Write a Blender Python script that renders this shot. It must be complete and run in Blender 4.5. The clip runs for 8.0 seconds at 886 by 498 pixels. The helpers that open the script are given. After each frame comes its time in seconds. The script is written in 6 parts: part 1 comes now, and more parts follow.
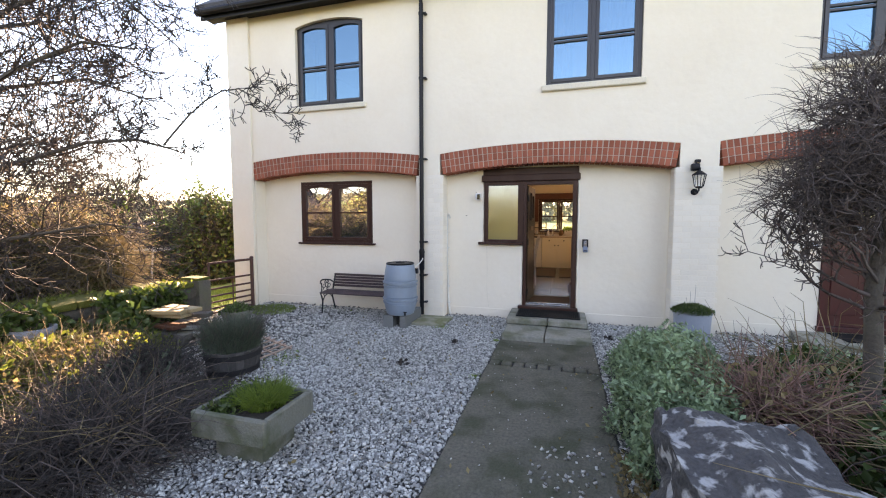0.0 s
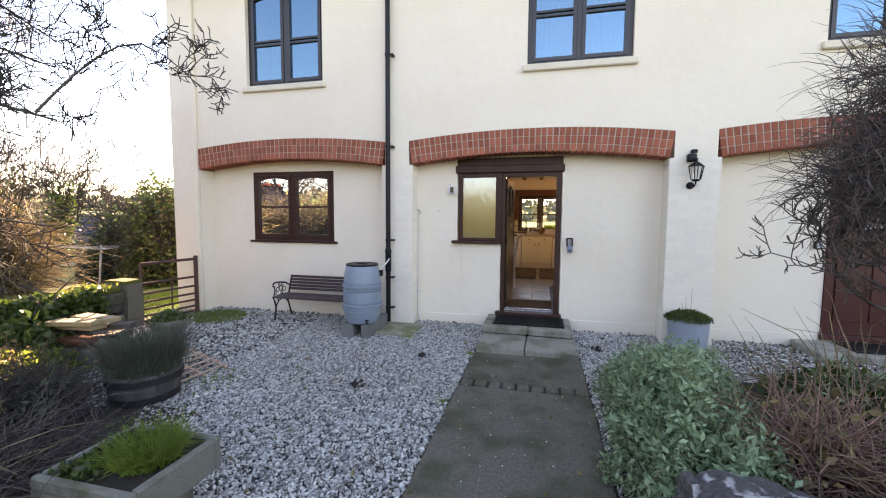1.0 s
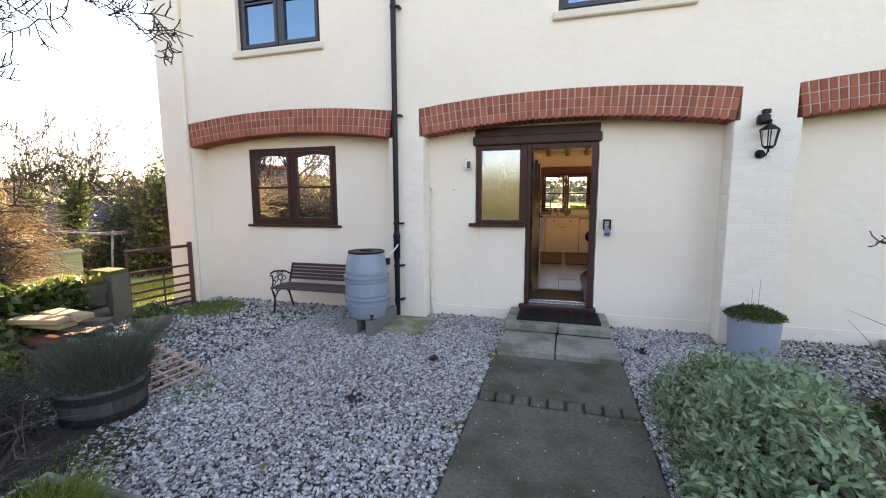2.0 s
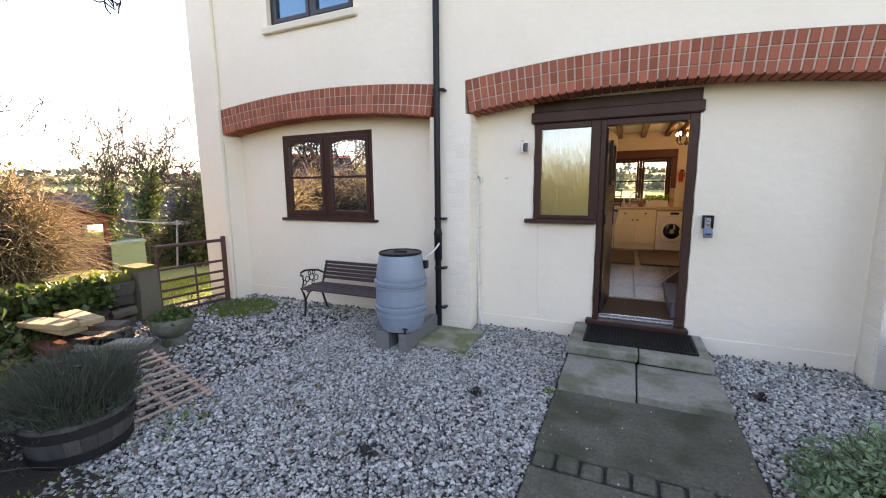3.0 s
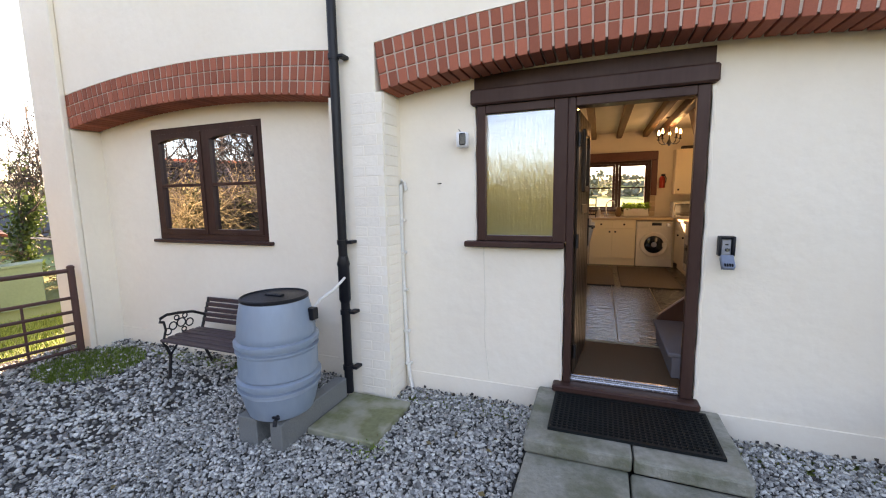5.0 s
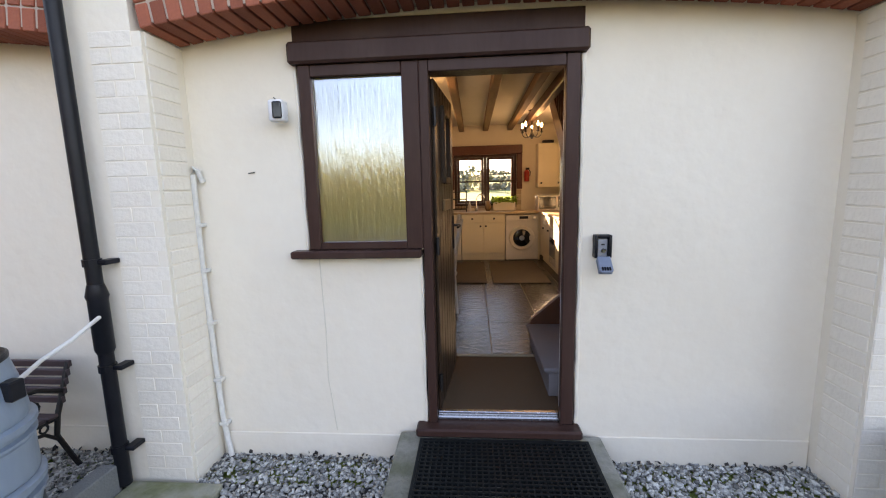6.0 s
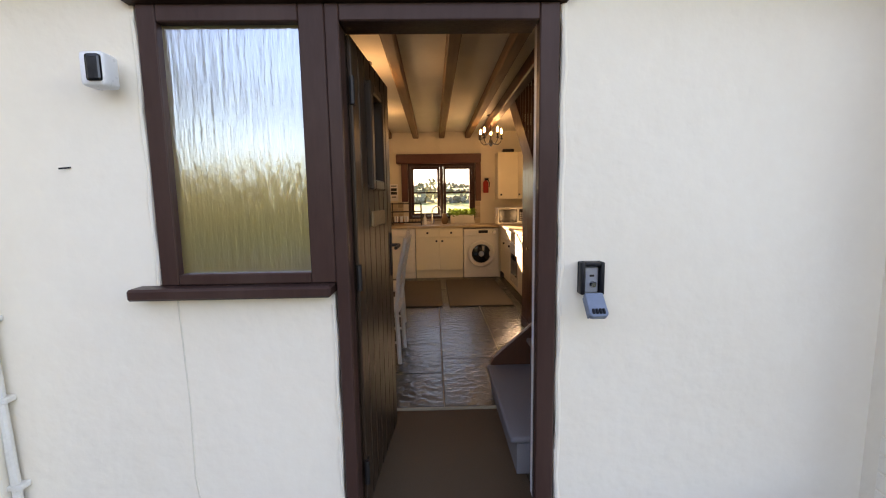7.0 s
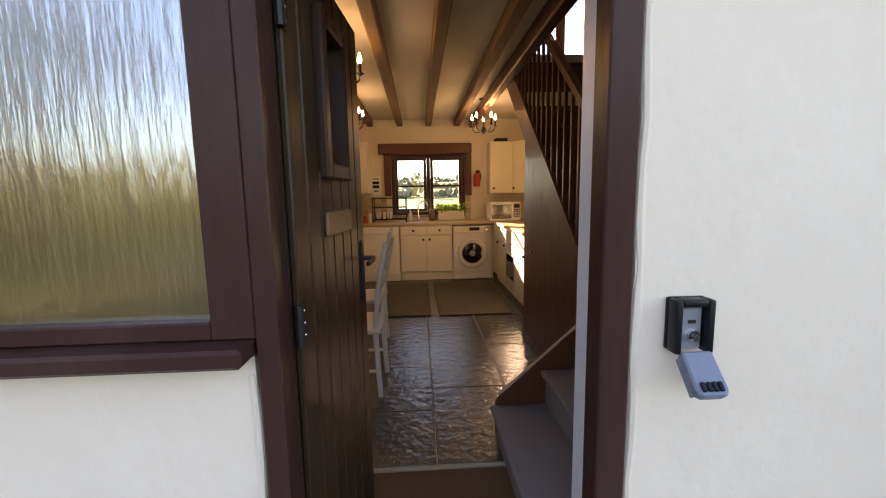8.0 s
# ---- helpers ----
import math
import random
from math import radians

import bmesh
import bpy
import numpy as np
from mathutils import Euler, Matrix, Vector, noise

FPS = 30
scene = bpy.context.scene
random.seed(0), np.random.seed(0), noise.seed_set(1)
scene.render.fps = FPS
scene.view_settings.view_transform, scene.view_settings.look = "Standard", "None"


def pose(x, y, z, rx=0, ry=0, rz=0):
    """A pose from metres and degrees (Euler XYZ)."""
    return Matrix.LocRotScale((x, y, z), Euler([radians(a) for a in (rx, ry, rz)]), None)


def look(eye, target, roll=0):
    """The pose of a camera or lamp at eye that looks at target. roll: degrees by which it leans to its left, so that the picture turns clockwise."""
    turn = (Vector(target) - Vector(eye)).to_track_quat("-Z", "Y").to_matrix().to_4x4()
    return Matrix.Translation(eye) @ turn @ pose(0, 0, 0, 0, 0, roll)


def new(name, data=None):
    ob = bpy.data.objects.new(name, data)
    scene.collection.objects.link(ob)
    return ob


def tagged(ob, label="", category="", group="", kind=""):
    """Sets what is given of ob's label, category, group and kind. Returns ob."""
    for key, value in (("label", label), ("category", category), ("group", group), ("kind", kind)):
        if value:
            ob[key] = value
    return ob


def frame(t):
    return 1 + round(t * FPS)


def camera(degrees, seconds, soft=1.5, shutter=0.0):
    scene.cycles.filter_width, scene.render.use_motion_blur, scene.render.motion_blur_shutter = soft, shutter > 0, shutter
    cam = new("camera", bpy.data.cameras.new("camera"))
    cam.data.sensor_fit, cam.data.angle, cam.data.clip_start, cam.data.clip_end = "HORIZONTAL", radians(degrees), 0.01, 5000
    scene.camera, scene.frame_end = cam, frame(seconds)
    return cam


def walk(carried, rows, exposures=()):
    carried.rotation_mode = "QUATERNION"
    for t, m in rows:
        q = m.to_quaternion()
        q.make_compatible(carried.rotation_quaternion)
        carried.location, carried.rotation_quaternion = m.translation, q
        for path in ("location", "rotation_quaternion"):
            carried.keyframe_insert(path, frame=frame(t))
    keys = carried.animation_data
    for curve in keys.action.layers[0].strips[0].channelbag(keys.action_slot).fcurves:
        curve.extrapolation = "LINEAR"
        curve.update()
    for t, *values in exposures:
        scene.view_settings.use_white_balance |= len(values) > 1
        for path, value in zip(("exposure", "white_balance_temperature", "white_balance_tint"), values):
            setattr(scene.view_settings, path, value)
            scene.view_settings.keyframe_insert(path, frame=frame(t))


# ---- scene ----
cam = camera(94.8, 8.0, soft=1.1)
EXPO, KELVIN, TINT, SKY, SUN, CHAND = 2.97, 9500.0, 33.0, 0.12, 5.0, 0.44
PATH = [
    (0, (0.101, 0.055, 1.647), (-0.459, 1.969, 1.5), -0.0),
    (0.5, (0.099, 0.415, 1.624), (-0.406, 2.345, 1.473), 0.5),
    (1, (0.055, 0.791, 1.601), (-0.411, 2.73, 1.448), 0.4),
    (1.2, (0.01, 0.94, 1.608), (-0.452, 2.879, 1.448), 0.2),
    (2.5, (-0.14, 1.912, 1.553), (-0.811, 3.775, 1.269), -0.4),
    (3, (-0.242, 2.346, 1.592), (-1.052, 4.151, 1.3), -0.5),
    (3.5, (-0.271, 2.696, 1.604), (-1.195, 4.448, 1.321), -0.6),
    (4, (-0.318, 3.047, 1.59), (-1.289, 4.774, 1.319), -0.9),
    (4.2, (-0.361, 3.193, 1.604), (-1.316, 4.93, 1.338), -1.0),
    (5.3, (-0.25, 3.998, 1.596), (-0.818, 5.897, 1.333), -1.0),
    (5.5, (-0.235, 4.141, 1.591), (-0.692, 6.069, 1.317), -1.1),
    (6, (-0.23, 4.545, 1.588), (-0.381, 6.518, 1.298), -1.4),
    (6.5, (-0.19, 4.862, 1.56), (-0.211, 6.844, 1.289), -1.4),
    (7, (-0.137, 5.242, 1.565), (-0.095, 7.228, 1.331), -0.9),
    (7.5, (-0.154, 5.559, 1.567), (-0.052, 7.543, 1.337), -1.0),
    (8, (-0.149, 5.885, 1.568), (-0.038, 7.864, 1.305), -1.0),
]
walk(cam, [(t, look(eye, target, roll)) for t, eye, target, roll in PATH],
     exposures=[(0.0, EXPO, KELVIN, TINT), (1.2, EXPO, KELVIN, TINT), (3.5, EXPO + 0.05, KELVIN, TINT), (5.5, EXPO + 0.16, KELVIN, TINT), (8.0, EXPO + 0.22, KELVIN, TINT)])

# ---- light ----
SUN_EL, SUN_AZ = 15.0, -29.5  # degrees; azimuth clockwise from +y
world = bpy.data.worlds.new("world")
scene.world = world
world.use_nodes = True
wn = world.node_tree.nodes
sky = wn.new("ShaderNodeTexSky")
sky.sky_type = "NISHITA"
sky.sun_disc = False
sky.sun_elevation, sky.sun_rotation = radians(SUN_EL), radians(SUN_AZ % 360)
sky.air_density, sky.dust_density, sky.ozone_density = 1.0, 0.0, 2.5
wn["Background"].inputs["Strength"].default_value = SKY
world.node_tree.links.new(sky.outputs[0], wn["Background"].inputs["Color"])

sun = new("sun", bpy.data.lights.new("sun", "SUN"))
sun.data.energy, sun.data.angle, sun.data.color = SUN, radians(0.6), (1.0, 0.86, 0.66)
to_sun = Vector((math.sin(radians(SUN_AZ)) * math.cos(radians(SUN_EL)), math.cos(radians(SUN_AZ)) * math.cos(radians(SUN_EL)), math.sin(radians(SUN_EL))))
sun.matrix_world = look(to_sun * 50, (0, 0, 0))


# ---- materials ----
def mat(name, color, color2=None, scale=6.0, rough=0.7, metal=0.0, bump=0.0, bump_scale=60.0, spec=0.5, stain=None, stain_scale=1.2, stain_amount=0.35, piece=0.0, rough_var=0.1, stretch=(1, 1, 1), through_light=0.0, edge=(0.45, 0.75)):
    """Base colour varied at two scales, with bump; piece: how far each object or island differs."""
    m = bpy.data.materials.new(name)
    m.use_nodes = True
    n, l = m.node_tree.nodes, m.node_tree.links
    b = n["Principled BSDF"]
    b.inputs["Metallic"].default_value = metal
    b.inputs["Specular IOR Level"].default_value = spec
    tc = n.new("ShaderNodeTexCoord")
    mp = n.new("ShaderNodeMapping")
    mp.inputs["Scale"].default_value = stretch
    l.new(tc.outputs["Object"], mp.inputs["Vector"])
    fine = n.new("ShaderNodeTexNoise")
    fine.inputs["Scale"].default_value, fine.inputs["Detail"].default_value = scale * 6, 6
    l.new(mp.outputs[0], fine.inputs["Vector"])
    mix = n.new("ShaderNodeMix")
    mix.data_type = "RGBA"
    mix.inputs["A"].default_value = (*color, 1)
    mix.inputs["B"].default_value = (*(color2 or [c * 0.75 for c in color]), 1)
    l.new(fine.outputs["Fac"], mix.inputs["Factor"])
    out = mix.outputs["Result"]
    big = n.new("ShaderNodeTexNoise")
    big.inputs["Scale"].default_value, big.inputs["Detail"].default_value = stain_scale, 5
    l.new(mp.outputs[0], big.inputs["Vector"])
    ramp = n.new("ShaderNodeMapRange")
    ramp.inputs["From Min"].default_value, ramp.inputs["From Max"].default_value = edge
    ramp.inputs["To Max"].default_value = stain_amount
    l.new(big.outputs["Fac"], ramp.inputs["Value"])
    mix2 = n.new("ShaderNodeMix")
    mix2.data_type = "RGBA"
    mix2.inputs["B"].default_value = (*(stain or [c * 0.6 for c in color]), 1)
    l.new(out, mix2.inputs["A"])
    l.new(ramp.outputs[0], mix2.inputs["Factor"])
    out = mix2.outputs["Result"]
    if piece:
        hsv = n.new("ShaderNodeHueSaturation")
        info, geo = n.new("ShaderNodeObjectInfo"), n.new("ShaderNodeNewGeometry")
        add = n.new("ShaderNodeMath")
        add.operation = "ADD"
        l.new(info.outputs["Random"], add.inputs[0])
        l.new(geo.outputs["Random Per Island"], add.inputs[1])
        fr = n.new("ShaderNodeMath")
        fr.operation = "FRACT"
        l.new(add.outputs[0], fr.inputs[0])
        mr = n.new("ShaderNodeMapRange")
        mr.inputs["To Min"].default_value, mr.inputs["To Max"].default_value = 1 - piece, 1 + piece
        l.new(fr.outputs[0], mr.inputs["Value"])
        l.new(mr.outputs[0], hsv.inputs["Value"])
        l.new(out, hsv.inputs["Color"])
        out = hsv.outputs["Color"]
    l.new(out, b.inputs["Base Color"])
    rr = n.new("ShaderNodeMapRange")
    rr.inputs["To Min"].default_value, rr.inputs["To Max"].default_value = max(0.02, rough - rough_var), min(1, rough + rough_var)
    l.new(fine.outputs["Fac"], rr.inputs["Value"])
    l.new(rr.outputs[0], b.inputs["Roughness"])
    if bump:
        bn = n.new("ShaderNodeTexNoise")
        bn.inputs["Scale"].default_value, bn.inputs["Detail"].default_value = bump_scale, 8
        l.new(mp.outputs[0], bn.inputs["Vector"])
        bp = n.new("ShaderNodeBump")
        bp.inputs["Strength"].default_value, bp.inputs["Distance"].default_value = 1.0, bump
        l.new(bn.outputs["Fac"], bp.inputs["Height"])
        l.new(bp.outputs[0], b.inputs["Normal"])
    if through_light:
        tr, ms = n.new("ShaderNodeBsdfTranslucent"), n.new("ShaderNodeMixShader")
        l.new(out, tr.inputs["Color"])
        ms.inputs["Fac"].default_value = through_light
        l.new(b.outputs[0], ms.inputs[1])
        l.new(tr.outputs[0], ms.inputs[2])
        l.new(ms.outputs[0], n["Material Output"].inputs["Surface"])
    return m


def glass(name, reflect, tint=(1, 1, 1), rough=0.0, ripple=0.0, mirror_tint=(1, 1, 1)):
    """A thin pane: a mirror-like share of gloss over clear or rippled glass."""
    m = bpy.data.materials.new(name)
    m.use_nodes = True
    n, l = m.node_tree.nodes, m.node_tree.links
    n.remove(n["Principled BSDF"])
    out = n["Material Output"]
    clear = n.new("ShaderNodeBsdfTransparent") if not ripple else n.new("ShaderNodeBsdfTranslucent")
    clear.inputs["Color"].default_value = (*tint, 1)
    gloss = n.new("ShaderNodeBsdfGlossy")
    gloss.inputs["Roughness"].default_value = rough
    gloss.inputs["Color"].default_value = (*mirror_tint, 1)
    fres = n.new("ShaderNodeLayerWeight")
    fres.inputs["Blend"].default_value = 0.15
    add = n.new("ShaderNodeMath")
    add.operation, add.use_clamp = "ADD", True
    add.inputs[1].default_value = reflect
    l.new(fres.outputs["Fresnel"], add.inputs[0])
    mix = n.new("ShaderNodeMixShader")
    l.new(add.outputs[0], mix.inputs["Fac"])
    l.new(clear.outputs[0], mix.inputs[1])
    l.new(gloss.outputs[0], mix.inputs[2])
    l.new(mix.outputs[0], out.inputs["Surface"])
    if ripple:
        tc, mp = n.new("ShaderNodeTexCoord"), n.new("ShaderNodeMapping")
        mp.inputs["Scale"].default_value = (1, 1, 0.12)
        l.new(tc.outputs["Object"], mp.inputs["Vector"])
        noi = n.new("ShaderNodeTexNoise")
        noi.inputs["Scale"].default_value, noi.inputs["Detail"].default_value = 60, 5
        l.new(mp.outputs[0], noi.inputs["Vector"])
        bp = n.new("ShaderNodeBump")
        bp.inputs["Strength"].default_value, bp.inputs["Distance"].default_value = 1.0, ripple
        l.new(noi.outputs["Fac"], bp.inputs["Height"])
        l.new(bp.outputs[0], gloss.inputs["Normal"])
    return m


def lit(name, color, strength):
    m = bpy.data.materials.new(name)
    m.use_nodes = True
    b = m.node_tree.nodes["Principled BSDF"]
    b.inputs["Base Color"].default_value = (*color, 1)
    b.inputs["Emission Color"].default_value = (*color, 1)
    b.inputs["Emission Strength"].default_value = strength
    return m


M_RENDER = mat("painted_render", (0.83, 0.755, 0.635), (0.79, 0.71, 0.59), 3, 0.85, bump=0.006, bump_scale=9, spec=0.2, stain=(0.72, 0.62, 0.49), stain_scale=1.3, stain_amount=0.32)
M_PAINTBRICK = mat("painted_brick", (0.83, 0.77, 0.67), (0.79, 0.72, 0.615), 4, 0.8, bump=0.006, bump_scale=30, spec=0.25, stain=(0.70, 0.62, 0.52), stain_scale=2, stain_amount=0.3, piece=0.03)
M_BRICK = mat("red_brick", (0.40, 0.115, 0.065), (0.30, 0.085, 0.055), 12, 0.85, bump=0.004, bump_scale=120, spec=0.25, stain=(0.26, 0.13, 0.10), stain_scale=4, piece=0.22)
M_MORTAR = mat("mortar", (0.55, 0.42, 0.34), (0.42, 0.33, 0.27), 20, 0.9, bump=0.003, bump_scale=150)
M_FRAME = mat("brown_timber_stain", (0.066, 0.032, 0.026), (0.043, 0.020, 0.016), 8, 0.36, bump=0.0012, bump_scale=40, spec=0.14, stain=(0.12, 0.075, 0.06), stain_scale=5, stain_amount=0.25, stretch=(1, 1, 0.2))
M_DOOR = mat("dark_door_stain", (0.046, 0.027, 0.017), (0.028, 0.016, 0.010), 8, 0.35, spec=0.18, bump=0.001, bump_scale=60, stretch=(1, 1, 0.1))
M_REDDOOR = mat("red_brown_door", (0.085, 0.018, 0.016), (0.06, 0.013, 0.012), 6, 0.35, bump=0.001, stretch=(1, 1, 0.2))
M_UFRAME = mat("dark_window_paint", (0.022, 0.020, 0.024), None, 8, 0.35)
M_SILL = mat("cream_sill", (0.80, 0.72, 0.58), None, 8, 0.75, bump=0.003, bump_scale=30)
M_BLACK = mat("black_plastic", (0.004, 0.005, 0.008), (0.008, 0.009, 0.012), 10, 0.4, spec=0.25, stain=(0.02, 0.02, 0.025), stain_scale=8)
M_IRON = mat("black_iron", (0.015, 0.014, 0.014), (0.03, 0.026, 0.024), 20, 0.5, metal=0.4, bump=0.001, bump_scale=150)
M_RUST = mat("rusty_gate_paint", (0.06, 0.028, 0.024), (0.10, 0.04, 0.03), 14, 0.7, bump=0.002, bump_scale=90, stain=(0.05, 0.03, 0.03), stain_scale=8)
M_ROOF = mat("dark_slate", (0.04, 0.04, 0.045), None, 6, 0.7, bump=0.006, bump_scale=8, piece=0.2)
M_GRAVEL = mat("grey_gravel", (0.54, 0.54, 0.50), (0.31, 0.315, 0.295), 30, 0.85, bump=0.003, bump_scale=120, piece=0.68, stain=(0.24, 0.22, 0.18), stain_scale=0.6, stain_amount=0.4)
M_SOIL = mat("gravel_bed", (0.06, 0.057, 0.052), (0.03, 0.028, 0.026), 30, 0.95, bump=0.02, bump_scale=60, stain=(0.05, 0.045, 0.03), stain_scale=0.6)
M_EARTH = mat("dark_soil", (0.035, 0.026, 0.018), (0.05, 0.038, 0.026), 12, 0.95, bump=0.02, bump_scale=40)
M_GRASS = mat("grass", (0.15, 0.22, 0.04), (0.20, 0.25, 0.06), 0.6, 0.9, bump=0.03, bump_scale=20, stain=(0.13, 0.12, 0.05), stain_scale=0.05, stain_amount=0.6)
M_BLADE = mat("grass_blade", (0.14, 0.24, 0.03), (0.20, 0.30, 0.05), 3, 0.6, piece=0.35, through_light=0.35)
M_PATH = mat("concrete_path", (0.20, 0.185, 0.14), (0.05, 0.047, 0.034), 7, 0.85, bump=0.014, bump_scale=60, stain=(0.045, 0.055, 0.025), stain_scale=2.6, stain_amount=0.8, edge=(0.46, 0.64))
M_SLAB = mat("stone_slab", (0.38, 0.37, 0.31), (0.19, 0.187, 0.15), 5, 0.8, bump=0.010, bump_scale=50, stain=(0.10, 0.11, 0.055), stain_scale=3.5, stain_amount=0.75, edge=(0.46, 0.62), piece=0.12)
M_GREENSLAB = mat("algae_slab", (0.24, 0.25, 0.13), (0.12, 0.13, 0.06), 4, 0.8, bump=0.005, bump_scale=50, stain=(0.34, 0.33, 0.26), stain_scale=5, stain_amount=0.8, edge=(0.45, 0.62))
M_BLOCK = mat("concrete_block", (0.20, 0.21, 0.20), (0.13, 0.14, 0.135), 16, 0.9, bump=0.005, bump_scale=90)
M_RUBBER = mat("rubber_mat", (0.006, 0.008, 0.009), (0.010, 0.013, 0.013), 30, 0.55, spec=0.2)
M_BUTT = mat("grey_blue_plastic", (0.22, 0.30, 0.37), (0.18, 0.245, 0.31), 5, 0.42, bump=0.0008, bump_scale=40, stain=(0.22, 0.24, 0.27), stain_scale=4, stain_amount=0.4, stretch=(1, 1, 0.3))
M_BENCH = mat("purple_brown_slat", (0.075, 0.045, 0.047), (0.05, 0.032, 0.034), 8, 0.5, bump=0.001, bump_scale=70, stretch=(0.15, 1, 1), piece=0.15)
M_WHITEPVC = mat("white_plastic", (0.78, 0.76, 0.70), None, 8, 0.45)
M_CAMWHITE = mat("glossy_white", (0.80, 0.80, 0.80), (0.76, 0.76, 0.76), 8, 0.3)
M_WHITE = mat("white_gloss_paint", (0.80, 0.81, 0.82), (0.78, 0.79, 0.80), 3, 0.4, stain=(0.7, 0.7, 0.7), stain_amount=0.1)
M_GREYMETAL = mat("grey_alloy", (0.40, 0.44, 0.50), (0.33, 0.36, 0.42), 8, 0.4, metal=0.6)
M_FLAP = mat("blue_grey_alloy", (0.20, 0.25, 0.32), (0.15, 0.19, 0.25), 8, 0.45, metal=0.2)
M_ZINC = mat("galvanised_pot", (0.30, 0.35, 0.41), (0.26, 0.30, 0.36), 8, 0.55, stain=(0.24, 0.26, 0.28), stain_scale=4)
M_STEEL = mat("steel", (0.6, 0.6, 0.6), None, 10, 0.25, metal=1.0)
M_STAVE = mat("barrel_stave", (0.10, 0.092, 0.084), (0.05, 0.046, 0.042), 10, 0.85, bump=0.004, bump_scale=40, stretch=(1, 1, 0.1), piece=0.25)
M_HOOP = mat("barrel_hoop", (0.028, 0.028, 0.03), (0.05, 0.042, 0.038), 14, 0.6, metal=0.5)
M_TROUGH = mat("weathered_trough", (0.21, 0.21, 0.17), (0.12, 0.125, 0.10), 14, 0.9, bump=0.008, bump_scale=60, stain=(0.07, 0.085, 0.04), stain_scale=5, stain_amount=0.8, edge=(0.46, 0.62))
M_STONE = mat("field_stone", (0.119, 0.105, 0.085), (0.070, 0.063, 0.054), 9, 0.9, bump=0.015, bump_scale=24, stain=(0.10, 0.12, 0.04), stain_scale=5, stain_amount=0.4, piece=0.45)
M_MOSS = mat("moss", (0.15, 0.15, 0.025), (0.07, 0.085, 0.015), 16, 0.95, bump=0.02, bump_scale=70)
M_ROCK = mat("lichen_rock", (0.12, 0.115, 0.11), (0.03, 0.03, 0.03), 7, 0.85, bump=0.05, bump_scale=20, stain=(0.50, 0.50, 0.48), stain_scale=11, stain_amount=0.85, edge=(0.53, 0.62), stretch=(1.0, 0.9, 1.0))
M_SCRUBLEAF = mat("olive_scrub_leaf", (0.10, 0.095, 0.026), (0.055, 0.06, 0.018), 8, 0.6, piece=0.45, through_light=0.25)
# leaf colour raised to stand for sun on the mirrored hedge
M_SUNHEDGE = mat("sun_brightened_leaf", (0.33, 0.32, 0.12), (0.22, 0.24, 0.08), 8, 0.6, piece=0.4, through_light=0.3)
# distance haze is painted in as a paler hedge colour
M_HAZEHEDGE = mat("haze_paled_hedge", (0.17, 0.17, 0.12), (0.12, 0.125, 0.085), 1, 0.9, piece=0.3)
M_TWIG = mat("bare_twig", (0.062, 0.050, 0.043), (0.036, 0.029, 0.026), 20, 0.85, piece=0.4)
M_TWIGMID = mat("grey_twig", (0.13, 0.10, 0.088), (0.075, 0.058, 0.052), 20, 0.85, piece=0.4)
M_TWIGPALE = mat("pale_dead_stem", (0.28, 0.215, 0.11), (0.16, 0.12, 0.062), 20, 0.85, piece=0.4)
M_TWIGRED = mat("red_brown_stem", (0.30, 0.17, 0.13), (0.17, 0.085, 0.07), 20, 0.8, piece=0.35)
M_BARK = mat("bark", (0.11, 0.088, 0.07), (0.06, 0.05, 0.042), 12, 0.95, bump=0.02, bump_scale=24, stain=(0.16, 0.17, 0.13), stain_scale=4)
M_LEAF = mat("grey_green_leaf", (0.31, 0.42, 0.25), (0.13, 0.23, 0.11), 8, 0.5, piece=0.4, through_light=0.25)
M_LEAFY = mat("yellow_green_leaf", (0.20, 0.24, 0.045), (0.12, 0.16, 0.03), 8, 0.5, piece=0.45, through_light=0.45)
M_IVY = mat("ivy_leaf", (0.05, 0.095, 0.022), (0.075, 0.12, 0.03), 8, 0.45, piece=0.5, through_light=0.3)
M_DRYLEAF = mat("dry_brown_leaf", (0.31, 0.24, 0.115), (0.18, 0.135, 0.065), 8, 0.7, piece=0.4, through_light=0.45)
M_LAVENDER = mat("lavender_leaf", (0.10, 0.13, 0.085), (0.05, 0.07, 0.045), 8, 0.7, piece=0.35)
M_HURDLE = mat("pink_brown_lath", (0.55, 0.39, 0.30), (0.38, 0.26, 0.20), 12, 0.8, piece=0.2)
M_PALE = mat("pale_sawn_wood", (0.45, 0.33, 0.17), (0.33, 0.24, 0.13), 8, 0.8, stretch=(0.2, 1, 1))
M_SHED = mat("red_shed_board", (0.14, 0.042, 0.026), (0.10, 0.03, 0.02), 5, 0.8, piece=0.12)
M_GREENBOX = mat("green_plastic", (0.18, 0.30, 0.20), None, 4, 0.6)
M_PLASTER = mat("cream_plaster", (0.76, 0.70, 0.58), (0.72, 0.66, 0.54), 3, 0.9, bump=0.002, bump_scale=14)
M_CEIL = mat("white_ceiling", (0.72, 0.68, 0.58), (0.68, 0.64, 0.54), 3, 0.9)
M_BEAM = mat("oak_beam", (0.21, 0.12, 0.055), (0.13, 0.07, 0.032), 5, 0.7, bump=0.004, bump_scale=18, stretch=(1, 0.1, 1))
M_STAIR = mat("red_brown_joinery", (0.13, 0.045, 0.022), (0.085, 0.03, 0.016), 6, 0.4, bump=0.001, stretch=(1, 1, 0.15))
M_LINTEL = mat("dark_red_timber", (0.12, 0.032, 0.018), (0.07, 0.02, 0.012), 6, 0.5, bump=0.003, bump_scale=20)
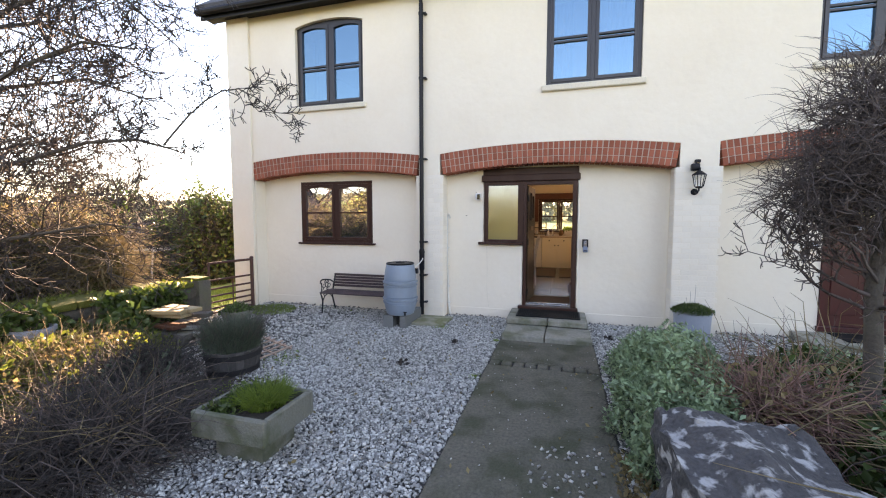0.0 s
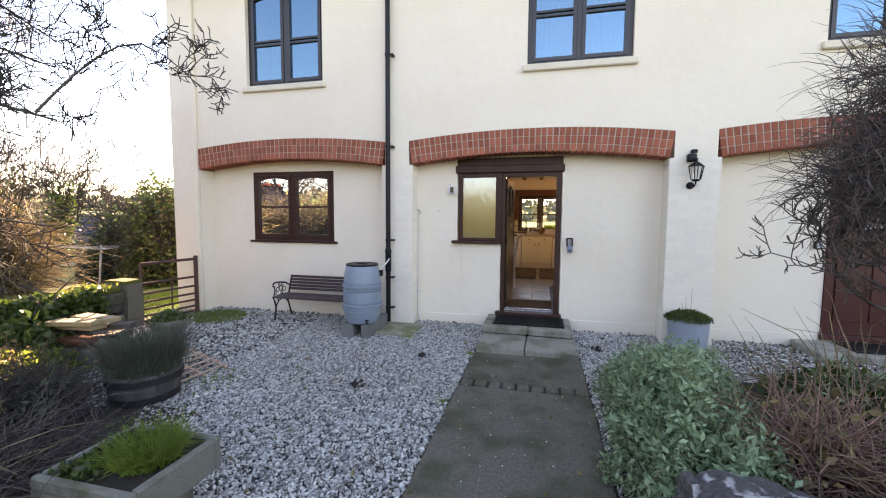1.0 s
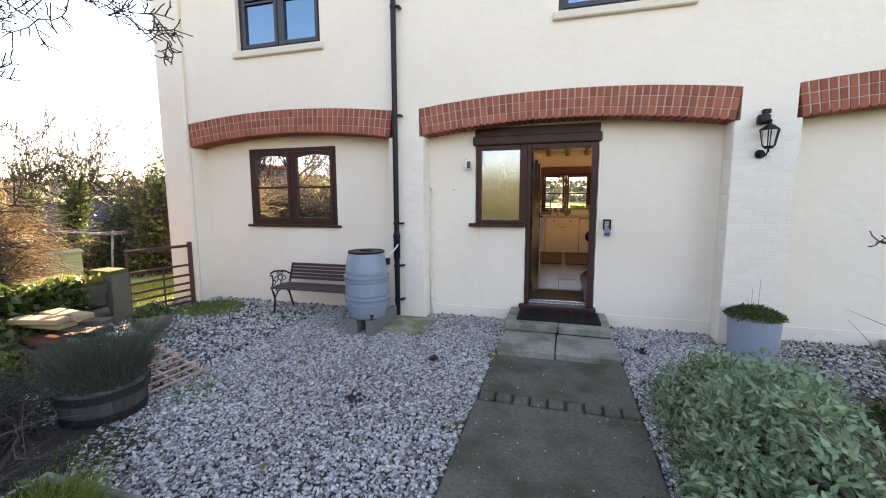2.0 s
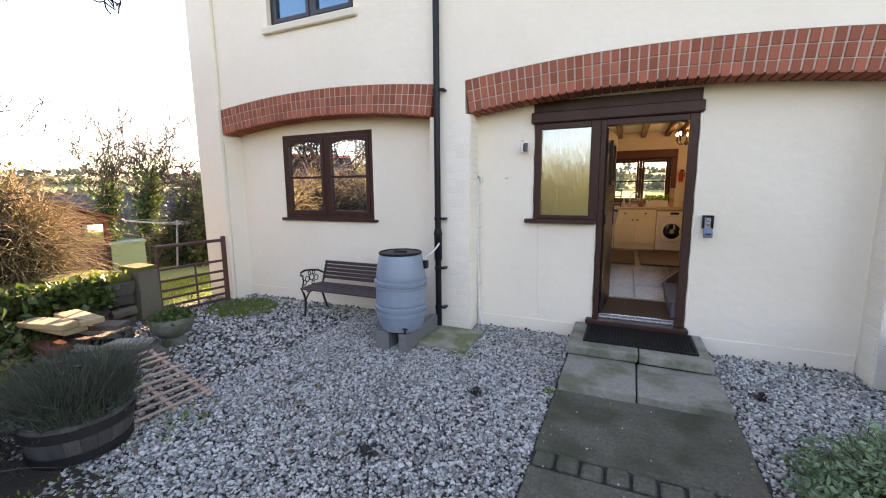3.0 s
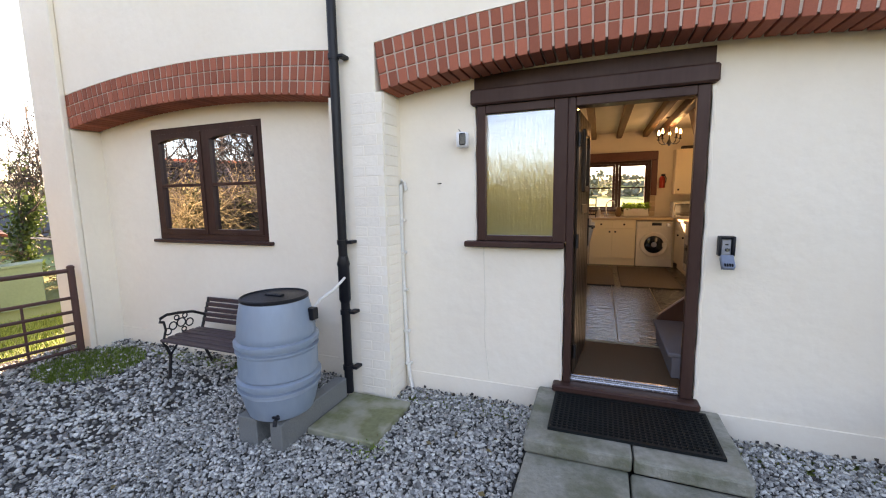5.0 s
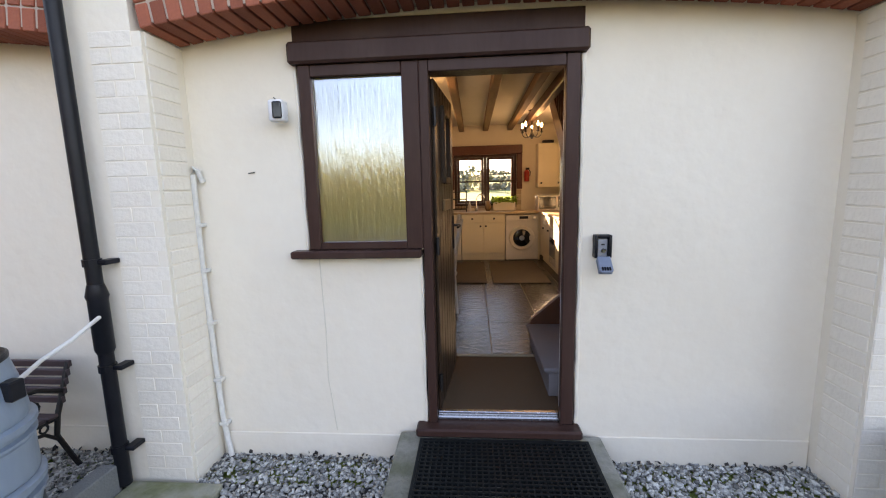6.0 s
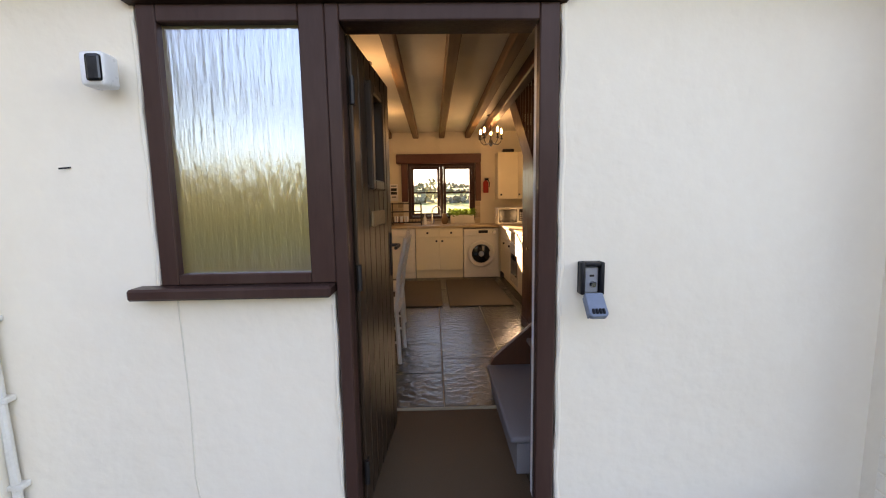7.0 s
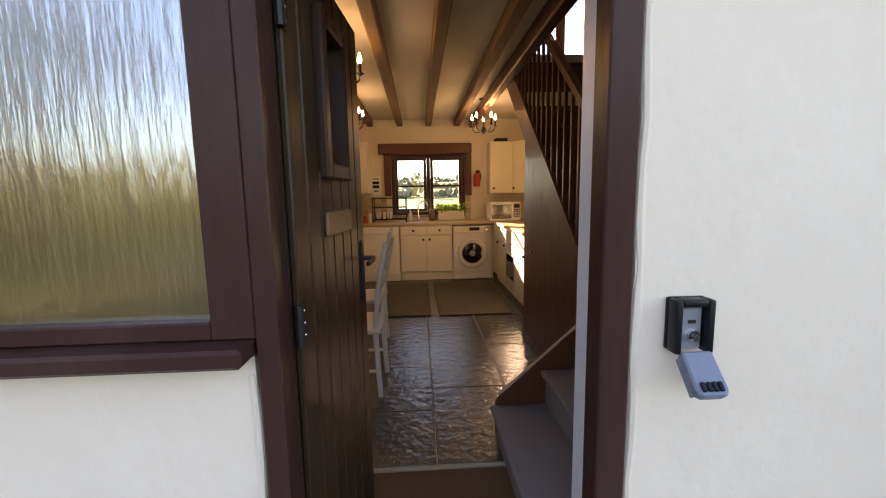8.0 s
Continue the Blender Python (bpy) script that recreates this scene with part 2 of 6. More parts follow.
M_CARPET = mat("grey_carpet", (0.24, 0.23, 0.25), (0.17, 0.165, 0.18), 40, 0.95, bump=0.004, bump_scale=300)
M_COIR = mat("coir_mat", (0.17, 0.10, 0.05), (0.11, 0.065, 0.035), 50, 0.95, bump=0.006, bump_scale=400)
M_FLAG = mat("flagstone", (0.088, 0.086, 0.070), (0.058, 0.057, 0.047), 6, 0.14, bump=0.010, bump_scale=17, stain=(0.12, 0.105, 0.085), stain_scale=3, piece=0.12, rough_var=0.06)
M_GROUT = mat("pale_grout", (0.40, 0.34, 0.24), None, 20, 0.85)
M_UNIT = mat("cream_unit", (0.80, 0.73, 0.56), (0.77, 0.70, 0.53), 4, 0.4)
M_APPL = mat("white_enamel", (0.80, 0.77, 0.70), (0.78, 0.75, 0.68), 4, 0.25)
M_WORK = mat("pale_worktop", (0.55, 0.42, 0.26), (0.47, 0.35, 0.21), 14, 0.4)
M_TILE = mat("stone_wall_tile", (0.52, 0.43, 0.29), (0.42, 0.33, 0.21), 8, 0.5, piece=0.25)
M_RUG = mat("grey_brown_rug", (0.115, 0.092, 0.065), (0.08, 0.064, 0.046), 40, 0.95, bump=0.004, bump_scale=300)
M_RED = mat("red_enamel", (0.45, 0.03, 0.02), None, 6, 0.35)
M_WHITECHAIR = mat("white_painted_wood", (0.72, 0.70, 0.66), None, 8, 0.5)
M_CURTAIN = mat("sheer_curtain", (0.78, 0.80, 0.82), (0.72, 0.74, 0.77), 5, 0.9)
M_DARKGLASS = mat("dark_glass", (0.01, 0.01, 0.012), None, 8, 0.08)
M_BROWNJUG = mat("brown_pottery", (0.22, 0.13, 0.06), None, 8, 0.4)
M_GLASS = glass("window_glass", 0.06)
# faint blue gloss stands for mirrored sky; dark tint shades the room
M_AGLASS = glass("front_glass", 0.74, (0.2, 0.2, 0.2), mirror_tint=(0.82, 0.90, 1.0))
# sky blue is put into the gloss colour; grey dims the room
M_UGLASS = glass("sky_tinted_glass", 0.25, (0.5, 0.52, 0.52), mirror_tint=(0.36, 0.72, 0.95))
# yellow tint stands for mirrored sunlit grass, blue-grey gloss for sky
M_OBSCURE = glass("obscure_glass", 0.52, (0.90, 0.88, 0.50), 0.12, 0.0034, (0.50, 0.60, 0.70))
M_BULB = lit("lit_candle_bulb", (1.0, 0.62, 0.25), 7.0)


# ---- mesh helpers ----
def thing(name, at=(0, 0, 0), label="", category="", group="", kind="", turn=0):
    ob = new(name)
    ob.matrix_basis = pose(*at, 0, 0, turn)
    return tagged(ob, label, category, group, kind)


def mesh_of(bm, material, smooth=False):
    me = bpy.data.meshes.new("mesh")
    bmesh.ops.recalc_face_normals(bm, faces=bm.faces)
    bm.to_mesh(me)
    bm.free()
    me.materials.append(material)
    if smooth:
        me.polygons.foreach_set("use_smooth", [True] * len(me.polygons))
        me.set_sharp_from_angle(angle=radians(35))
    return me


def part(name, bm, material, parent=None, label="", smooth=False):
    ob = new(name, mesh_of(bm, material, smooth) if isinstance(bm, bmesh.types.BMesh) else bm)
    if parent:
        ob.parent = parent
    if label:
        ob["label"] = label
    return ob


def solo(name, bm, material, label, category, kind="", group="", smooth=False):
    return tagged(part(name, bm, material, None, "", smooth), label, category, group, kind)


def hexa(bm, corners):
    """Eight corners: the bottom four round, then the top four."""
    v = [bm.verts.new(c) for c in corners]
    for f in ((3, 2, 1, 0), (4, 5, 6, 7), (0, 1, 5, 4), (1, 2, 6, 5), (2, 3, 7, 6), (3, 0, 4, 7)):
        bm.faces.new([v[i] for i in f])
    return v


def box(x0, x1, y0, y1, z0, z1, bevel=0.0, bm=None, seg=1):
    tmp = bmesh.new() if (bevel or bm is None) else bm
    hexa(tmp, [(x0, y0, z0), (x1, y0, z0), (x1, y1, z0), (x0, y1, z0), (x0, y0, z1), (x1, y0, z1), (x1, y1, z1), (x0, y1, z1)])
    if bevel:
        bmesh.ops.bevel(tmp, geom=list(tmp.edges), offset=bevel, segments=seg, affect="EDGES", profile=0.5)
    if bm is None:
        return tmp
    if tmp is not bm:
        join(bm, tmp)
    return bm


def join(bm, other):
    idx = [bm.verts.new(v.co) for v in other.verts]
    other.verts.index_update()
    for f in other.faces:
        bm.faces.new([idx[v.index] for v in f.verts])
    other.free()
    return bm


def lathe(profile, seg=32, at=(0, 0, 0), bm=None, cap=True):
    """Rings of (radius, height) round a vertical axis."""
    bm = bm or bmesh.new()
    rings = [[bm.verts.new((at[0] + r * math.cos(a), at[1] + r * math.sin(a), at[2] + z)) for a in [2 * math.pi * k / seg for k in range(seg)]] for r, z in profile]
    for a, b in zip(rings, rings[1:]):
        for k in range(seg):
            bm.faces.new((a[k], a[(k + 1) % seg], b[(k + 1) % seg], b[k]))
    if cap:
        bm.faces.new(rings[0][::-1])
        bm.faces.new(rings[-1])
    return bm


def tube(points, radius, seg=8, bm=None, closed=False):
    """A round bar along points; radius may be a list."""
    bm = bm or bmesh.new()
    pts = [Vector(p) for p in points]
    n = len(pts)
    rads = radius if isinstance(radius, (list, tuple)) else [radius] * n
    rings = []
    for i, p in enumerate(pts):
        a, b = (pts[(i - 1) % n], pts[(i + 1) % n]) if closed else (pts[max(i - 1, 0)], pts[min(i + 1, n - 1)])
        d = (b - a).normalized()
        u = d.cross(Vector((0, 0, 1)) if abs(d.z) < 0.9 else Vector((1, 0, 0))).normalized()
        w = d.cross(u)
        rings.append([bm.verts.new(p + (u * math.cos(t) + w * math.sin(t)) * rads[i]) for t in [2 * math.pi * k / seg for k in range(seg)]])
    pairs = list(zip(rings, rings[1:])) + ([(rings[-1], rings[0])] if closed else [])
    for a, b in pairs:
        for k in range(seg):
            bm.faces.new((a[k], a[(k + 1) % seg], b[(k + 1) % seg], b[k]))
    if not closed:
        bm.faces.new(rings[0][::-1])
        bm.faces.new(rings[-1])
    return bm


def prism(outline, axis, lo, hi, bm=None):
    """A flat outline [(a, b)] pushed from lo to hi along x, y or z."""
    bm = bm or bmesh.new()
    put = {"x": lambda a, b, c: (c, a, b), "y": lambda a, b, c: (a, c, b), "z": lambda a, b, c: (a, b, c)}[axis]
    v0 = [bm.verts.new(put(a, b, lo)) for a, b in outline]
    v1 = [bm.verts.new(put(a, b, hi)) for a, b in outline]
    bm.faces.new(v0[::-1])
    bm.faces.new(v1)
    for i in range(len(outline)):
        j = (i + 1) % len(outline)
        bm.faces.new((v0[i], v0[j], v1[j], v1[i]))
    return bm


def raw(name, verts, faces, material, smooth=False):
    """A mesh from numpy arrays whose faces all have the same count of corners."""
    me = bpy.data.meshes.new(name)
    faces = np.asarray(faces, dtype=np.int32)
    n, k = faces.shape
    me.vertices.add(len(verts))
    me.vertices.foreach_set("co", np.asarray(verts, dtype=np.float32).ravel())
    me.loops.add(n * k)
    me.loops.foreach_set("vertex_index", faces.ravel())
    me.polygons.add(n)
    me.polygons.foreach_set("loop_start", np.arange(0, n * k, k, dtype=np.int32))
    me.update(calc_edges=True)
    me.validate()
    me.materials.append(material)
    if smooth:
        me.polygons.foreach_set("use_smooth", np.ones(n, dtype=bool))
    return me


rng = np.random.default_rng(7)


def sticks(name, p0, p1, r0, r1, material, sides=3):
    """Many tapered sticks in one mesh."""
    p0, p1 = np.asarray(p0, float), np.asarray(p1, float)
    r0, r1 = np.broadcast_to(r0, len(p0)), np.broadcast_to(r1, len(p0))
    d = p1 - p0
    d /= np.linalg.norm(d, axis=1, keepdims=True) + 1e-9
    ref = np.where(np.abs(d[:, 2:3]) < 0.9, np.array([[0, 0, 1.0]]), np.array([[1.0, 0, 0]]))
    u = np.cross(d, ref)
    u /= np.linalg.norm(u, axis=1, keepdims=True) + 1e-9
    w = np.cross(d, u)
    rings = []
    for p, r in ((p0, r0), (p1, r1)):
        for k in range(sides):
            a = 2 * math.pi * k / sides
            rings.append(p + (u * math.cos(a) + w * math.sin(a)) * r[:, None])
    verts = np.stack(rings, 1).reshape(-1, 3)
    base = np.arange(len(p0))[:, None] * 2 * sides
    faces = np.concatenate([base + np.array([[k, (k + 1) % sides, sides + (k + 1) % sides, sides + k]]) for k in range(sides)])
    return raw(name, verts, faces, material)


def leaves(name, at, size, material, up=0.3, narrow=0.5):
    """Many small folded leaves in one mesh."""
    at = np.asarray(at, float)
    n = len(at)
    d = rng.normal(size=(n, 3))
    d[:, 2] += up
    d /= np.linalg.norm(d, axis=1, keepdims=True)
    s = np.cross(d, rng.normal(size=(n, 3)))
    s /= np.linalg.norm(s, axis=1, keepdims=True)
    nn = np.cross(d, s)
    size = (np.broadcast_to(size, n) * rng.uniform(0.6, 1.4, n))[:, None]
    v = np.stack([at, at + d * size * 0.5 + s * size * narrow * 0.5 + nn * size * 0.1, at + d * size, at + d * size * 0.5 - s * size * narrow * 0.5 + nn * size * 0.1], 1).reshape(-1, 3)
    b = np.arange(n)[:, None] * 4
    f = np.concatenate([b + np.array([[0, 1, 2]]), b + np.array([[0, 2, 3]])])
    return raw(name, v, f, material)


def grow(base, heading, length, radius, depth, r, kids=3, wobble=0.25, lift=0.15, shrink=0.62, spread=0.8, segs=5, out=None, level=0):
    """A branching skeleton: rows of (level, p0, p1, r0, r1)."""
    out = [] if out is None else out
    p, d = Vector(base), Vector(heading).normalized()
    step = length / segs
    for i in range(segs):
        d = (d + Vector(r.normal(0, wobble, 3)) * 0.6 + Vector((0, 0, lift * (0.3 + 0.7 * (level > 0))))).normalized()
        q = p + d * step
        a, b = radius * (1 - 0.6 * i / segs), radius * (1 - 0.6 * (i + 1) / segs)
        out.append((level, tuple(p), tuple(q), a, b))
        if depth > 0 and (i >= 1 or level > 0):
            for _ in range(kids if i == segs - 1 else max(1, kids - 2)):
                side = Vector(r.normal(0, 1, 3)).cross(d).normalized()
                nd = (d * (1 - spread * 0.5) + side * spread).normalized()
                grow(q, nd, length * shrink * r.uniform(0.7, 1.2), b * 0.7, depth - 1, r, kids, wobble, lift, shrink, spread, max(3, segs - 1), out, level + 1)
        p = q
    return out


def bare_tree(name, base, rows, label, cut=1, sides=5, category="tree", twig=None, least=0.004):
    tree = thing(name, base, label, category)
    for nm, keep, mt, sd in (("trunk", lambda k: k < cut, M_BARK, 7), ("crown", lambda k: k >= cut, twig or M_TWIG, 3)):
        sel = [q for q in rows if keep(q[0])]
        if sel:
            part(nm, sticks(nm, [q[1] for q in sel], [q[2] for q in sel], np.array([max(q[3], least) for q in sel]), np.array([max(q[4], least) for q in sel]), mt, sd), None, tree)
    return tree

# ---- setting: ground ----
def land(x, y):
    """Height of the land: level court, a fall to the west, low hills far off."""
    fall = np.clip(-6.4 - x, 0, 10) * 0.12
    d = np.hypot(x, y)
    far = np.clip((d - 70) / 300, 0, 1)
    back = np.clip((y - 14) / 60, 0, 1) * 1.5
    return -0.03 - fall - back + 5.5 * np.clip((-13.5 - y) / 24, 0, 1) + 14 * far * far * (3 - 2 * far) + 0.8 * far * np.sin(x * 0.011) * np.cos(y * 0.013)


def spread_axis():
    near = np.arange(-30, 30.1, 0.75)
    outer = 30 * 1.18 ** np.arange(1, 25)
    return np.concatenate([-outer[::-1], near, outer])


ax = spread_axis()
gx, gy = np.meshgrid(ax, ax, indexing="ij")
gv = np.stack([gx, gy, land(gx, gy)], -1).reshape(-1, 3)
k = len(ax)
gi = (np.arange(k - 1)[:, None] * k + np.arange(k - 1)[None, :]).reshape(-1, 1)
tagged(part("ground", raw("ground", gv, gi + np.array([[0, k, k + 1, 1]]), M_GRASS, True), None), "grass land falling away to fields and low hills", "ground", kind="structure")

solo("gravel_bed", box(-5.9, 9.0, -6.0, 6.5, -0.3, 0.0), M_SOIL, "dark gritty bed under the court's loose gravel", "ground", "structure")
court = thing("gravel_court", (0, 0, 0), "loose angular grey gravel filling the court", "gravel", kind="stuff")


def pebbles(name, lo, hi, count, size, z=0.0, keep=None):
    c = np.stack([rng.uniform(lo[0], hi[0], count), rng.uniform(lo[1], hi[1], count), np.full(count, z)], 1)
    if keep is not None:
        c = c[keep(c)]
    n = len(c)
    s = rng.uniform(0.55, 1.3, (n, 1)) * size
    cube = np.array([[-1, -1, -1], [1, -1, -1], [1, 1, -1], [-1, 1, -1], [-1, -1, 1], [1, -1, 1], [1, 1, 1], [-1, 1, 1]]) * 0.5
    v = cube[None] * np.stack([np.ones(n), rng.uniform(0.5, 0.9, n), rng.uniform(0.35, 0.65, n)], 1)[:, None, :] * s[:, None, :]
    v = v * rng.uniform(0.55, 1.2, (n, 8, 1))
    a = rng.uniform(0, 2 * math.pi, n)
    tilt = rng.normal(0, 0.45, n)
    x, y, zz = v[..., 0], v[..., 1], v[..., 2]
    x, zz = x * np.cos(tilt)[:, None] - zz * np.sin(tilt)[:, None], x * np.sin(tilt)[:, None] + zz * np.cos(tilt)[:, None]
    x, y = x * np.cos(a)[:, None] - y * np.sin(a)[:, None], x * np.sin(a)[:, None] + y * np.cos(a)[:, None]
    v = np.stack([x, y, zz], -1) + c[:, None, :] + np.array([0, 0, 1]) * (s * rng.uniform(0.0, 0.5, (n, 1)))[:, None, :]
    q = np.array([[3, 2, 1, 0], [4, 5, 6, 7], [0, 1, 5, 4], [1, 2, 6, 5], [2, 3, 7, 6], [3, 0, 4, 7]])
    f = (np.arange(n)[:, None, None] * 8 + q[None]).reshape(-1, 4)
    return raw(name, v.reshape(-1, 3), f, M_GRAVEL)


def on_court(c):
    x, y = c[:, 0], c[:, 1]
    path = (x > -0.69) & (x < 0.53) & (y < 5.6)
    steps = (x > -0.69) & (x < 0.5) & (y >= 5.4)
    slab = (x > -2.12) & (x < -1.6) & (y > 5.88) & (y < 6.45)
    bed = (x > 0.95) & (y < 5.1)
    west = (x < -2.85 - 0.25 * np.sin(y * 4.1)) & (y < 3.25 + 0.2 * np.sin(x * 5.3))
    pier = (y > 6.46) & (((x > -2.3) & (x < -1.8)) | ((x > 1.62) & (x < 2.13)) | (x < -5.46))
    return ~(path | steps | slab | bed | west | pier)


part("loose_stone", pebbles("near", (-3.3, 1.4), (2.2, 6.75), 122000, 0.0215, 0.0, on_court), None, court)["kind"] = "stuff"
part("loose_stone", pebbles("far", (-5.8, 1.6), (5.0, 6.75), 58000, 0.030, 0.002, lambda c: on_court(c) & ((c[:, 0] < -3.3) | (c[:, 0] > 2.2) | (rng.random(len(c)) < 0.12))), None, court)["kind"] = "stuff"

# path of concrete with a row of setts across it
pathway = thing("path", (0, 0, 0), "dark mossy concrete path with a row of stone setts across", "path", kind="structure")
part("slab", box(-0.68, 0.52, 4.66, 5.5, -0.2, 0.022, 0.012), M_PATH, pathway)
part("slab", box(-0.68, 0.52, -5.0, 4.50, -0.2, 0.020, 0.012), M_PATH, pathway)
for i in range(9):
    x = -0.67 + i * 0.133
    part("sett", box(x + 0.008, x + 0.122, 4.515, 4.645, -0.1, 0.026 + 0.008 * math.sin(i * 2.3), 0.012), M_PATH, pathway)

# ---- setting: the house ----
F, R, INNER, BACK = 6.48, 6.757, 7.05, 12.8
WEST, EAST, EAVE = -5.93, 9.0, 5.36
ARCHES = [(-3.85, 1.61), (-0.09, 1.69), (3.87, 1.69)]


def intrados(c, h, x):
    return 2.365 + 0.125 * (1 - ((x - c) / h) ** 2)


def extrados(c, h, x):
    return 2.70 + 0.11 * (1 - ((x - c) / h) ** 2)


wall = thing("wall_south", (0, 0, 0), "cream painted render wall with arched recesses", "wall", kind="structure")
bm = bmesh.new()
UWIN = [(-4.51, -3.19), (-0.18, 1.13), (3.17, 4.48)]
UZ0, UZ1 = 3.625, 5.03


def arch_head(u, x):
    return UZ1 + 0.0 + 0.09 * (1 - ((x - (u[0] + u[1]) / 2) / ((u[1] - u[0]) / 2)) ** 2) - 0.03


# piers between the recesses
for x0, x1 in ((WEST, -5.46), (-2.24, -1.78), (1.60, 2.18), (5.56, EAST)):
    box(x0, x1, F, R, -0.3, 2.36, bm=bm)
# wall over the arches up to the sills
for c, h in ARCHES:
    n = 24
    for i in range(n):
        a, b = c - h - 0.05 + (2 * h + 0.1) * i / n, c - h - 0.05 + (2 * h + 0.1) * (i + 1) / n
        za, zb = extrados(c, h + 0.05, a), extrados(c, h + 0.05, b)
        hexa(bm, [(a, F, za), (b, F, zb), (b, R, zb), (a, R, za), (a, F, 3.0), (b, F, 3.0), (b, R, 3.0), (a, R, 3.0)])
edges = [(WEST, ARCHES[0][0] - 1.66), (ARCHES[0][0] + 1.66, ARCHES[1][0] - 1.74), (ARCHES[1][0] + 1.74, ARCHES[2][0] - 1.74), (ARCHES[2][0] + 1.74, EAST)]
for x0, x1 in edges:
    box(x0, x1, F, R, 2.36, 3.0, bm=bm)
box(WEST, EAST, F, INNER, 3.0, UZ0, bm=bm)
# upper storey round its windows
xs = [WEST] + [v for u in UWIN for v in u] + [EAST]
for x0, x1 in zip(xs[::2], xs[1::2]):
    box(x0, x1, F, INNER, UZ0, EAVE + 0.15, bm=bm)
for u in UWIN:
    n = 10
    for i in range(n):
        a, b = u[0] + (u[1] - u[0]) * i / n, u[0] + (u[1] - u[0]) * (i + 1) / n
        za, zb = arch_head(u, a), arch_head(u, b)
        hexa(bm, [(a, F, za), (b, F, zb), (b, INNER, zb), (a, INNER, za), (a, F, EAVE + 0.15), (b, F, EAVE + 0.15), (b, INNER, EAVE + 0.15), (a, INNER, EAVE + 0.15)])
# recess panels with the ground floor's openings
AX0, AX1, AZ0, AZ1 = -4.66, -3.18, 1.17, 2.335
for x0, x1, z0, z1 in ((WEST, AX0, -0.3, 3.0), (AX1, -1.16, -0.3, 3.0), (AX0, AX1, -0.3, AZ0), (AX0, AX1, AZ1, 3.0),
                       (-1.16, -0.515, -0.3, 1.225), (-1.16, 0.33, 2.47, 3.0), (-0.515, 0.33, -0.3, 0.19), (0.33, 3.47, -0.3, 3.0), (3.47, 4.40, -0.3, 0.12), (3.47, 4.40, 2.3, 3.0), (4.40, EAST, -0.3, 3.0)):
    box(x0, x1, R, INNER, z0, z1, bm=bm)
wall_mesh = part("panel", bm, M_RENDER, wall)
# pilaster at the corner and the plinth
part("pilaster", box(WEST - 0.02, -5.47, F - 0.06, F - 0.001, -0.3, EAVE + 0.1, 0.01), M_RENDER, wall)
for x0, x1 in ((-5.455, -2.245), (-1.775, -0.62), (0.42, 1.595), (2.185, 3.46)):
    part("plinth", box(x0, x1, R - 0.012, R - 0.001, -0.2, 0.165 + 0.01 * math.sin(x0), 0.004), M_RENDER, wall)
# inner reveal beside the door
part("reveal", box(0.285, 0.3285, 6.868, 6.975, 0.2, 2.45), M_WHITE, wall)

gable = solo("wall_west", box(WEST, WEST + 0.3, INNER + 0.001, BACK - 0.001, -2.0, EAVE + 0.1), M_RENDER, "cream rendered gable wall", "wall", "structure")
solo("gable_west", prism([(F + 0.02, EAVE + 0.1), (BACK + 0.28, EAVE + 0.1), (9.8, 8.2)], "x", WEST, WEST + 0.3), M_RENDER, "cream rendered gable top", "wall", "structure")
solo("wall_east", box(EAST - 0.3, EAST, INNER + 0.001, BACK - 0.001, -0.3, EAVE + 0.1), M_RENDER, "cream rendered end wall", "wall", "structure")
solo("gable_east", prism([(F + 0.02, EAVE + 0.1), (BACK + 0.28, EAVE + 0.1), (9.8, 8.2)], "x", EAST - 0.3, EAST), M_RENDER, "cream rendered gable top", "wall", "structure")
KX0, KX1, KZ0, KZ1 = -0.60, 0.63, 1.24, 2.25
bm = bmesh.new()
for x0, x1, z0, z1 in ((WEST, KX0, -0.5, 3.0), (KX1, EAST, -0.5, 3.0), (KX0, KX1, -0.5, KZ0), (KX0, KX1, KZ1, 3.0), (WEST, 1.75, 3.0, EAVE + 0.1), (2.75, EAST, 3.0, EAVE + 0.1), (1.75, 2.75, 3.0, 3.75), (1.75, 2.75, 4.95, EAVE + 0.1)):
    box(x0, x1, BACK, BACK + 0.3, z0, z1, bm=bm)
solo("wall_north", bm, M_PLASTER, "cream plastered back wall with a kitchen window", "wall", "structure")
# roof, fascia and gutter
roof = thing("roof", (0, 0, 0), "dark slate pitched roof with black fascia", "roof", kind="structure")
for s0, s1 in ((6.12, 9.8), (13.45, 9.8)):
    bm = bmesh.new()
    z0 = EAVE + 0.02
    hexa(bm, [(WEST - 0.38, s0, z0), (EAST + 0.3, s0, z0), (EAST + 0.3, s1, 8.3), (WEST - 0.38, s1, 8.3), (WEST - 0.38, s0, z0 + 0.09), (EAST + 0.3, s0, z0 + 0.09), (EAST + 0.3, s1, 8.39), (WEST - 0.38, s1, 8.39)])
    part("slope", bm, M_ROOF, roof)
part("fascia", box(WEST - 0.36, EAST + 0.3, 6.20, 6.23, EAVE - 0.12, EAVE + 0.06), M_BLACK, roof)
part("soffit", box(WEST - 0.36, EAST + 0.3, 6.235, 6.478, EAVE - 0.06, EAVE - 0.03), M_BLACK, roof)
part("gutter", tube([(WEST - 0.38, 6.14, EAVE - 0.01), (EAST + 0.3, 6.14, EAVE - 0.01)], 0.06, 10), M_BLACK, roof)

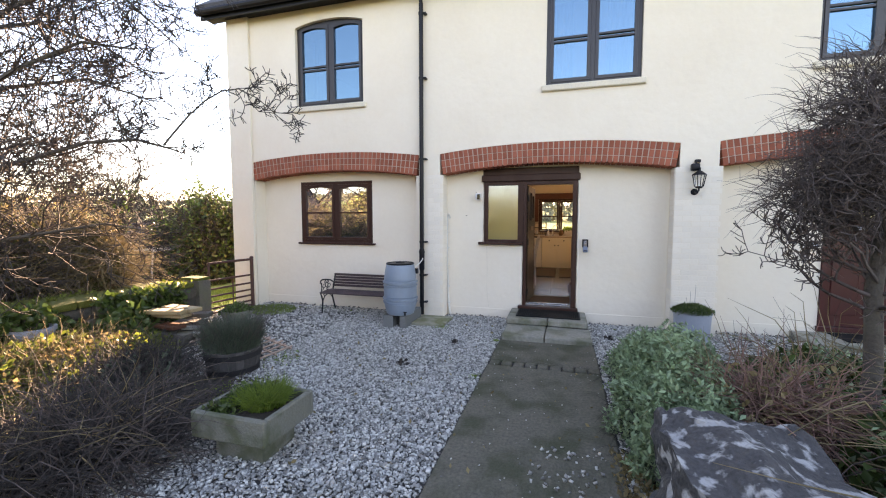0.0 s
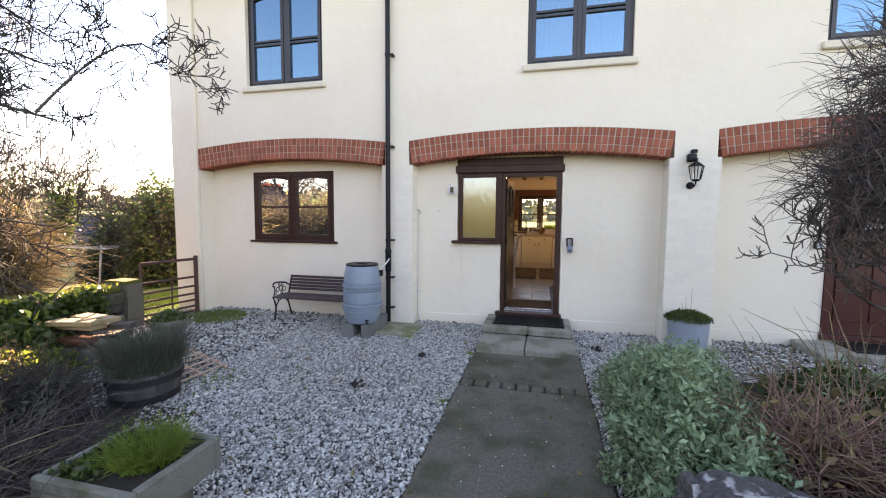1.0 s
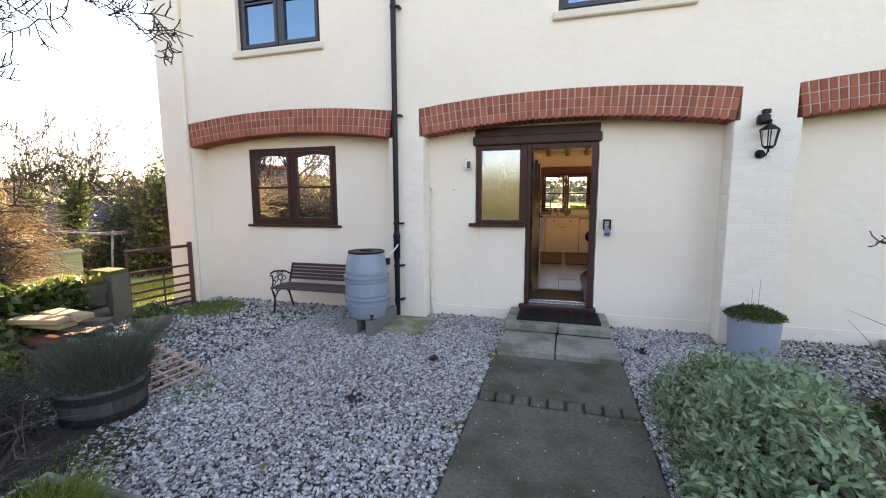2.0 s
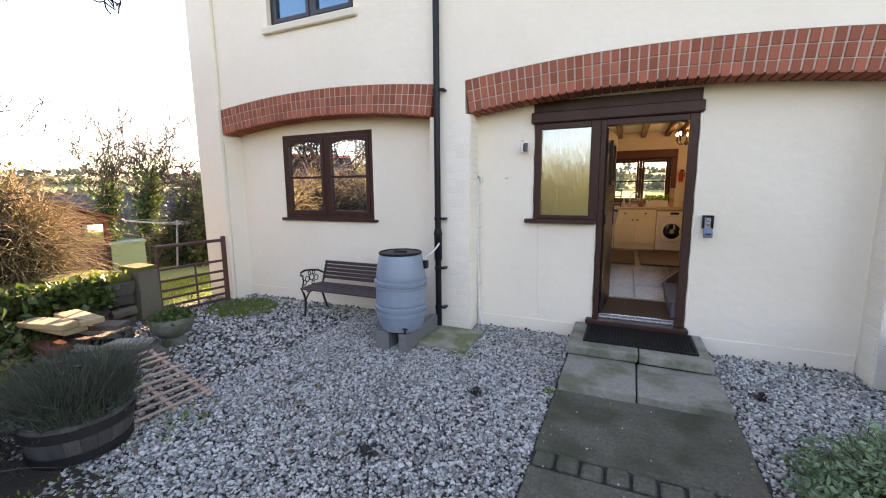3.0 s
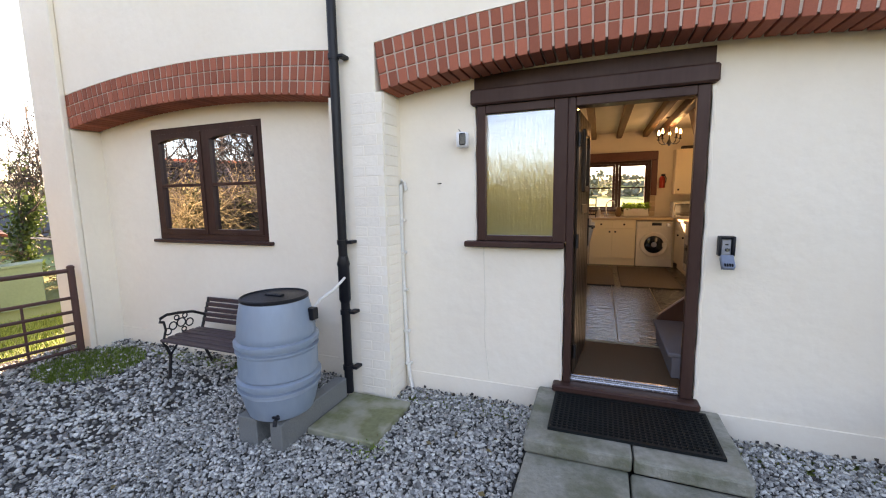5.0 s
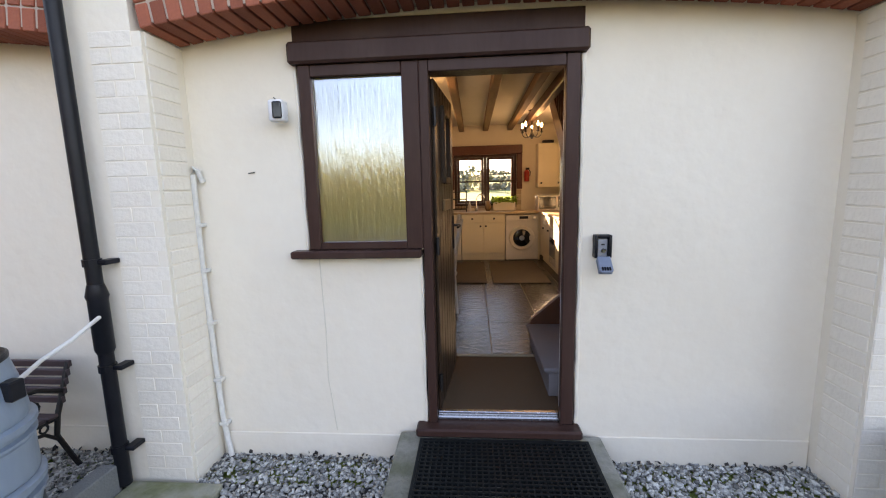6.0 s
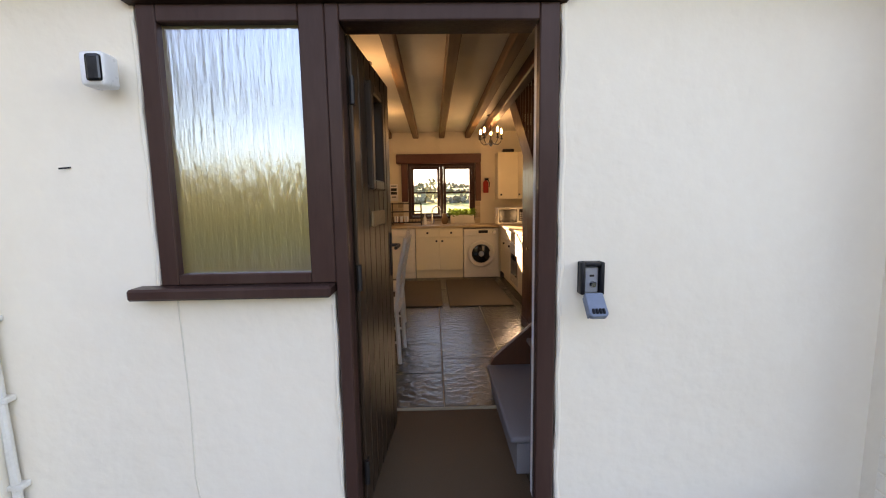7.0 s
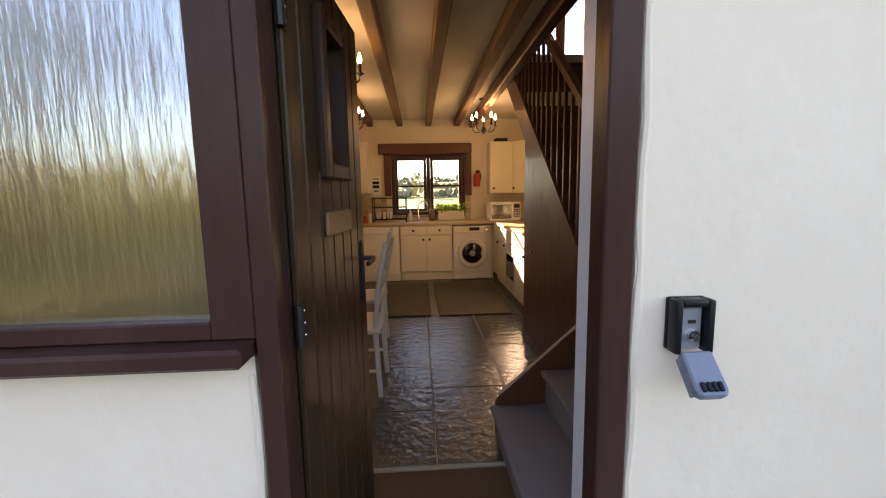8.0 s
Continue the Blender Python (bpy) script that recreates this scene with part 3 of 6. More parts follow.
# floors and ceilings
part("render_seam", tube([(-1.10, R, 1.22), (-1.09, R + 0.001, 0.8), (-1.095, R, 0.5), (-1.06, R, 0.17)], 0.0035, 5), M_SILL, wall)
bm = tube([(0.338 + 0.004 * math.sin(k * 1.9), R + 0.004, 0.25 + k * 0.105) for k in range(20)], [0.012 + 0.003 * math.sin(k * 2.7) for k in range(20)], 8)
part("cement_fillet", bm, M_RENDER, wall, smooth=True)
part("cement_fillet", tube([(-1.165 + 0.004 * math.sin(k * 1.9), R + 0.004, 1.27 + k * 0.105) for k in range(10)], [0.011 + 0.003 * math.sin(k * 2.7) for k in range(10)], 8), M_RENDER, wall, smooth=True)
part("cement_fillet", tube([(-0.522 + 0.003 * math.sin(k * 1.9), R + 0.004, 0.24 + k * 0.105) for k in range(10)], [0.011 + 0.003 * math.sin(k * 2.7) for k in range(10)], 8), M_RENDER, wall, smooth=True)
# grit strewn on the path
grit = part("path_grit", pebbles("grit", (-0.66, 1.6), (0.5, 5.4), 150, 0.010, 0.021), None, pathway)
grit["kind"] = "stuff"
grit2 = part("path_grit", pebbles("grit", (-0.1, 2.2), (0.42, 3.0), 80, 0.022, 0.022), None, pathway)
grit2["kind"] = "stuff"
solo("floor_base", box(WEST + 0.3, EAST - 0.3, INNER, BACK, 0.10, 0.2), M_GROUT, "pale grout bed between kitchen flagstones", "floor", "structure")
bm = bmesh.new()
WELL = (0.80, 1.72, INNER + 0.05, 10.35)
for x0, x1, y0, y1 in ((WEST + 0.3, WELL[0], INNER, BACK), (WELL[1], EAST - 0.3, INNER, BACK), (WELL[0], WELL[1], WELL[3], BACK)):
    box(x0, x1, y0, y1, 2.80, 3.02, bm=bm)
solo("ceiling", bm, M_CEIL, "cream painted ceiling between oak beams", "ceiling", "structure")
solo("upper_ceiling", box(WEST + 0.3, EAST - 0.3, INNER, BACK, EAVE - 0.02, EAVE + 0.08), M_CEIL, "plain white upper ceiling", "ceiling", "structure")
solo("partition_stairs", box(1.72, 1.84, INNER, BACK, 0.1, 2.80), M_PLASTER, "cream plastered partition beside the stairs", "wall", "structure")
solo("partition_west", box(-2.9, -2.78, INNER, BACK, 0.2, 2.80), M_PLASTER, "cream plastered partition of the kitchen", "wall", "structure")
solo("partition_upper", box(-2.2, -2.08, INNER, BACK, 3.02, EAVE), M_PLASTER, "plain plastered upstairs partition", "wall", "structure")
solo("partition_upper_east", box(2.95, 3.07, INNER, BACK, 3.02, EAVE), M_PLASTER, "plain plastered upstairs partition", "wall", "structure")
for i, x in enumerate((-2.3, -1.84, -1.38, -0.92, -0.44, 0.03, 0.50)):
    b = box(x - 0.05, x + 0.05, INNER, BACK, 2.69, 2.799, 0.012)
    solo("ceiling_beam", b, M_BEAM, "rough oak beam under the cream ceiling", "beam", "structure", "ceiling beams")
solo("ceiling_beam", box(0.70, 0.799, INNER, BACK, 2.66, 2.799, 0.012), M_STAIR, "red-brown trimmer beam beside the stairwell", "beam", "structure", "ceiling beams")


# ---- brick arches ----
def brick_mesh(w, h, d):
    bm = box(-w / 2, w / 2, 0, d, 0, h, 0.004)
    return mesh_of(bm, M_BRICK)


BRICK = brick_mesh(0.064, 0.096, 0.285)


def brick_arch(c, h):
    arch = thing("brick_arch", (0, 0, 0), "segmental arch of red bricks on end in three rings", "arch", "brick arches", kind="structure")
    arch["group"] = "brick arches"
    n = 24
    bm = bmesh.new()
    for i in range(n):
        a, b = c - h + 2 * h * i / n, c - h + 2 * h * (i + 1) / n
        ea, eb = c + (a - c) * (h + 0.05) / h, c + (b - c) * (h + 0.05) / h
        hexa(bm, [(a, F + 0.006, intrados(c, h, a) + 0.024), (b, F + 0.006, intrados(c, h, b) + 0.024), (b, R - 0.002, intrados(c, h, b) + 0.024), (a, R - 0.002, intrados(c, h, a) + 0.024),
                  (ea, F + 0.006, extrados(c, h, a) - 0.002), (eb, F + 0.006, extrados(c, h, b) - 0.002), (eb, R - 0.002, extrados(c, h, b) - 0.002), (ea, R - 0.002, extrados(c, h, a) - 0.002)])
    part("mortar", bm, M_MORTAR, arch)
    count = int(2 * h / 0.0745)
    for ring in range(3):
        off = 0.5 if ring == 1 else 0.0
        for i in range(count):
            u = -1 + 2 * (i + 0.5 + (off - 0.25) * 0.0) / count
            f0, f1 = ring / 3 + 0.012, (ring + 1) / 3 - 0.012
            x = c + u * h
            xw = x + u * 0.05 * (f0 + f1) / 2
            z = intrados(c, h, x) + (extrados(c, h, x) - intrados(c, h, x)) * f0
            lean = math.degrees(math.atan2(u * 0.05, 0.34)) * 1.0
            ob = part("brick", BRICK, None, arch)
            ob.matrix_basis = pose(xw - 0.0, F - 0.002 + rng.uniform(-0.002, 0.002), z, 0, lean + rng.uniform(-0.8, 0.8), 0)
            ob.scale = (2 * h / count / 0.0745 * rng.uniform(0.93, 1.0), 0.95, (extrados(c, h, x) - intrados(c, h, x)) * 0.31 / 0.096)
    return arch


for c, h in ARCHES:
    brick_arch(c, h)


# ---- openings: windows and doors ----
def casement(name, at, x0, x1, z0, z1, frame, pane, label, bars, arched=0.0, depth=0.07, sill=None, group=""):
    """A window of two lights, each with one bar; at: its front y."""
    win = thing(name, (0, 0, 0), label, "window", group, kind="structure")
    w = 0.055
    mid = (x0 + x1) / 2
    part("outer_frame", join(join(box(x0, x0 + w, at, at + depth, z0, z1), box(x1 - w, x1, at, at + depth, z0, z1)), join(box(x0 + w, x1 - w, at, at + depth, z0, z0 + w), join(box(x0 + w, x1 - w, at, at + depth, z1 - w, z1), box(mid - 0.03, mid + 0.03, at - 0.002, at + depth, z0 + w, z1 - w)))), frame, win)
    for a, b in ((x0 + w, mid - 0.03), (mid + 0.03, x1 - w)):
        s = 0.05
        bm = join(box(a + 0.003, a + s, at - 0.012, at + depth - 0.02, z0 + w + 0.003, z1 - w - 0.003), box(b - s, b - 0.003, at - 0.012, at + depth - 0.02, z0 + w + 0.003, z1 - w - 0.003))
        join(bm, box(a + s, b - s, at - 0.012, at + depth - 0.02, z0 + w + 0.003, z0 + w + s))
        # head rail, bowed where the window is arched
        n = 8
        for i in range(n):
            p, q = a + s + (b - a - 2 * s) * i / n, a + s + (b - a - 2 * s) * (i + 1) / n
            f = lambda x: z1 - w - s - arched * ((2 * x - a - b) / (b - a)) ** 2
            hexa(bm, [(p, at - 0.012, f(p)), (q, at - 0.012, f(q)), (q, at + depth - 0.02, f(q)), (p, at + depth - 0.02, f(p)), (p, at - 0.012, z1 - w - 0.003), (q, at - 0.012, z1 - w - 0.003), (q, at + depth - 0.02, z1 - w - 0.003), (p, at + depth - 0.02, z1 - w - 0.003)])
        sash = part("sash", bm, frame, win)
        for zb in bars:
            part("glazing_bar", box(a + s, b - s, at - 0.006, at + depth - 0.03, zb - 0.014, zb + 0.014), frame, sash)
        pn = part("pane", box(a + s - 0.01, b - s + 0.01, at + 0.02, at + 0.026, z0 + w + s - 0.01, z1 - w - 0.02), pane, sash)
        pn.visible_shadow = False
    if sill:
        part("window_sill", box(x0 - sill[0], x1 + sill[0], sill[1], at + depth, z0 - sill[2], z0 - 0.001, 0.008), sill[3], win)
    return win


casement("window_1", R + 0.005, AX0, AX1, AZ0 + 0.04, AZ1, M_FRAME, M_AGLASS, "brown stained two-light casement window with arched panes", (1.76,), 0.05, sill=(0.06, R - 0.045, 0.035, M_FRAME))
for i, u in enumerate(UWIN):
    casement("window_%d" % (i + 2), F + 0.07, u[0], u[1], UZ0 + 0.005, UZ1 + 0.06, M_UFRAME, M_UGLASS, "dark painted upstairs casement window, blue sky reflection tinted into its panes", (4.27, 4.325), 0.05, group="upper windows")
    solo("window_sill", box(u[0] - 0.06, u[1] + 0.06, F - 0.05, F + 0.07, UZ0 - 0.085, UZ0 + 0.004, 0.012), M_SILL, "cream painted stone window sill", "sill", "structure", "upper sills")
casement("window_5", BACK + 0.01, KX0 + 0.002, KX1 - 0.002, KZ0, KZ1 - 0.002, M_FRAME, M_GLASS, "dark stained kitchen casement window facing fields", (1.72,), 0.0)
casement("window_6", BACK + 0.12, 1.75, 2.75, 3.75, 4.95, M_FRAME, M_GLASS, "upstairs window lit by low sun", (), 0.0)

# entrance: lintel, frame, obscure side light
FY = 6.74
ent = thing("door_frame", (0, 0, 0), "brown stained timber entrance frame with obscure side light", "door frame", kind="structure")
part("lintel", box(-1.185, 0.355, FY - 0.035, 6.86, 2.25, 2.36, 0.012), M_FRAME, ent)
part("lintel_board", box(-1.165, 0.335, FY + 0.01, 6.86, 2.362, 2.465), M_FRAME, ent)
part("jamb", box(-1.145, -1.08, FY, FY + 0.1, 1.27, 2.249, 0.004), M_FRAME, ent)
part("jamb", box(-0.595, -0.505, FY, FY + 0.1, 1.27, 2.249, 0.004), M_FRAME, ent)
part("head", box(-1.079, -0.596, FY, FY + 0.1, 2.19, 2.249, 0.004), M_FRAME, ent)
part("rail", box(-1.079, -0.596, FY, FY + 0.1, 1.27, 1.31, 0.004), M_FRAME, ent)
part("side_sill", box(-1.235, -0.512, FY - 0.06, FY + 0.1, 1.226, 1.268, 0.008), M_FRAME, ent)
pn = part("pane", box(-1.085, -0.59, FY + 0.035, FY + 0.041, 1.30, 2.20), M_OBSCURE, ent, "rippled obscure glass")
pn.visible_shadow = False
part("jamb", box(-0.504, -0.455, FY, FY + 0.125, 0.243, 2.249, 0.004), M_FRAME, ent)
part("jamb", join(box(0.248, 0.318, FY, FY + 0.05, 0.243, 2.249, 0.004), box(0.270, 0.318, FY + 0.0505, FY + 0.125, 0.243, 2.249)), M_FRAME, ent)
part("head", box(-0.454, 0.247, FY, FY + 0.125, 2.19, 2.249, 0.004), M_FRAME, ent)
part("sill", box(-0.572, 0.357, FY - 0.075, FY + 0.12, 0.192, 0.242, 0.010), M_FRAME, ent)
part("threshold", join(box(-0.455, 0.248, FY + 0.03, FY + 0.10, 0.243, 0.262, 0.004), box(-0.455, 0.248, FY + 0.05, FY + 0.08, 0.262, 0.285, 0.004)), M_STEEL, ent, "bright metal threshold strip")

# open plank door, swung in on its west hinge
door = thing("door_1", (-0.445, 6.83, 0.0), "dark brown plank door standing open with small window", "door", kind="structure", turn=85)
DW, D0, D1 = 0.70, 0.275, 2.18
part("backing", join(join(box(0, DW, 0.008, 0.036, D0, 1.66), box(0, DW, 0.008, 0.036, 2.04, D1)), join(box(0, 0.235, 0.008, 0.036, 1.661, 2.039), box(0.465, DW, 0.008, 0.036, 1.661, 2.039))), M_DOOR, door)
for i in range(7):
    a, b = i * DW / 7 + 0.003, (i + 1) * DW / 7 - 0.003
    spans = [(D0, 1.64), (2.06, D1)] if i in (2, 3, 4) else [(D0, D1)]
    for z0, z1 in spans:
        part("plank", box(a, b, -0.010, 0.007, z0, z1, 0.004), M_DOOR, door)
bm = bmesh.new()
for x0, x1, z0, z1 in ((0.215, 0.26, 1.62, 2.08), (0.44, 0.485, 1.62, 2.08), (0.26, 0.44, 2.035, 2.08), (0.26, 0.44, 1.62, 1.665)):
    box(x0, x1, -0.032, 0.045, z0, z1, 0.006, bm)
wf = part("window_frame", bm, M_DOOR, door)
part("pane", box(0.255, 0.445, 0.0, 0.006, 1.66, 2.04), M_GLASS, wf).visible_shadow = False
part("letter_plate", box(0.22, 0.48, -0.022, -0.009, 1.455, 1.525, 0.005), M_BROWNJUG, door, "bronze letter plate")
h = part("handle_plate", box(0.625, 0.665, -0.018, -0.009, 1.16, 1.40, 0.006), M_IRON, door)
part("lever", tube([(0.645, -0.015, 1.33), (0.645, -0.06, 1.33), (0.60, -0.065, 1.33), (0.53, -0.06, 1.325)], 0.009, 8), M_IRON, h)
part("lever", tube([(0.645, 0.04, 1.33), (0.645, 0.09, 1.33), (0.60, 0.095, 1.33), (0.53, 0.09, 1.325)], 0.009, 8), M_IRON, h)
for z in (0.45, 1.27, 1.98):
    hg = part("hinge", tube([(-0.005, -0.012, z - 0.05), (-0.005, -0.012, z + 0.05)], 0.011, 8), M_IRON, door)
    part("hinge_plate", box(0.004, 0.034, -0.0135, -0.0105, z - 0.05, z + 0.05, 0.001), M_IRON, hg)
    for dz in (-0.03, 0.0, 0.03):
        part("screw", lathe([(0.005, 0.0), (0.003, 0.002)], 8), M_STEEL, hg).matrix_basis = pose(0.020, -0.0136, z + dz, 90, 0, 0)

# neighbour's closed door in the third recess
d2 = thing("door_2", (0, 0, 0), "closed red-brown panelled door with letter plate", "door", kind="structure")
part("frame", join(join(box(3.475, 3.54, R - 0.02, R + 0.08, 0.19, 2.29), box(4.33, 4.395, R - 0.02, R + 0.08, 0.19, 2.29)), box(3.54, 4.33, R - 0.02, R + 0.08, 2.22, 2.29)), M_REDDOOR, d2)
part("sill", box(3.45, 4.42, R - 0.06, R + 0.1, 0.125, 0.19, 0.006), M_REDDOOR, d2)
bm = box(3.545, 4.325, R + 0.02, R + 0.06, 0.195, 2.215)
part("leaf", bm, M_REDDOOR, d2)
for x0, x1 in ((3.60, 3.90), (3.97, 4.27)):
    part("panel", box(x0, x1, R + 0.008, R + 0.019, 0.35, 1.15, 0.008), M_REDDOOR, d2)
part("letter_plate", box(3.80, 4.07, R + 0.008, R + 0.019, 1.50, 1.55, 0.004), M_GREYMETAL, d2)
part("pane", box(3.85, 4.02, R + 0.006, R + 0.019, 1.66, 1.90, 0.004), M_OBSCURE, d2)
part("handle", tube([(3.60, R - 0.0, 1.22), (3.60, R - 0.04, 1.22), (3.70, R - 0.045, 1.22)], 0.009, 8), M_IRON, d2)


# ---- things by the front wall ----
steps = thing("door_step", (0, 0, 0), "worn stone slabs making two steps up to the door", "step")
for x0, x1, y0, y1, z0, z1 in ((-0.665, -0.098, 5.46, 6.06, -0.1, 0.095), (-0.088, 0.50, 5.47, 6.05, -0.1, 0.092), (-0.675, -0.085, 6.035, 6.735, 0.096, 0.188), (-0.078, 0.475, 6.03, 6.735, 0.096, 0.184)):
    b = box(x0, x1, y0, y1, z0, z1, 0.016, seg=2)
    for v in b.verts:
        v.co += Vector((0.012 * noise.noise(v.co * 4), 0.014 * noise.noise(v.co * 5 + Vector((3, 0, 0))), 0.004 * noise.noise(v.co * 6)))
    part("slab", b, M_SLAB, steps)

mat_ob = thing("door_mat", (0, 0, 0.188), "black rubber honeycomb mat on the stone step", "door mat")
bm = bmesh.new()
for i in range(31):
    x = -0.53 + i * 0.0295
    box(x, x + 0.009, 6.18, 6.63, 0.0, 0.014, bm=bm)
for j in range(16):
    y = 6.18 + j * 0.0293
    box(-0.53, 0.364, y, y + 0.009, 0.001, 0.0165, bm=bm)
part("lattice", bm, M_RUBBER, mat_ob)
part("rim", join(join(box(-0.545, -0.53, 6.165, 6.645, 0, 0.018), box(0.364, 0.379, 6.165, 6.645, 0, 0.018)), join(box(-0.53, 0.364, 6.165, 6.18, 0, 0.018), box(-0.53, 0.364, 6.632, 6.645, 0, 0.018))), M_RUBBER, mat_ob)

# rainwater pipe
pipe = thing("downpipe", (-2.122, 6.405, 0), "black plastic rainwater downpipe clipped to the wall", "downpipe")
part("pipe", tube([(0, 0, 0.06), (0, 0, 5.05), (0, -0.02, 5.12), (-0.02, -0.2, 5.24), (-0.02, -0.265, 5.34)], 0.034, 14), M_BLACK, pipe, smooth=True)
part("diverter", tube([(0, 0, 0.80), (0, 0, 0.82), (0, 0, 1.08), (0, 0, 1.10), (0, 0, 1.16)], [0.036, 0.044, 0.044, 0.050, 0.036], 14), M_BLACK, pipe, smooth=True)
for z in (0.27, 0.72, 1.27, 2.62, 3.9, 4.9):
    clip = part("clip", tube([(0, 0, z - 0.018), (0, 0, z + 0.018)], 0.041, 14), M_BLACK, pipe)
    part("lug", box(0.035, 0.085, -0.012, 0.072, z - 0.012, z + 0.012, 0.004), M_BLACK, clip)

butt = thing("water_butt", (-2.275, 5.837, 0.19), "grey-blue plastic water butt with black lid", "water butt")
prof = [(0.215, 0.0), (0.245, 0.015), (0.272, 0.08), (0.290, 0.15), (0.297, 0.17), (0.288, 0.187), (0.314, 0.192), (0.314, 0.205), (0.288, 0.210), (0.288, 0.232), (0.320, 0.24), (0.320, 0.262), (0.288, 0.270), (0.300, 0.282), (0.300, 0.43), (0.288, 0.440), (0.312, 0.445), (0.312, 0.456), (0.288, 0.461), (0.288, 0.483), (0.319, 0.49), (0.319, 0.512), (0.288, 0.519), (0.296, 0.532), (0.294, 0.56), (0.275, 0.68), (0.252, 0.765), (0.247, 0.775)]
prof = [(0.84 * r, z) for r, z in prof]
part("body", lathe(prof, 40), M_BUTT, butt, smooth=True)
lid = part("lid", lathe([(0.209, 0.765), (0.215, 0.770), (0.215, 0.785), (0.207, 0.790), (0.201, 0.778), (0.07, 0.785)], 40), M_BLACK, butt, "black plastic lid with a moulded grip", smooth=True)
part("grip", box(-0.07, 0.07, -0.02, 0.02, 0.783, 0.798, 0.006), M_BLACK, lid)
tap = part("tap", tube([(0.14, -0.19, 0.06), (0.17, -0.245, 0.06), (0.175, -0.255, 0.035)], 0.013, 8), M_BLACK, butt)
part("tap_lever", box(0.14, 0.195, -0.24, -0.225, 0.072, 0.085, 0.003), M_BLACK, tap)
part("connector", box(0.205, 0.26, 0.05, 0.11, 0.62, 0.70, 0.006), M_BLACK, butt)
solo("hose", tube([(-2.050, 5.917, 0.86), (-2.14, 6.12, 0.885), (-2.09, 6.22, 0.94), (-2.08, 6.31, 0.985), (-2.10, 6.385, 1.0)], 0.010, 10), M_WHITEPVC, "short white overflow hose joining butt and downpipe", "hose", smooth=True)
for x0, x1, y0, y1, z1 in ((-2.490, -2.330, 5.657, 6.20, 0.19), (-2.220, -2.125, 5.657, 6.38, 0.188)):
    solo("concrete_block", box(x0, x1, y0, y1, 0.0, z1, 0.006), M_BLOCK, "grey concrete block standing under the water butt", "block", group="butt blocks")
g = box(-2.12, -1.60, 5.885, 6.45, -0.05, 0.045, 0.012, seg=2)
solo("paving_slab", g, M_GREENSLAB, "green algae-stained paving slab under the downpipe", "slab")

# bench with iron ends
bench = thing("garden_bench", (-3.88, 6.15, 0), "garden bench with purple-brown slats and black cast-iron ends", "bench")
BL = 1.28


def bench_end(x):
    e = part("bench_end", tube([(x, 0.02, 0.0), (x, 0.03, 0.06), (x, 0.05, 0.22), (x, 0.02, 0.31), (x, -0.01, 0.36), (x, 0.10, 0.375), (x, 0.38, 0.36)], 0.014, 8), M_IRON, bench, "black cast-iron scrolled end")
    part("rear_leg", tube([(x, 0.46, 0.0), (x, 0.42, 0.10), (x, 0.36, 0.26), (x, 0.38, 0.37), (x, 0.43, 0.50), (x, 0.485, 0.655)], 0.014, 8), M_IRON, e)
    part("armrest", tube([(x, 0.42, 0.50), (x, 0.30, 0.56), (x, 0.16, 0.585), (x, 0.05, 0.595), (x, -0.01, 0.575), (x, -0.015, 0.545), (x, 0.02, 0.535)], 0.013, 8), M_IRON, e)
    part("apron", tube([(x, 0.05, 0.22), (x, 0.12, 0.30), (x, 0.21, 0.325), (x, 0.30, 0.30), (x, 0.36, 0.24)], 0.010, 8), M_IRON, e)
    for cy, cz, r in ((0.10, 0.48, 0.035), (0.18, 0.49, 0.04), (0.26, 0.47, 0.036), (0.14, 0.545, 0.022), (0.22, 0.545, 0.022), (0.10, 0.335, 0.022), (0.30, 0.335, 0.022), (0.20, 0.42, 0.022), (0.05, 0.44, 0.03)):
        part("scroll", tube([(x, cy + r * math.cos(a), cz + r * math.sin(a)) for a in [k * math.pi / 5 for k in range(10)]], 0.0065, 6, closed=True), M_IRON, e)
    part("arm_post", tube([(x, 0.0, 0.37), (x, 0.03, 0.46), (x, 0.02, 0.535)], 0.010, 8), M_IRON, e)


bench_end(0.0)
bench_end(BL)
for i in range(6):
    y = -0.02 + i * 0.067
    part("seat_slat", box(-0.02, BL + 0.02, y, y + 0.056, 0.376 - 0.004 * abs(i - 3), 0.398 - 0.004 * abs(i - 3), 0.006), M_BENCH, bench)
for i in range(5):
    z, y = 0.43 + i * 0.047, 0.405 + i * 0.0165
    part("back_slat", box(-0.02, BL + 0.02, y, y + 0.02, z, z + 0.040, 0.005), M_BENCH, bench)

# conduit, camera, key box
con = thing("conduit", (0, 0, 0), "cream plastic conduit clipped up the recess wall", "conduit")
part("tube", tube([(-1.735, 6.75, 1.66), (-1.745, 6.725, 1.72), (-1.76, 6.722, 1.735), (-1.772, 6.722, 1.70), (-1.775, 6.724, 1.55), (-1.778, 6.728, 1.2), (-1.765, 6.73, 0.6), (-1.755, 6.73, 0.25), (-1.735, 6.728, 0.10), (-1.71, 6.71, 0.02)], 0.016, 10), M_WHITEPVC, con, smooth=True)
for z, x in ((1.42, -1.777), (1.16, -1.778), (0.85, -1.771), (0.5, -1.762), (0.22, -1.753)):
    part("clip", box(x - 0.023, x + 0.034, 6.712, 6.757, z - 0.011, z + 0.011, 0.004), M_WHITEPVC, con)

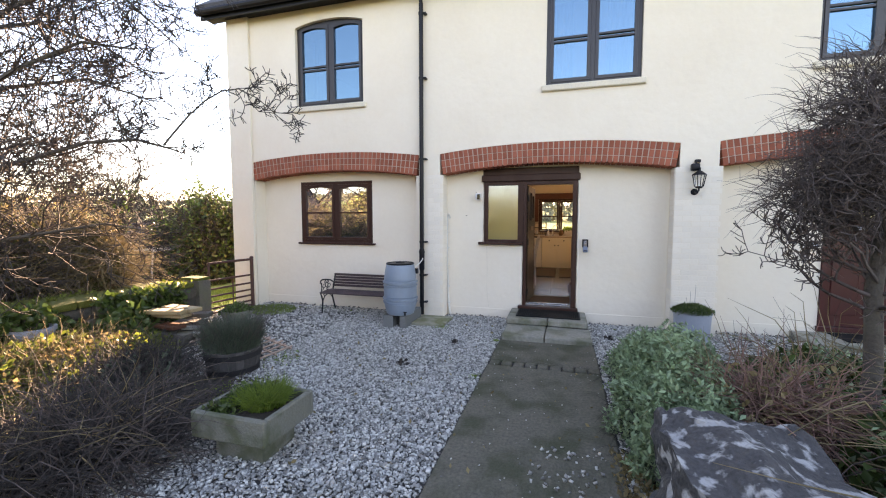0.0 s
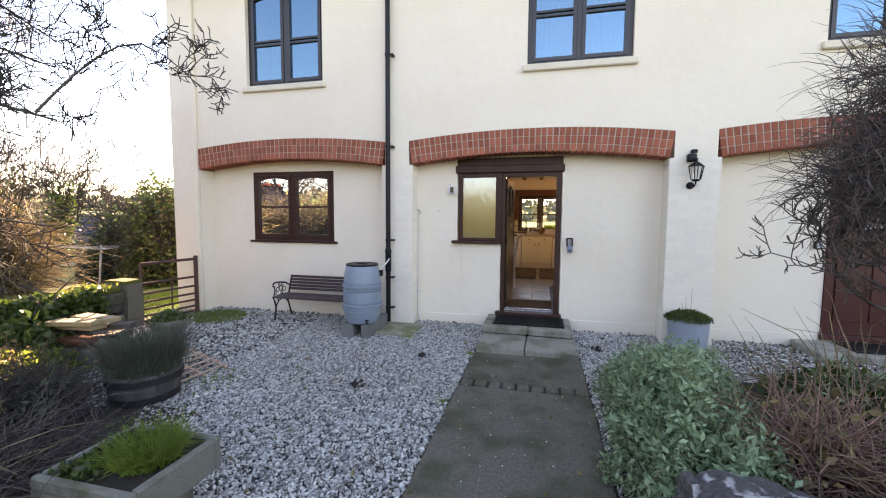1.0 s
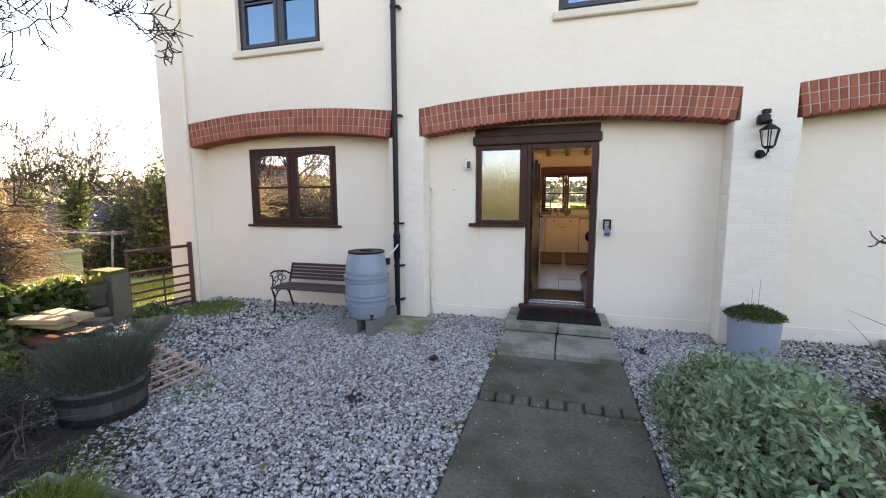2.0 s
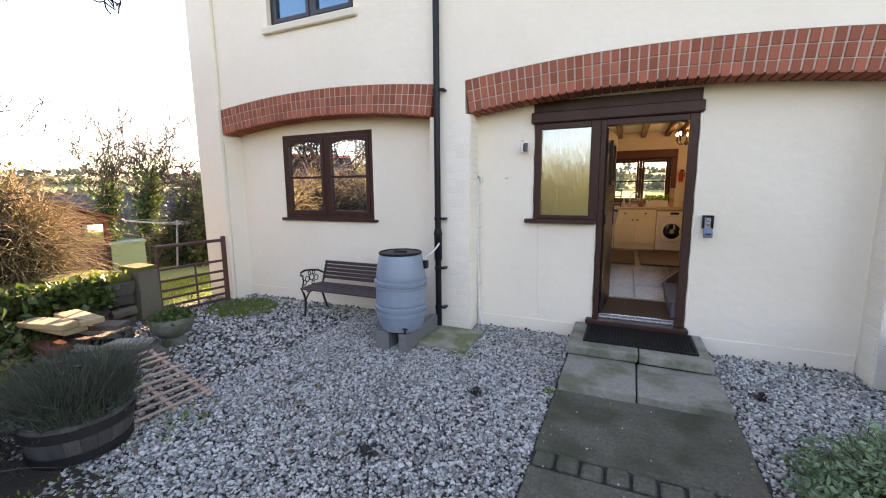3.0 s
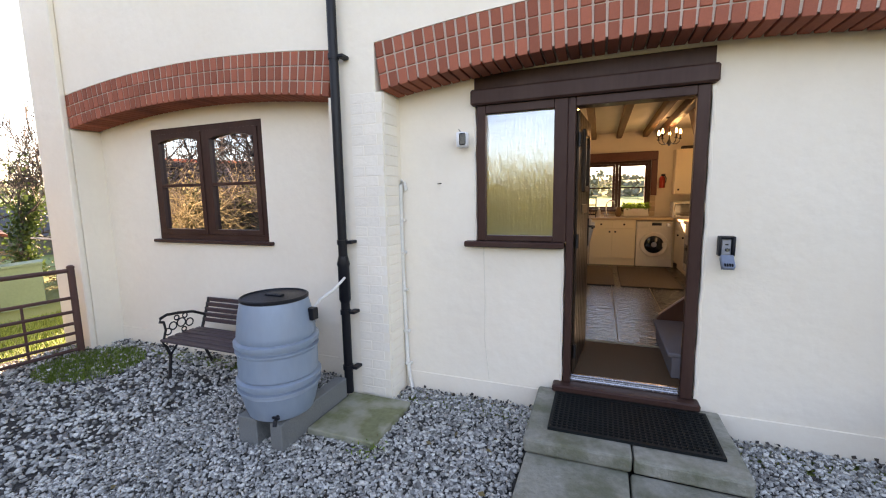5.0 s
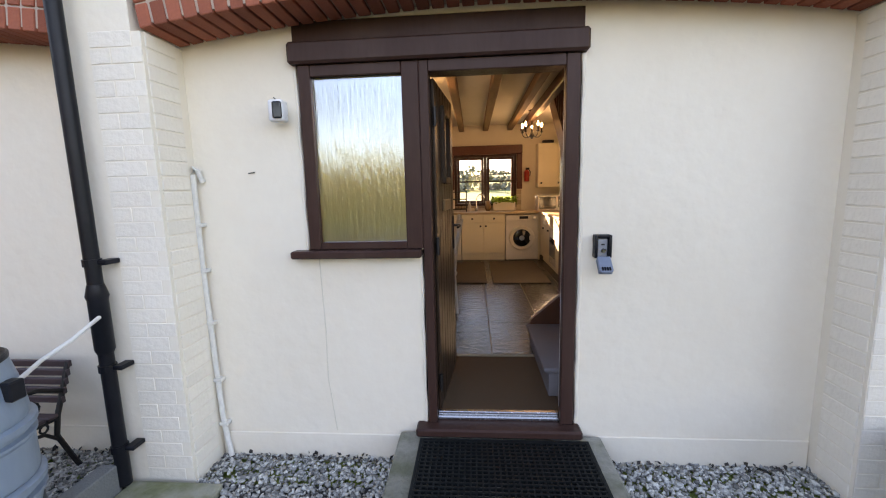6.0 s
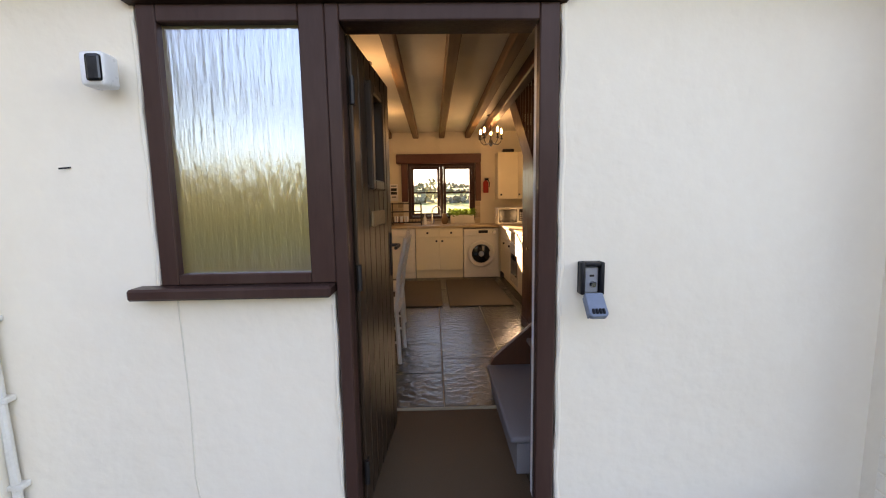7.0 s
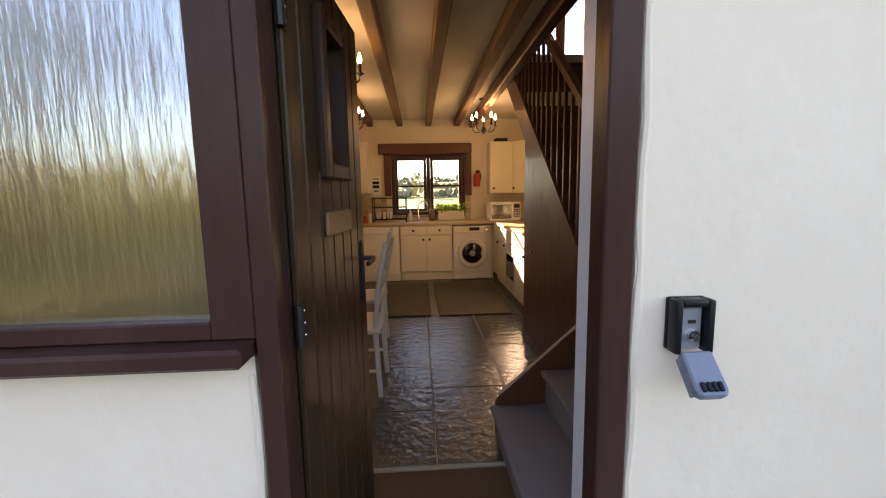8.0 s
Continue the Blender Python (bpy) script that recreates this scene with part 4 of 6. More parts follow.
scam = thing("security_camera", (-1.235, 6.66, 2.01), "white battery security camera with black face on the wall", "camera")
part("case", box(-0.04, 0.04, -0.02, 0.055, -0.055, 0.055, 0.014, seg=3), M_CAMWHITE, scam, smooth=True)
part("face", box(-0.012, 0.036, -0.028, -0.018, -0.042, 0.042, 0.008, seg=2), M_DARKGLASS, scam, "glossy black face")
part("bracket", box(-0.055, -0.02, 0.03, 0.097, -0.03, 0.03, 0.008), M_CAMWHITE, scam)
solo("wall_screw", tube([(-1.285, 6.74, 2.095), (-1.275, 6.757, 2.08)], 0.003, 6), M_IRON, "tiny bent wire stuck in the render", "wire")
solo("wall_screw", tube([(-1.46, 6.735, 1.70), (-1.435, 6.758, 1.705)], 0.0035, 6), M_IRON, "short stub of wire in the wall", "wire")

key = thing("key_safe", (0.447, 6.757, 1.27), "grey wall key safe with its front hanging open", "key safe")
bm = bmesh.new()
for x0, x1, y0, y1, z0, z1 in ((-0.044, 0.044, -0.012, 0.0, -0.060, 0.062), (-0.044, -0.029, -0.048, -0.0125, -0.060, 0.062), (0.029, 0.044, -0.048, -0.0125, -0.060, 0.062), (-0.0285, 0.0285, -0.048, -0.0125, 0.046, 0.062)):
    box(x0, x1, y0, y1, z0, z1, 0.005, bm, 2)
part("body", bm, M_BLACK, key, smooth=True)
part("inside", box(-0.027, 0.027, -0.030, -0.0125, -0.055, 0.044, 0.005), M_GREYMETAL, key, "pale grey metal inner plate")
kn = part("latch", lathe([(0.013, 0), (0.013, 0.008), (0.009, 0.016)], 16), M_STEEL, key)
kn.matrix_basis = pose(0.004, -0.030, -0.022, 90, 0, 0)
part("slot", box(-0.008, 0.010, -0.033, -0.0305, 0.006, 0.014, 0.001), M_IRON, key)
fl = prism([(-0.034, 0.0), (0.034, 0.0), (0.036, -0.085), (0.026, -0.098), (-0.026, -0.098), (-0.036, -0.085)], "y", -0.012, 0.012)
bmesh.ops.bevel(fl, geom=list(fl.edges), offset=0.004, segments=1, affect="EDGES")
flap = part("flap", fl, M_FLAP, key, "blue-grey alloy flap with number wheels")
flap.matrix_basis = pose(0.0, -0.046, -0.056, -42, 0, 0)
part("flap_tray", join(join(box(-0.034, -0.028, 0.012, 0.024, -0.09, -0.006, 0.002), box(0.028, 0.034, 0.012, 0.024, -0.09, -0.006, 0.002)), box(-0.0275, 0.0275, 0.012, 0.024, -0.09, -0.06, 0.003)), M_FLAP, flap)
for i in range(4):
    part("dial", box(-0.024 + i * 0.0125, -0.015 + i * 0.0125, -0.019, -0.011, -0.088, -0.068, 0.002), M_BLACK, flap)
k2 = thing("key_safe", (3.37, 6.757, 1.30), "closed grey wall key safe beside the red door", "key safe")
part("body", box(-0.04, 0.04, -0.045, 0.0, -0.05, 0.05, 0.012, seg=2), M_BLACK, k2)
part("cover", box(-0.028, 0.028, -0.052, -0.044, -0.04, 0.04, 0.006), M_GREYMETAL, k2)

# lantern with a sensor above
lan = thing("wall_lantern", (1.86, 6.48, 2.0), "black hexagonal wall lantern on a scrolled bracket", "wall lamp")
part("wall_plate", lathe([(0.045, 0), (0.045, 0.015)], 16), M_BLACK, lan).matrix_basis = pose(-0.02, 0, 0.02, 90, 0, 0)
part("arm", tube([(-0.02, -0.01, 0.02), (-0.02, -0.06, 0.0), (-0.01, -0.11, 0.0), (0, -0.13, 0.03), (0, -0.13, 0.07)], 0.011, 8), M_BLACK, lan)
part("base", lathe([(0.035, 0.06), (0.05, 0.075), (0.055, 0.085)], 6, (0, -0.13, 0)), M_BLACK, lan)
part("roof", lathe([(0.095, 0.235), (0.085, 0.25), (0.04, 0.285), (0.018, 0.295), (0.012, 0.32), (0.018, 0.33), (0.006, 0.345)], 6, (0, -0.13, 0)), M_BLACK, lan)
lg = part("pane", lathe([(0.05, 0.086), (0.078, 0.234)], 6, (0, -0.13, 0)), M_GLASS, lan)
lg.visible_shadow = False
for i in range(6):
    a = i * math.pi / 3
    part("bar", tube([(0.053 * math.cos(a), -0.13 + 0.053 * math.sin(a), 0.084), (0.082 * math.cos(a), -0.13 + 0.082 * math.sin(a), 0.238)], 0.006, 6), M_BLACK, lan)
sen = thing("outdoor_sensor", (1.825, 6.48, 2.37), "black outdoor sensor on a swivel bracket", "sensor")
part("mount", box(0.0, 0.07, -0.05, 0.0, 0.045, 0.09, 0.008), M_BLACK, sen)
part("stem", tube([(0.02, -0.045, 0.05), (0.0, -0.07, 0.02)], 0.012, 8), M_BLACK, sen)
part("head", box(-0.055, 0.05, -0.11, -0.03, -0.07, 0.03, 0.02, seg=3), M_BLACK, sen, smooth=True)

# zinc pot with a cushion plant
pot = thing("plant_pot", (1.80, 6.17, 0), "galvanised blue-grey pot with a green cushion plant", "plant pot")
part("pot", lathe([(0.195, 0.0), (0.205, 0.01), (0.225, 0.40), (0.235, 0.405), (0.235, 0.42), (0.222, 0.42), (0.215, 0.36), (0.10, 0.36)], 36), M_ZINC, pot, smooth=True)
a, r = rng.uniform(0, 2 * math.pi, 2600), 0.25 * np.sqrt(rng.random(2600))
part("plant", leaves("plant", np.stack([r * np.cos(a), r * np.sin(a), 0.40 + 0.11 * (1 - (r / 0.26) ** 2) * rng.uniform(0.4, 1, 2600)], 1), 0.035, M_IVY, 0.9, 0.3), None, pot)
part("stalk", sticks("stalk", [(0.02, 0, 0.40), (-0.03, 0.02, 0.40), (-0.05, -0.03, 0.4)], [(0.03, 0.01, 0.78), (-0.02, 0.04, 0.68), (-0.09, -0.04, 0.6)], 0.003, 0.0015, M_TWIG), None, pot)
st2 = box(3.15, 4.6, 6.15, 6.74, -0.1, 0.11, 0.014)
solo("step_slab", st2, M_SLAB, "grey stone step before the red door", "step")
solo("rubber_mat", box(3.55, 4.35, 6.25, 6.68, 0.111, 0.125, 0.004), M_RUBBER, "black rubber mat on the neighbouring step", "door mat")

# painted bricks of the two piers, and faint courses over the door
PB = mesh_of(box(0, 0.215, -0.0018, 0.01, 0, 0.07, 0.0016), M_PAINTBRICK)
PH = mesh_of(box(0, 0.102, -0.0018, 0.01, 0, 0.07, 0.0016), M_PAINTBRICK)
PR = mesh_of(box(-0.01, 0.004, 0, 0.20, 0, 0.068, 0.003), M_PAINTBRICK)
for x0, x1, sgn in ((-2.05, -1.78, 1), (1.60, 2.18, -1)):
    for j in range(31):
        z, x, odd = 0.03 + j * 0.0755, x0, j % 2
        if odd:
            ob = part("painted_brick", PH, None, wall)
            ob.matrix_basis = pose(x + 0.004, F - 0.001 + rng.uniform(-0.0015, 0.001), z, rng.normal(0, 0.4), rng.normal(0, 0.5), 0)
            x += 0.11
        while x < x1 - 0.05:
            w = min(0.222, x1 - x)
            ob = part("painted_brick", PB, None, wall)
            ob.matrix_basis = pose(x + 0.004, F - 0.001 + rng.uniform(-0.0015, 0.001), z, rng.normal(0, 0.4), rng.normal(0, 0.5), 0)
            ob.scale = ((w - 0.008) / 0.215, 1, 1)
            x += w
        edge = x1 if sgn > 0 else x0
        ob = part("painted_brick", PR, None, wall)
        ob.matrix_basis = pose(edge + (0.001 if sgn > 0 else -0.001), F + 0.02, z, 0, 0, 0)
        ob.scale = (sgn, 1, 1)


# ---- garden west of the court ----
gate = thing("field_gate", (-5.46, 6.32, 0.0), "rusty brown steel field gate with seven bars", "gate", turn=-98)
GL = 0.86
part("hinge_post", tube([(0, 0, -0.05), (0, 0, 0.93)], 0.032, 12), M_RUST, gate)
part("post_cap", lathe([(0.034, 0.925), (0.036, 0.94), (0.02, 0.955)], 12), M_RUST, gate)
part("end_stile", tube([(GL, 0, 0.0), (GL, 0, 0.91)], 0.02, 8), M_RUST, gate)
for z in (0.05, 0.13, 0.23, 0.335, 0.46, 0.61, 0.90):
    part("bar", tube([(0.02, 0, z), (GL, 0, z)], 0.017 if z < 0.8 else 0.022, 8), M_RUST, gate)
part("brace", box(0.40, 0.42, -0.006, 0.006, 0.05, 0.61), M_RUST, gate)


def stone(name, x0, x1, y0, y1, z0, z1, parent=None, rough=0.05, mt=None):
    b = box(x0, x1, y0, y1, z0, z1)
    bmesh.ops.subdivide_edges(b, edges=list(b.edges), cuts=2, use_grid_fill=True)
    s = Vector((x0 * 3.1, y0 * 2.7, z0 * 5))
    for v in b.verts:
        c = Vector(((x0 + x1) / 2, (y0 + y1) / 2, (z0 + z1) / 2))
        d = v.co - c
        h = Vector(((x1 - x0) / 2, (y1 - y0) / 2, (z1 - z0) / 2))
        q = Vector((d.x / h.x, d.y / h.y, d.z / h.z))
        v.co = c + d * (1 - 0.07 * max(0, q.length - 1.1)) + noise.noise_vector(v.co * 9 + s) * rough * min(h) * 2
    return part(name, b, mt or M_STONE, parent)


post = thing("stone_gatepost", (0, 0, 0), "mossy upright stone gatepost", "gatepost")
stone("stone", -5.88, -5.52, 5.20, 5.44, -0.3, 0.66, post, 0.10)
stone("moss_cap", -5.89, -5.53, 5.20, 5.44, 0.645, 0.69, post, 0.2, M_MOSS)

low = thing("garden_wall", (0, 0, 0), "low dry-stone garden wall grown with moss and ivy", "garden wall")
for row in range(4):
    y = 5.16
    while y > -1.5:
        w = rng.uniform(0.24, 0.5)
        stone("stone", -6.32, -5.52 + rng.uniform(-0.03, 0.03), y - w + 0.015, y, -0.02 + row * 0.145, 0.112 + row * 0.145 + rng.uniform(-0.01, 0.015), low, 0.2)
        y -= w
y = 5.17
while y > -1.5:
    w = rng.uniform(0.35, 0.7)
    stone("moss_top", -6.36, -5.54, y - w + 0.01, y, 0.555, 0.60 + rng.uniform(0, 0.04), low, 0.3, M_MOSS)
    y -= w
n = 8000
iv = np.stack([-5.49 + rng.normal(0, 0.05, n), rng.uniform(-1, 4.9, n), rng.uniform(0.08, 0.66, n)], 1)
iv = iv[np.sin(iv[:, 1] * 3.3) + np.sin(iv[:, 1] * 7.1 + iv[:, 2] * 9) > -0.75]
tagged(part("ivy", leaves("ivy", iv, 0.075, M_IVY, 0.4, 0.8), None), "dark green ivy spilling over the garden wall", "ivy", kind="stuff")

n = 2600
tp = np.stack([rng.uniform(-6.36, -5.5, n), rng.uniform(-1.4, 5.1, n), 0.60 + 0.05 * rng.random(n)], 1)
tp = tp[np.sin(tp[:, 1] * 2.3 + tp[:, 0] * 4) > -0.2]
tagged(part("wall_top_plants", leaves("wall_top_plants", tp, 0.05, M_LEAFY, 0.7, 0.5), None), "low yellow-green plants along the mossy wall top", "plants", kind="stuff")
# stacked timber and stones by the wall
for i, (x, y, z, l, a, mt) in enumerate(((-4.86, 4.10, 0.410, 0.50, 14, M_PALE), (-4.84, 4.30, 0.410, 0.55, -4, M_PALE), (-5.0, 4.15, 0.355, 0.75, 4, M_PALE), (-4.9, 4.38, 0.300, 0.7, 24, M_BARK), (-4.95, 4.05, 0.245, 0.8, -5, M_STAIR), (-4.85, 4.25, 0.190, 0.8, 12, M_BARK), (-4.45, 4.35, 0.19, 0.6, 30, M_SLAB), (-4.3, 4.15, 0.13, 0.5, -20, M_SLAB))):
    b = thing("timber_offcut", (x, y, z), "weathered timber offcut lying on a garden pile", "timber", "timber pile", turn=a)
    part("board", box(-l / 2, l / 2, -0.09, 0.09, 0, 0.05, 0.006), mt, b)
for i in range(9):
    x, y = -5.35 + 0.12 * i + rng.uniform(-0.05, 0.05), 4.1 + rng.uniform(-0.3, 0.45)
    o = thing("loose_stone_block", (0, 0, 0), "rough weathered stone under the timber pile", "stone", "pile stones")
    stone("stone", x, x + 0.26, y, y + 0.22, -0.02, 0.19 if i < 6 else 0.12, o, 0.12)

# slatted lath panel lying on the gravel
hur = thing("lath_panel", (-3.98, 4.22, 0.06), "pink-brown slatted lath panel lying on the gravel", "lath panel", turn=8)
hur.matrix_basis = pose(-3.20, 3.72, 0.03, 12, 0, 84)
for i in range(10):
    part("lath", tube([(-0.15, 0.09 * i, 0.03), (0.62 + 0.03 * math.sin(i * 4), 0.09 * i + 0.01 * math.sin(i * 3), 0.03)], 0.011, 6), M_HURDLE, hur)
for x in (0.05, 0.32, 0.57):
    part("rail", box(x, x + 0.03, -0.03, 0.86, 0.0, 0.02, 0.003), M_HURDLE, hur)

# stone bowl on a foot
bowl = thing("stone_bowl", (-4.52, 4.93, 0), "mottled stone bowl planter with trailing green plants", "planter")
part("foot", lathe([(0.14, 0.0), (0.13, 0.03), (0.09, 0.09)], 24), M_TROUGH, bowl)
part("bowl", lathe([(0.08, 0.09), (0.14, 0.12), (0.19, 0.18), (0.205, 0.245), (0.215, 0.25), (0.215, 0.30), (0.19, 0.30), (0.175, 0.25), (0.1, 0.25)], 28), M_TROUGH, bowl, smooth=True)
a, r = rng.uniform(0, 2 * math.pi, 700), 0.21 * np.sqrt(rng.random(700))
part("plant", leaves("plant", np.stack([r * np.cos(a), r * np.sin(a), 0.27 + 0.16 * rng.random(700) * (1.1 - r / 0.21)], 1), 0.05, M_IVY, 0.5, 0.6), None, bowl)

# half barrel of lavender
bar = thing("barrel_planter", (-3.31, 3.58, 0), "half-barrel planter with black hoops and straggling lavender", "planter")
for i in range(22):
    a = 2 * math.pi * i / 22
    b = bmesh.new()
    h = math.pi / 22 * 0.97
    pts = []
    for r0, z in ((0.24, 0.0), (0.272, 0.14), (0.285, 0.265)):
        pts.append([(rr * math.cos(a + s * h), rr * math.sin(a + s * h), z) for rr, s in ((r0, -1), (r0, 1), (r0 - 0.03, 1), (r0 - 0.03, -1))])
    for lo, hi in zip(pts, pts[1:]):
        hexa(b, lo + hi)
    bmesh.ops.remove_doubles(b, verts=b.verts, dist=0.0005)
    part("stave", b, M_STAVE, bar)
for z, r in ((0.048, 0.256), (0.21, 0.2835)):
    part("hoop", lathe([(r - 0.004, z - 0.028), (r + 0.004, z - 0.028), (r + 0.009, z + 0.028), (r - 0.002, z + 0.028)], 44, cap=False), M_HOOP, bar)
part("soil", lathe([(0.22, 0.18), (0.252, 0.21), (0.05, 0.23)], 24), M_EARTH, bar)


def mound(centre, half, count, seed, shell=0.25):
    """Points in the outer shell of an uneven mound."""
    r = np.random.default_rng(seed)
    d = r.normal(size=(count, 3))
    d[:, 2] = np.abs(d[:, 2])
    d /= np.linalg.norm(d, axis=1, keepdims=True)
    lump = 1 + 0.16 * np.sin(d[:, 0] * 7 + seed) * np.cos(d[:, 1] * 6 + 2 * seed) + 0.10 * np.sin(d[:, 0] * 17 + d[:, 1] * 13 + d[:, 2] * 11)
    return np.array(centre) + d * np.array(half) * (lump * (1 - shell * r.random(count) ** 1.5))[:, None]


def tuft(n, radius, z0, height, splay, size, material, name="plant"):
    a, r = rng.uniform(0, 2 * math.pi, n), radius * np.sqrt(rng.random(n))
    p0 = np.stack([r * np.cos(a), r * np.sin(a), np.full(n, z0)], 1)
    b = a + rng.normal(0, 0.7, n)
    h = height * rng.uniform(0.45, 1.0, n)
    mid = p0 + np.stack([np.cos(b) * splay * h * 0.35, np.sin(b) * splay * h * 0.35, h * 0.6], 1)
    tip = mid + np.stack([np.cos(b) * splay * h * 0.5, np.sin(b) * splay * h * 0.5, h * 0.4], 1) + rng.normal(0, 0.03, (n, 3))
    return sticks(name, np.concatenate([p0, mid]), np.concatenate([mid, tip]), np.concatenate([np.full(n, size), np.full(n, size * 0.8)]), np.concatenate([np.full(n, size * 0.8), np.full(n, size * 0.25)]), material)


part("plant", tuft(3000, 0.235, 0.20, 0.38, 0.38, 0.0032, M_LAVENDER), None, bar)
part("plant", tuft(1300, 0.24, 0.20, 0.26, 0.75, 0.0032, M_LAVENDER), None, bar)
part("foliage", leaves("foliage", mound((0, 0, 0.22), (0.29, 0.29, 0.25), 2400, 3, 0.5), 0.05, M_LAVENDER, 1.2, 0.16), None, bar)
part("dead_stem", tuft(420, 0.24, 0.21, 0.48, 0.7, 0.002, M_TWIGMID, "dead_stem"), None, bar)

# stone trough on a block
tr = thing("stone_trough", (-1.99, 2.40, 0), "weathered rectangular trough of grass on a block", "planter")
stone("block", -0.20, 0.20, -0.17, 0.17, -0.02, 0.17, tr, 0.04, M_TROUGH)
bm = bmesh.new()
for x0, x1, y0, y1 in ((-0.30, 0.30, -0.27, -0.225), (-0.30, 0.30, 0.225, 0.27), (-0.30, -0.255, -0.225, 0.225), (0.255, 0.30, -0.225, 0.225)):
    box(x0, x1, y0, y1, 0.172, 0.355, 0.010, bm)
part("rim", bm, M_TROUGH, tr)
part("base", box(-0.28, 0.28, -0.25, 0.25, 0.171, 0.21), M_TROUGH, tr)
part("soil", box(-0.254, 0.254, -0.224, 0.224, 0.21, 0.315), M_EARTH, tr)
g = tuft(1300, 0.14, 0.31, 0.13, 0.9, 0.0028, M_BLADE)
ob = part("plant", g, None, tr)
ob.matrix_basis = pose(0.06, 0.03, 0)
n = 500
part("creeper", leaves("creeper", np.stack([rng.uniform(-0.25, 0.0, n), rng.uniform(-0.22, 0.2, n), rng.uniform(0.31, 0.38, n)], 1), 0.04, M_IVY, 0.5, 0.6), None, tr)
solo("blue_pot", lathe([(0.15, 0.0), (0.19, 0.30), (0.205, 0.30), (0.205, 0.34), (0.18, 0.34), (0.17, 0.28)], 28, (-5.45, 3.0, 0.12)), M_ZINC, "dark blue plastic pot among the plants", "plant pot", smooth=True)

# grass patch by the gate and moss on the gravel
n = 5000
a, r = rng.uniform(0, 2 * math.pi, n), np.sqrt(rng.random(n))
c0 = np.stack([-4.95 + 0.48 * r * np.cos(a), 6.14 + 0.42 * r * np.sin(a), np.full(n, 0.0)], 1)
tagged(part("grass_patch", sticks("grass_patch", c0, c0 + rng.normal(0, 0.012, (n, 3)) + np.array([0, 0, 0.035]), 0.004, 0.0008, M_BLADE), None), "low mossy grass patch beside the gravel", "grass", kind="stuff")
n = 9000
c0 = np.stack([rng.uniform(-9.5, -5.5, n), rng.uniform(5.9, 9.5, n), np.zeros(n)], 1)
c0[:, 2] = land(c0[:, 0], c0[:, 1])
tagged(part("lawn", sticks("lawn", c0, c0 + rng.normal(0, 0.02, (n, 3)) + np.array([0, 0, 0.06]), 0.006, 0.001, M_BLADE), None), "sunlit lawn beyond the gate", "grass", kind="stuff")


def tangle(name, centre, half, count, length, radius, material, arch=0.5, seed=1, flat=0.5, bits=4):
    """Arching stems inside an uneven mound."""
    r = np.random.default_rng(seed)
    d = r.normal(size=(count, 3))
    d /= np.linalg.norm(d, axis=1, keepdims=True)
    rad = r.random((count, 1)) ** 0.45
    p = np.array(centre) + d * rad * np.array(half) * (0.82 + 0.3 * np.sin(d[:, :1] * 5 + seed) * np.cos(d[:, 1:2] * 4))
    p[:, 2] = np.maximum(p[:, 2], centre[2] - half[2])
    v = r.normal(size=(count, 3)) * np.array([1, 1, flat]) + d * 0.7 + np.array([0, 0, arch])
    v /= np.linalg.norm(v, axis=1, keepdims=True)
    ln = length * r.uniform(0.5, 1.3, (count, 1))
    a, b, r0, r1 = [], [], [], []
    for k in range(bits):
        q = p + v * ln / bits
        a.append(p), b.append(q)
        r0.append(np.full(count, radius * (1 - 0.8 * k / bits))), r1.append(np.full(count, radius * (1 - 0.8 * (k + 1) / bits)))
        v = v + r.normal(0, 0.28, (count, 3)) - np.array([0, 0, arch * 0.55])
        v /= np.linalg.norm(v, axis=1, keepdims=True)
        p = q
    return sticks(name, np.concatenate(a), np.concatenate(b), np.concatenate(r0), np.concatenate(r1), material)


def shrub(name, base, label, stems=(), foliage=(), category="shrub"):
    s = thing(name, base, label, category)
    for i, (c, h, n, ln, rad, mt, arch) in enumerate(stems):
        part("stem_tangle", tangle("stem_tangle", c, h, n, ln, rad, mt, arch, seed=i + int(abs(base[0]) * 37 + abs(base[1]) * 11)), None, s)["kind"] = "stuff"
    for i, (c, h, n, size, mt, narrow) in enumerate(foliage):
        part("foliage", leaves("foliage", mound(c, h, n, i + int(abs(base[0]) * 31 + abs(base[1]) * 17)), size, mt, 0.4, narrow), None, s)["kind"] = "stuff"
    return s


solo("west_bed", box(-5.9, -2.62, -4.0, 3.45, -0.1, 0.012), M_EARTH, "dark soil bed under the west shrubs", "soil", "structure")
shrub("bare_shrub", (-2.95, 1.85, 0), "dark tangled leafless shrub overhanging the gravel", [((0, 0, 0.10), (0.70, 0.95, 0.22), 2300, 0.5, 0.0036, M_TWIG, 0.35), ((0.0, 0.1, 0.14), (0.72, 0.95, 0.22), 620, 0.6, 0.0045, M_TWIGMID, 0.3), ((-0.1, 0.0, 0.2), (0.7, 0.9, 0.2), 120, 0.6, 0.0045, M_TWIGPALE, 0.3)])
shrub("bare_shrub", (-3.75, 2.85, 0), "dark tangled leafless shrub in the house's shade", [((0, 0, 0.14), (0.42, 0.6, 0.26), 1500, 0.4, 0.004, M_TWIG, 0.5)], [((0, 0, 0.05), (0.4, 0.6, 0.30), 1300, 0.05, M_LAVENDER, 0.35)])
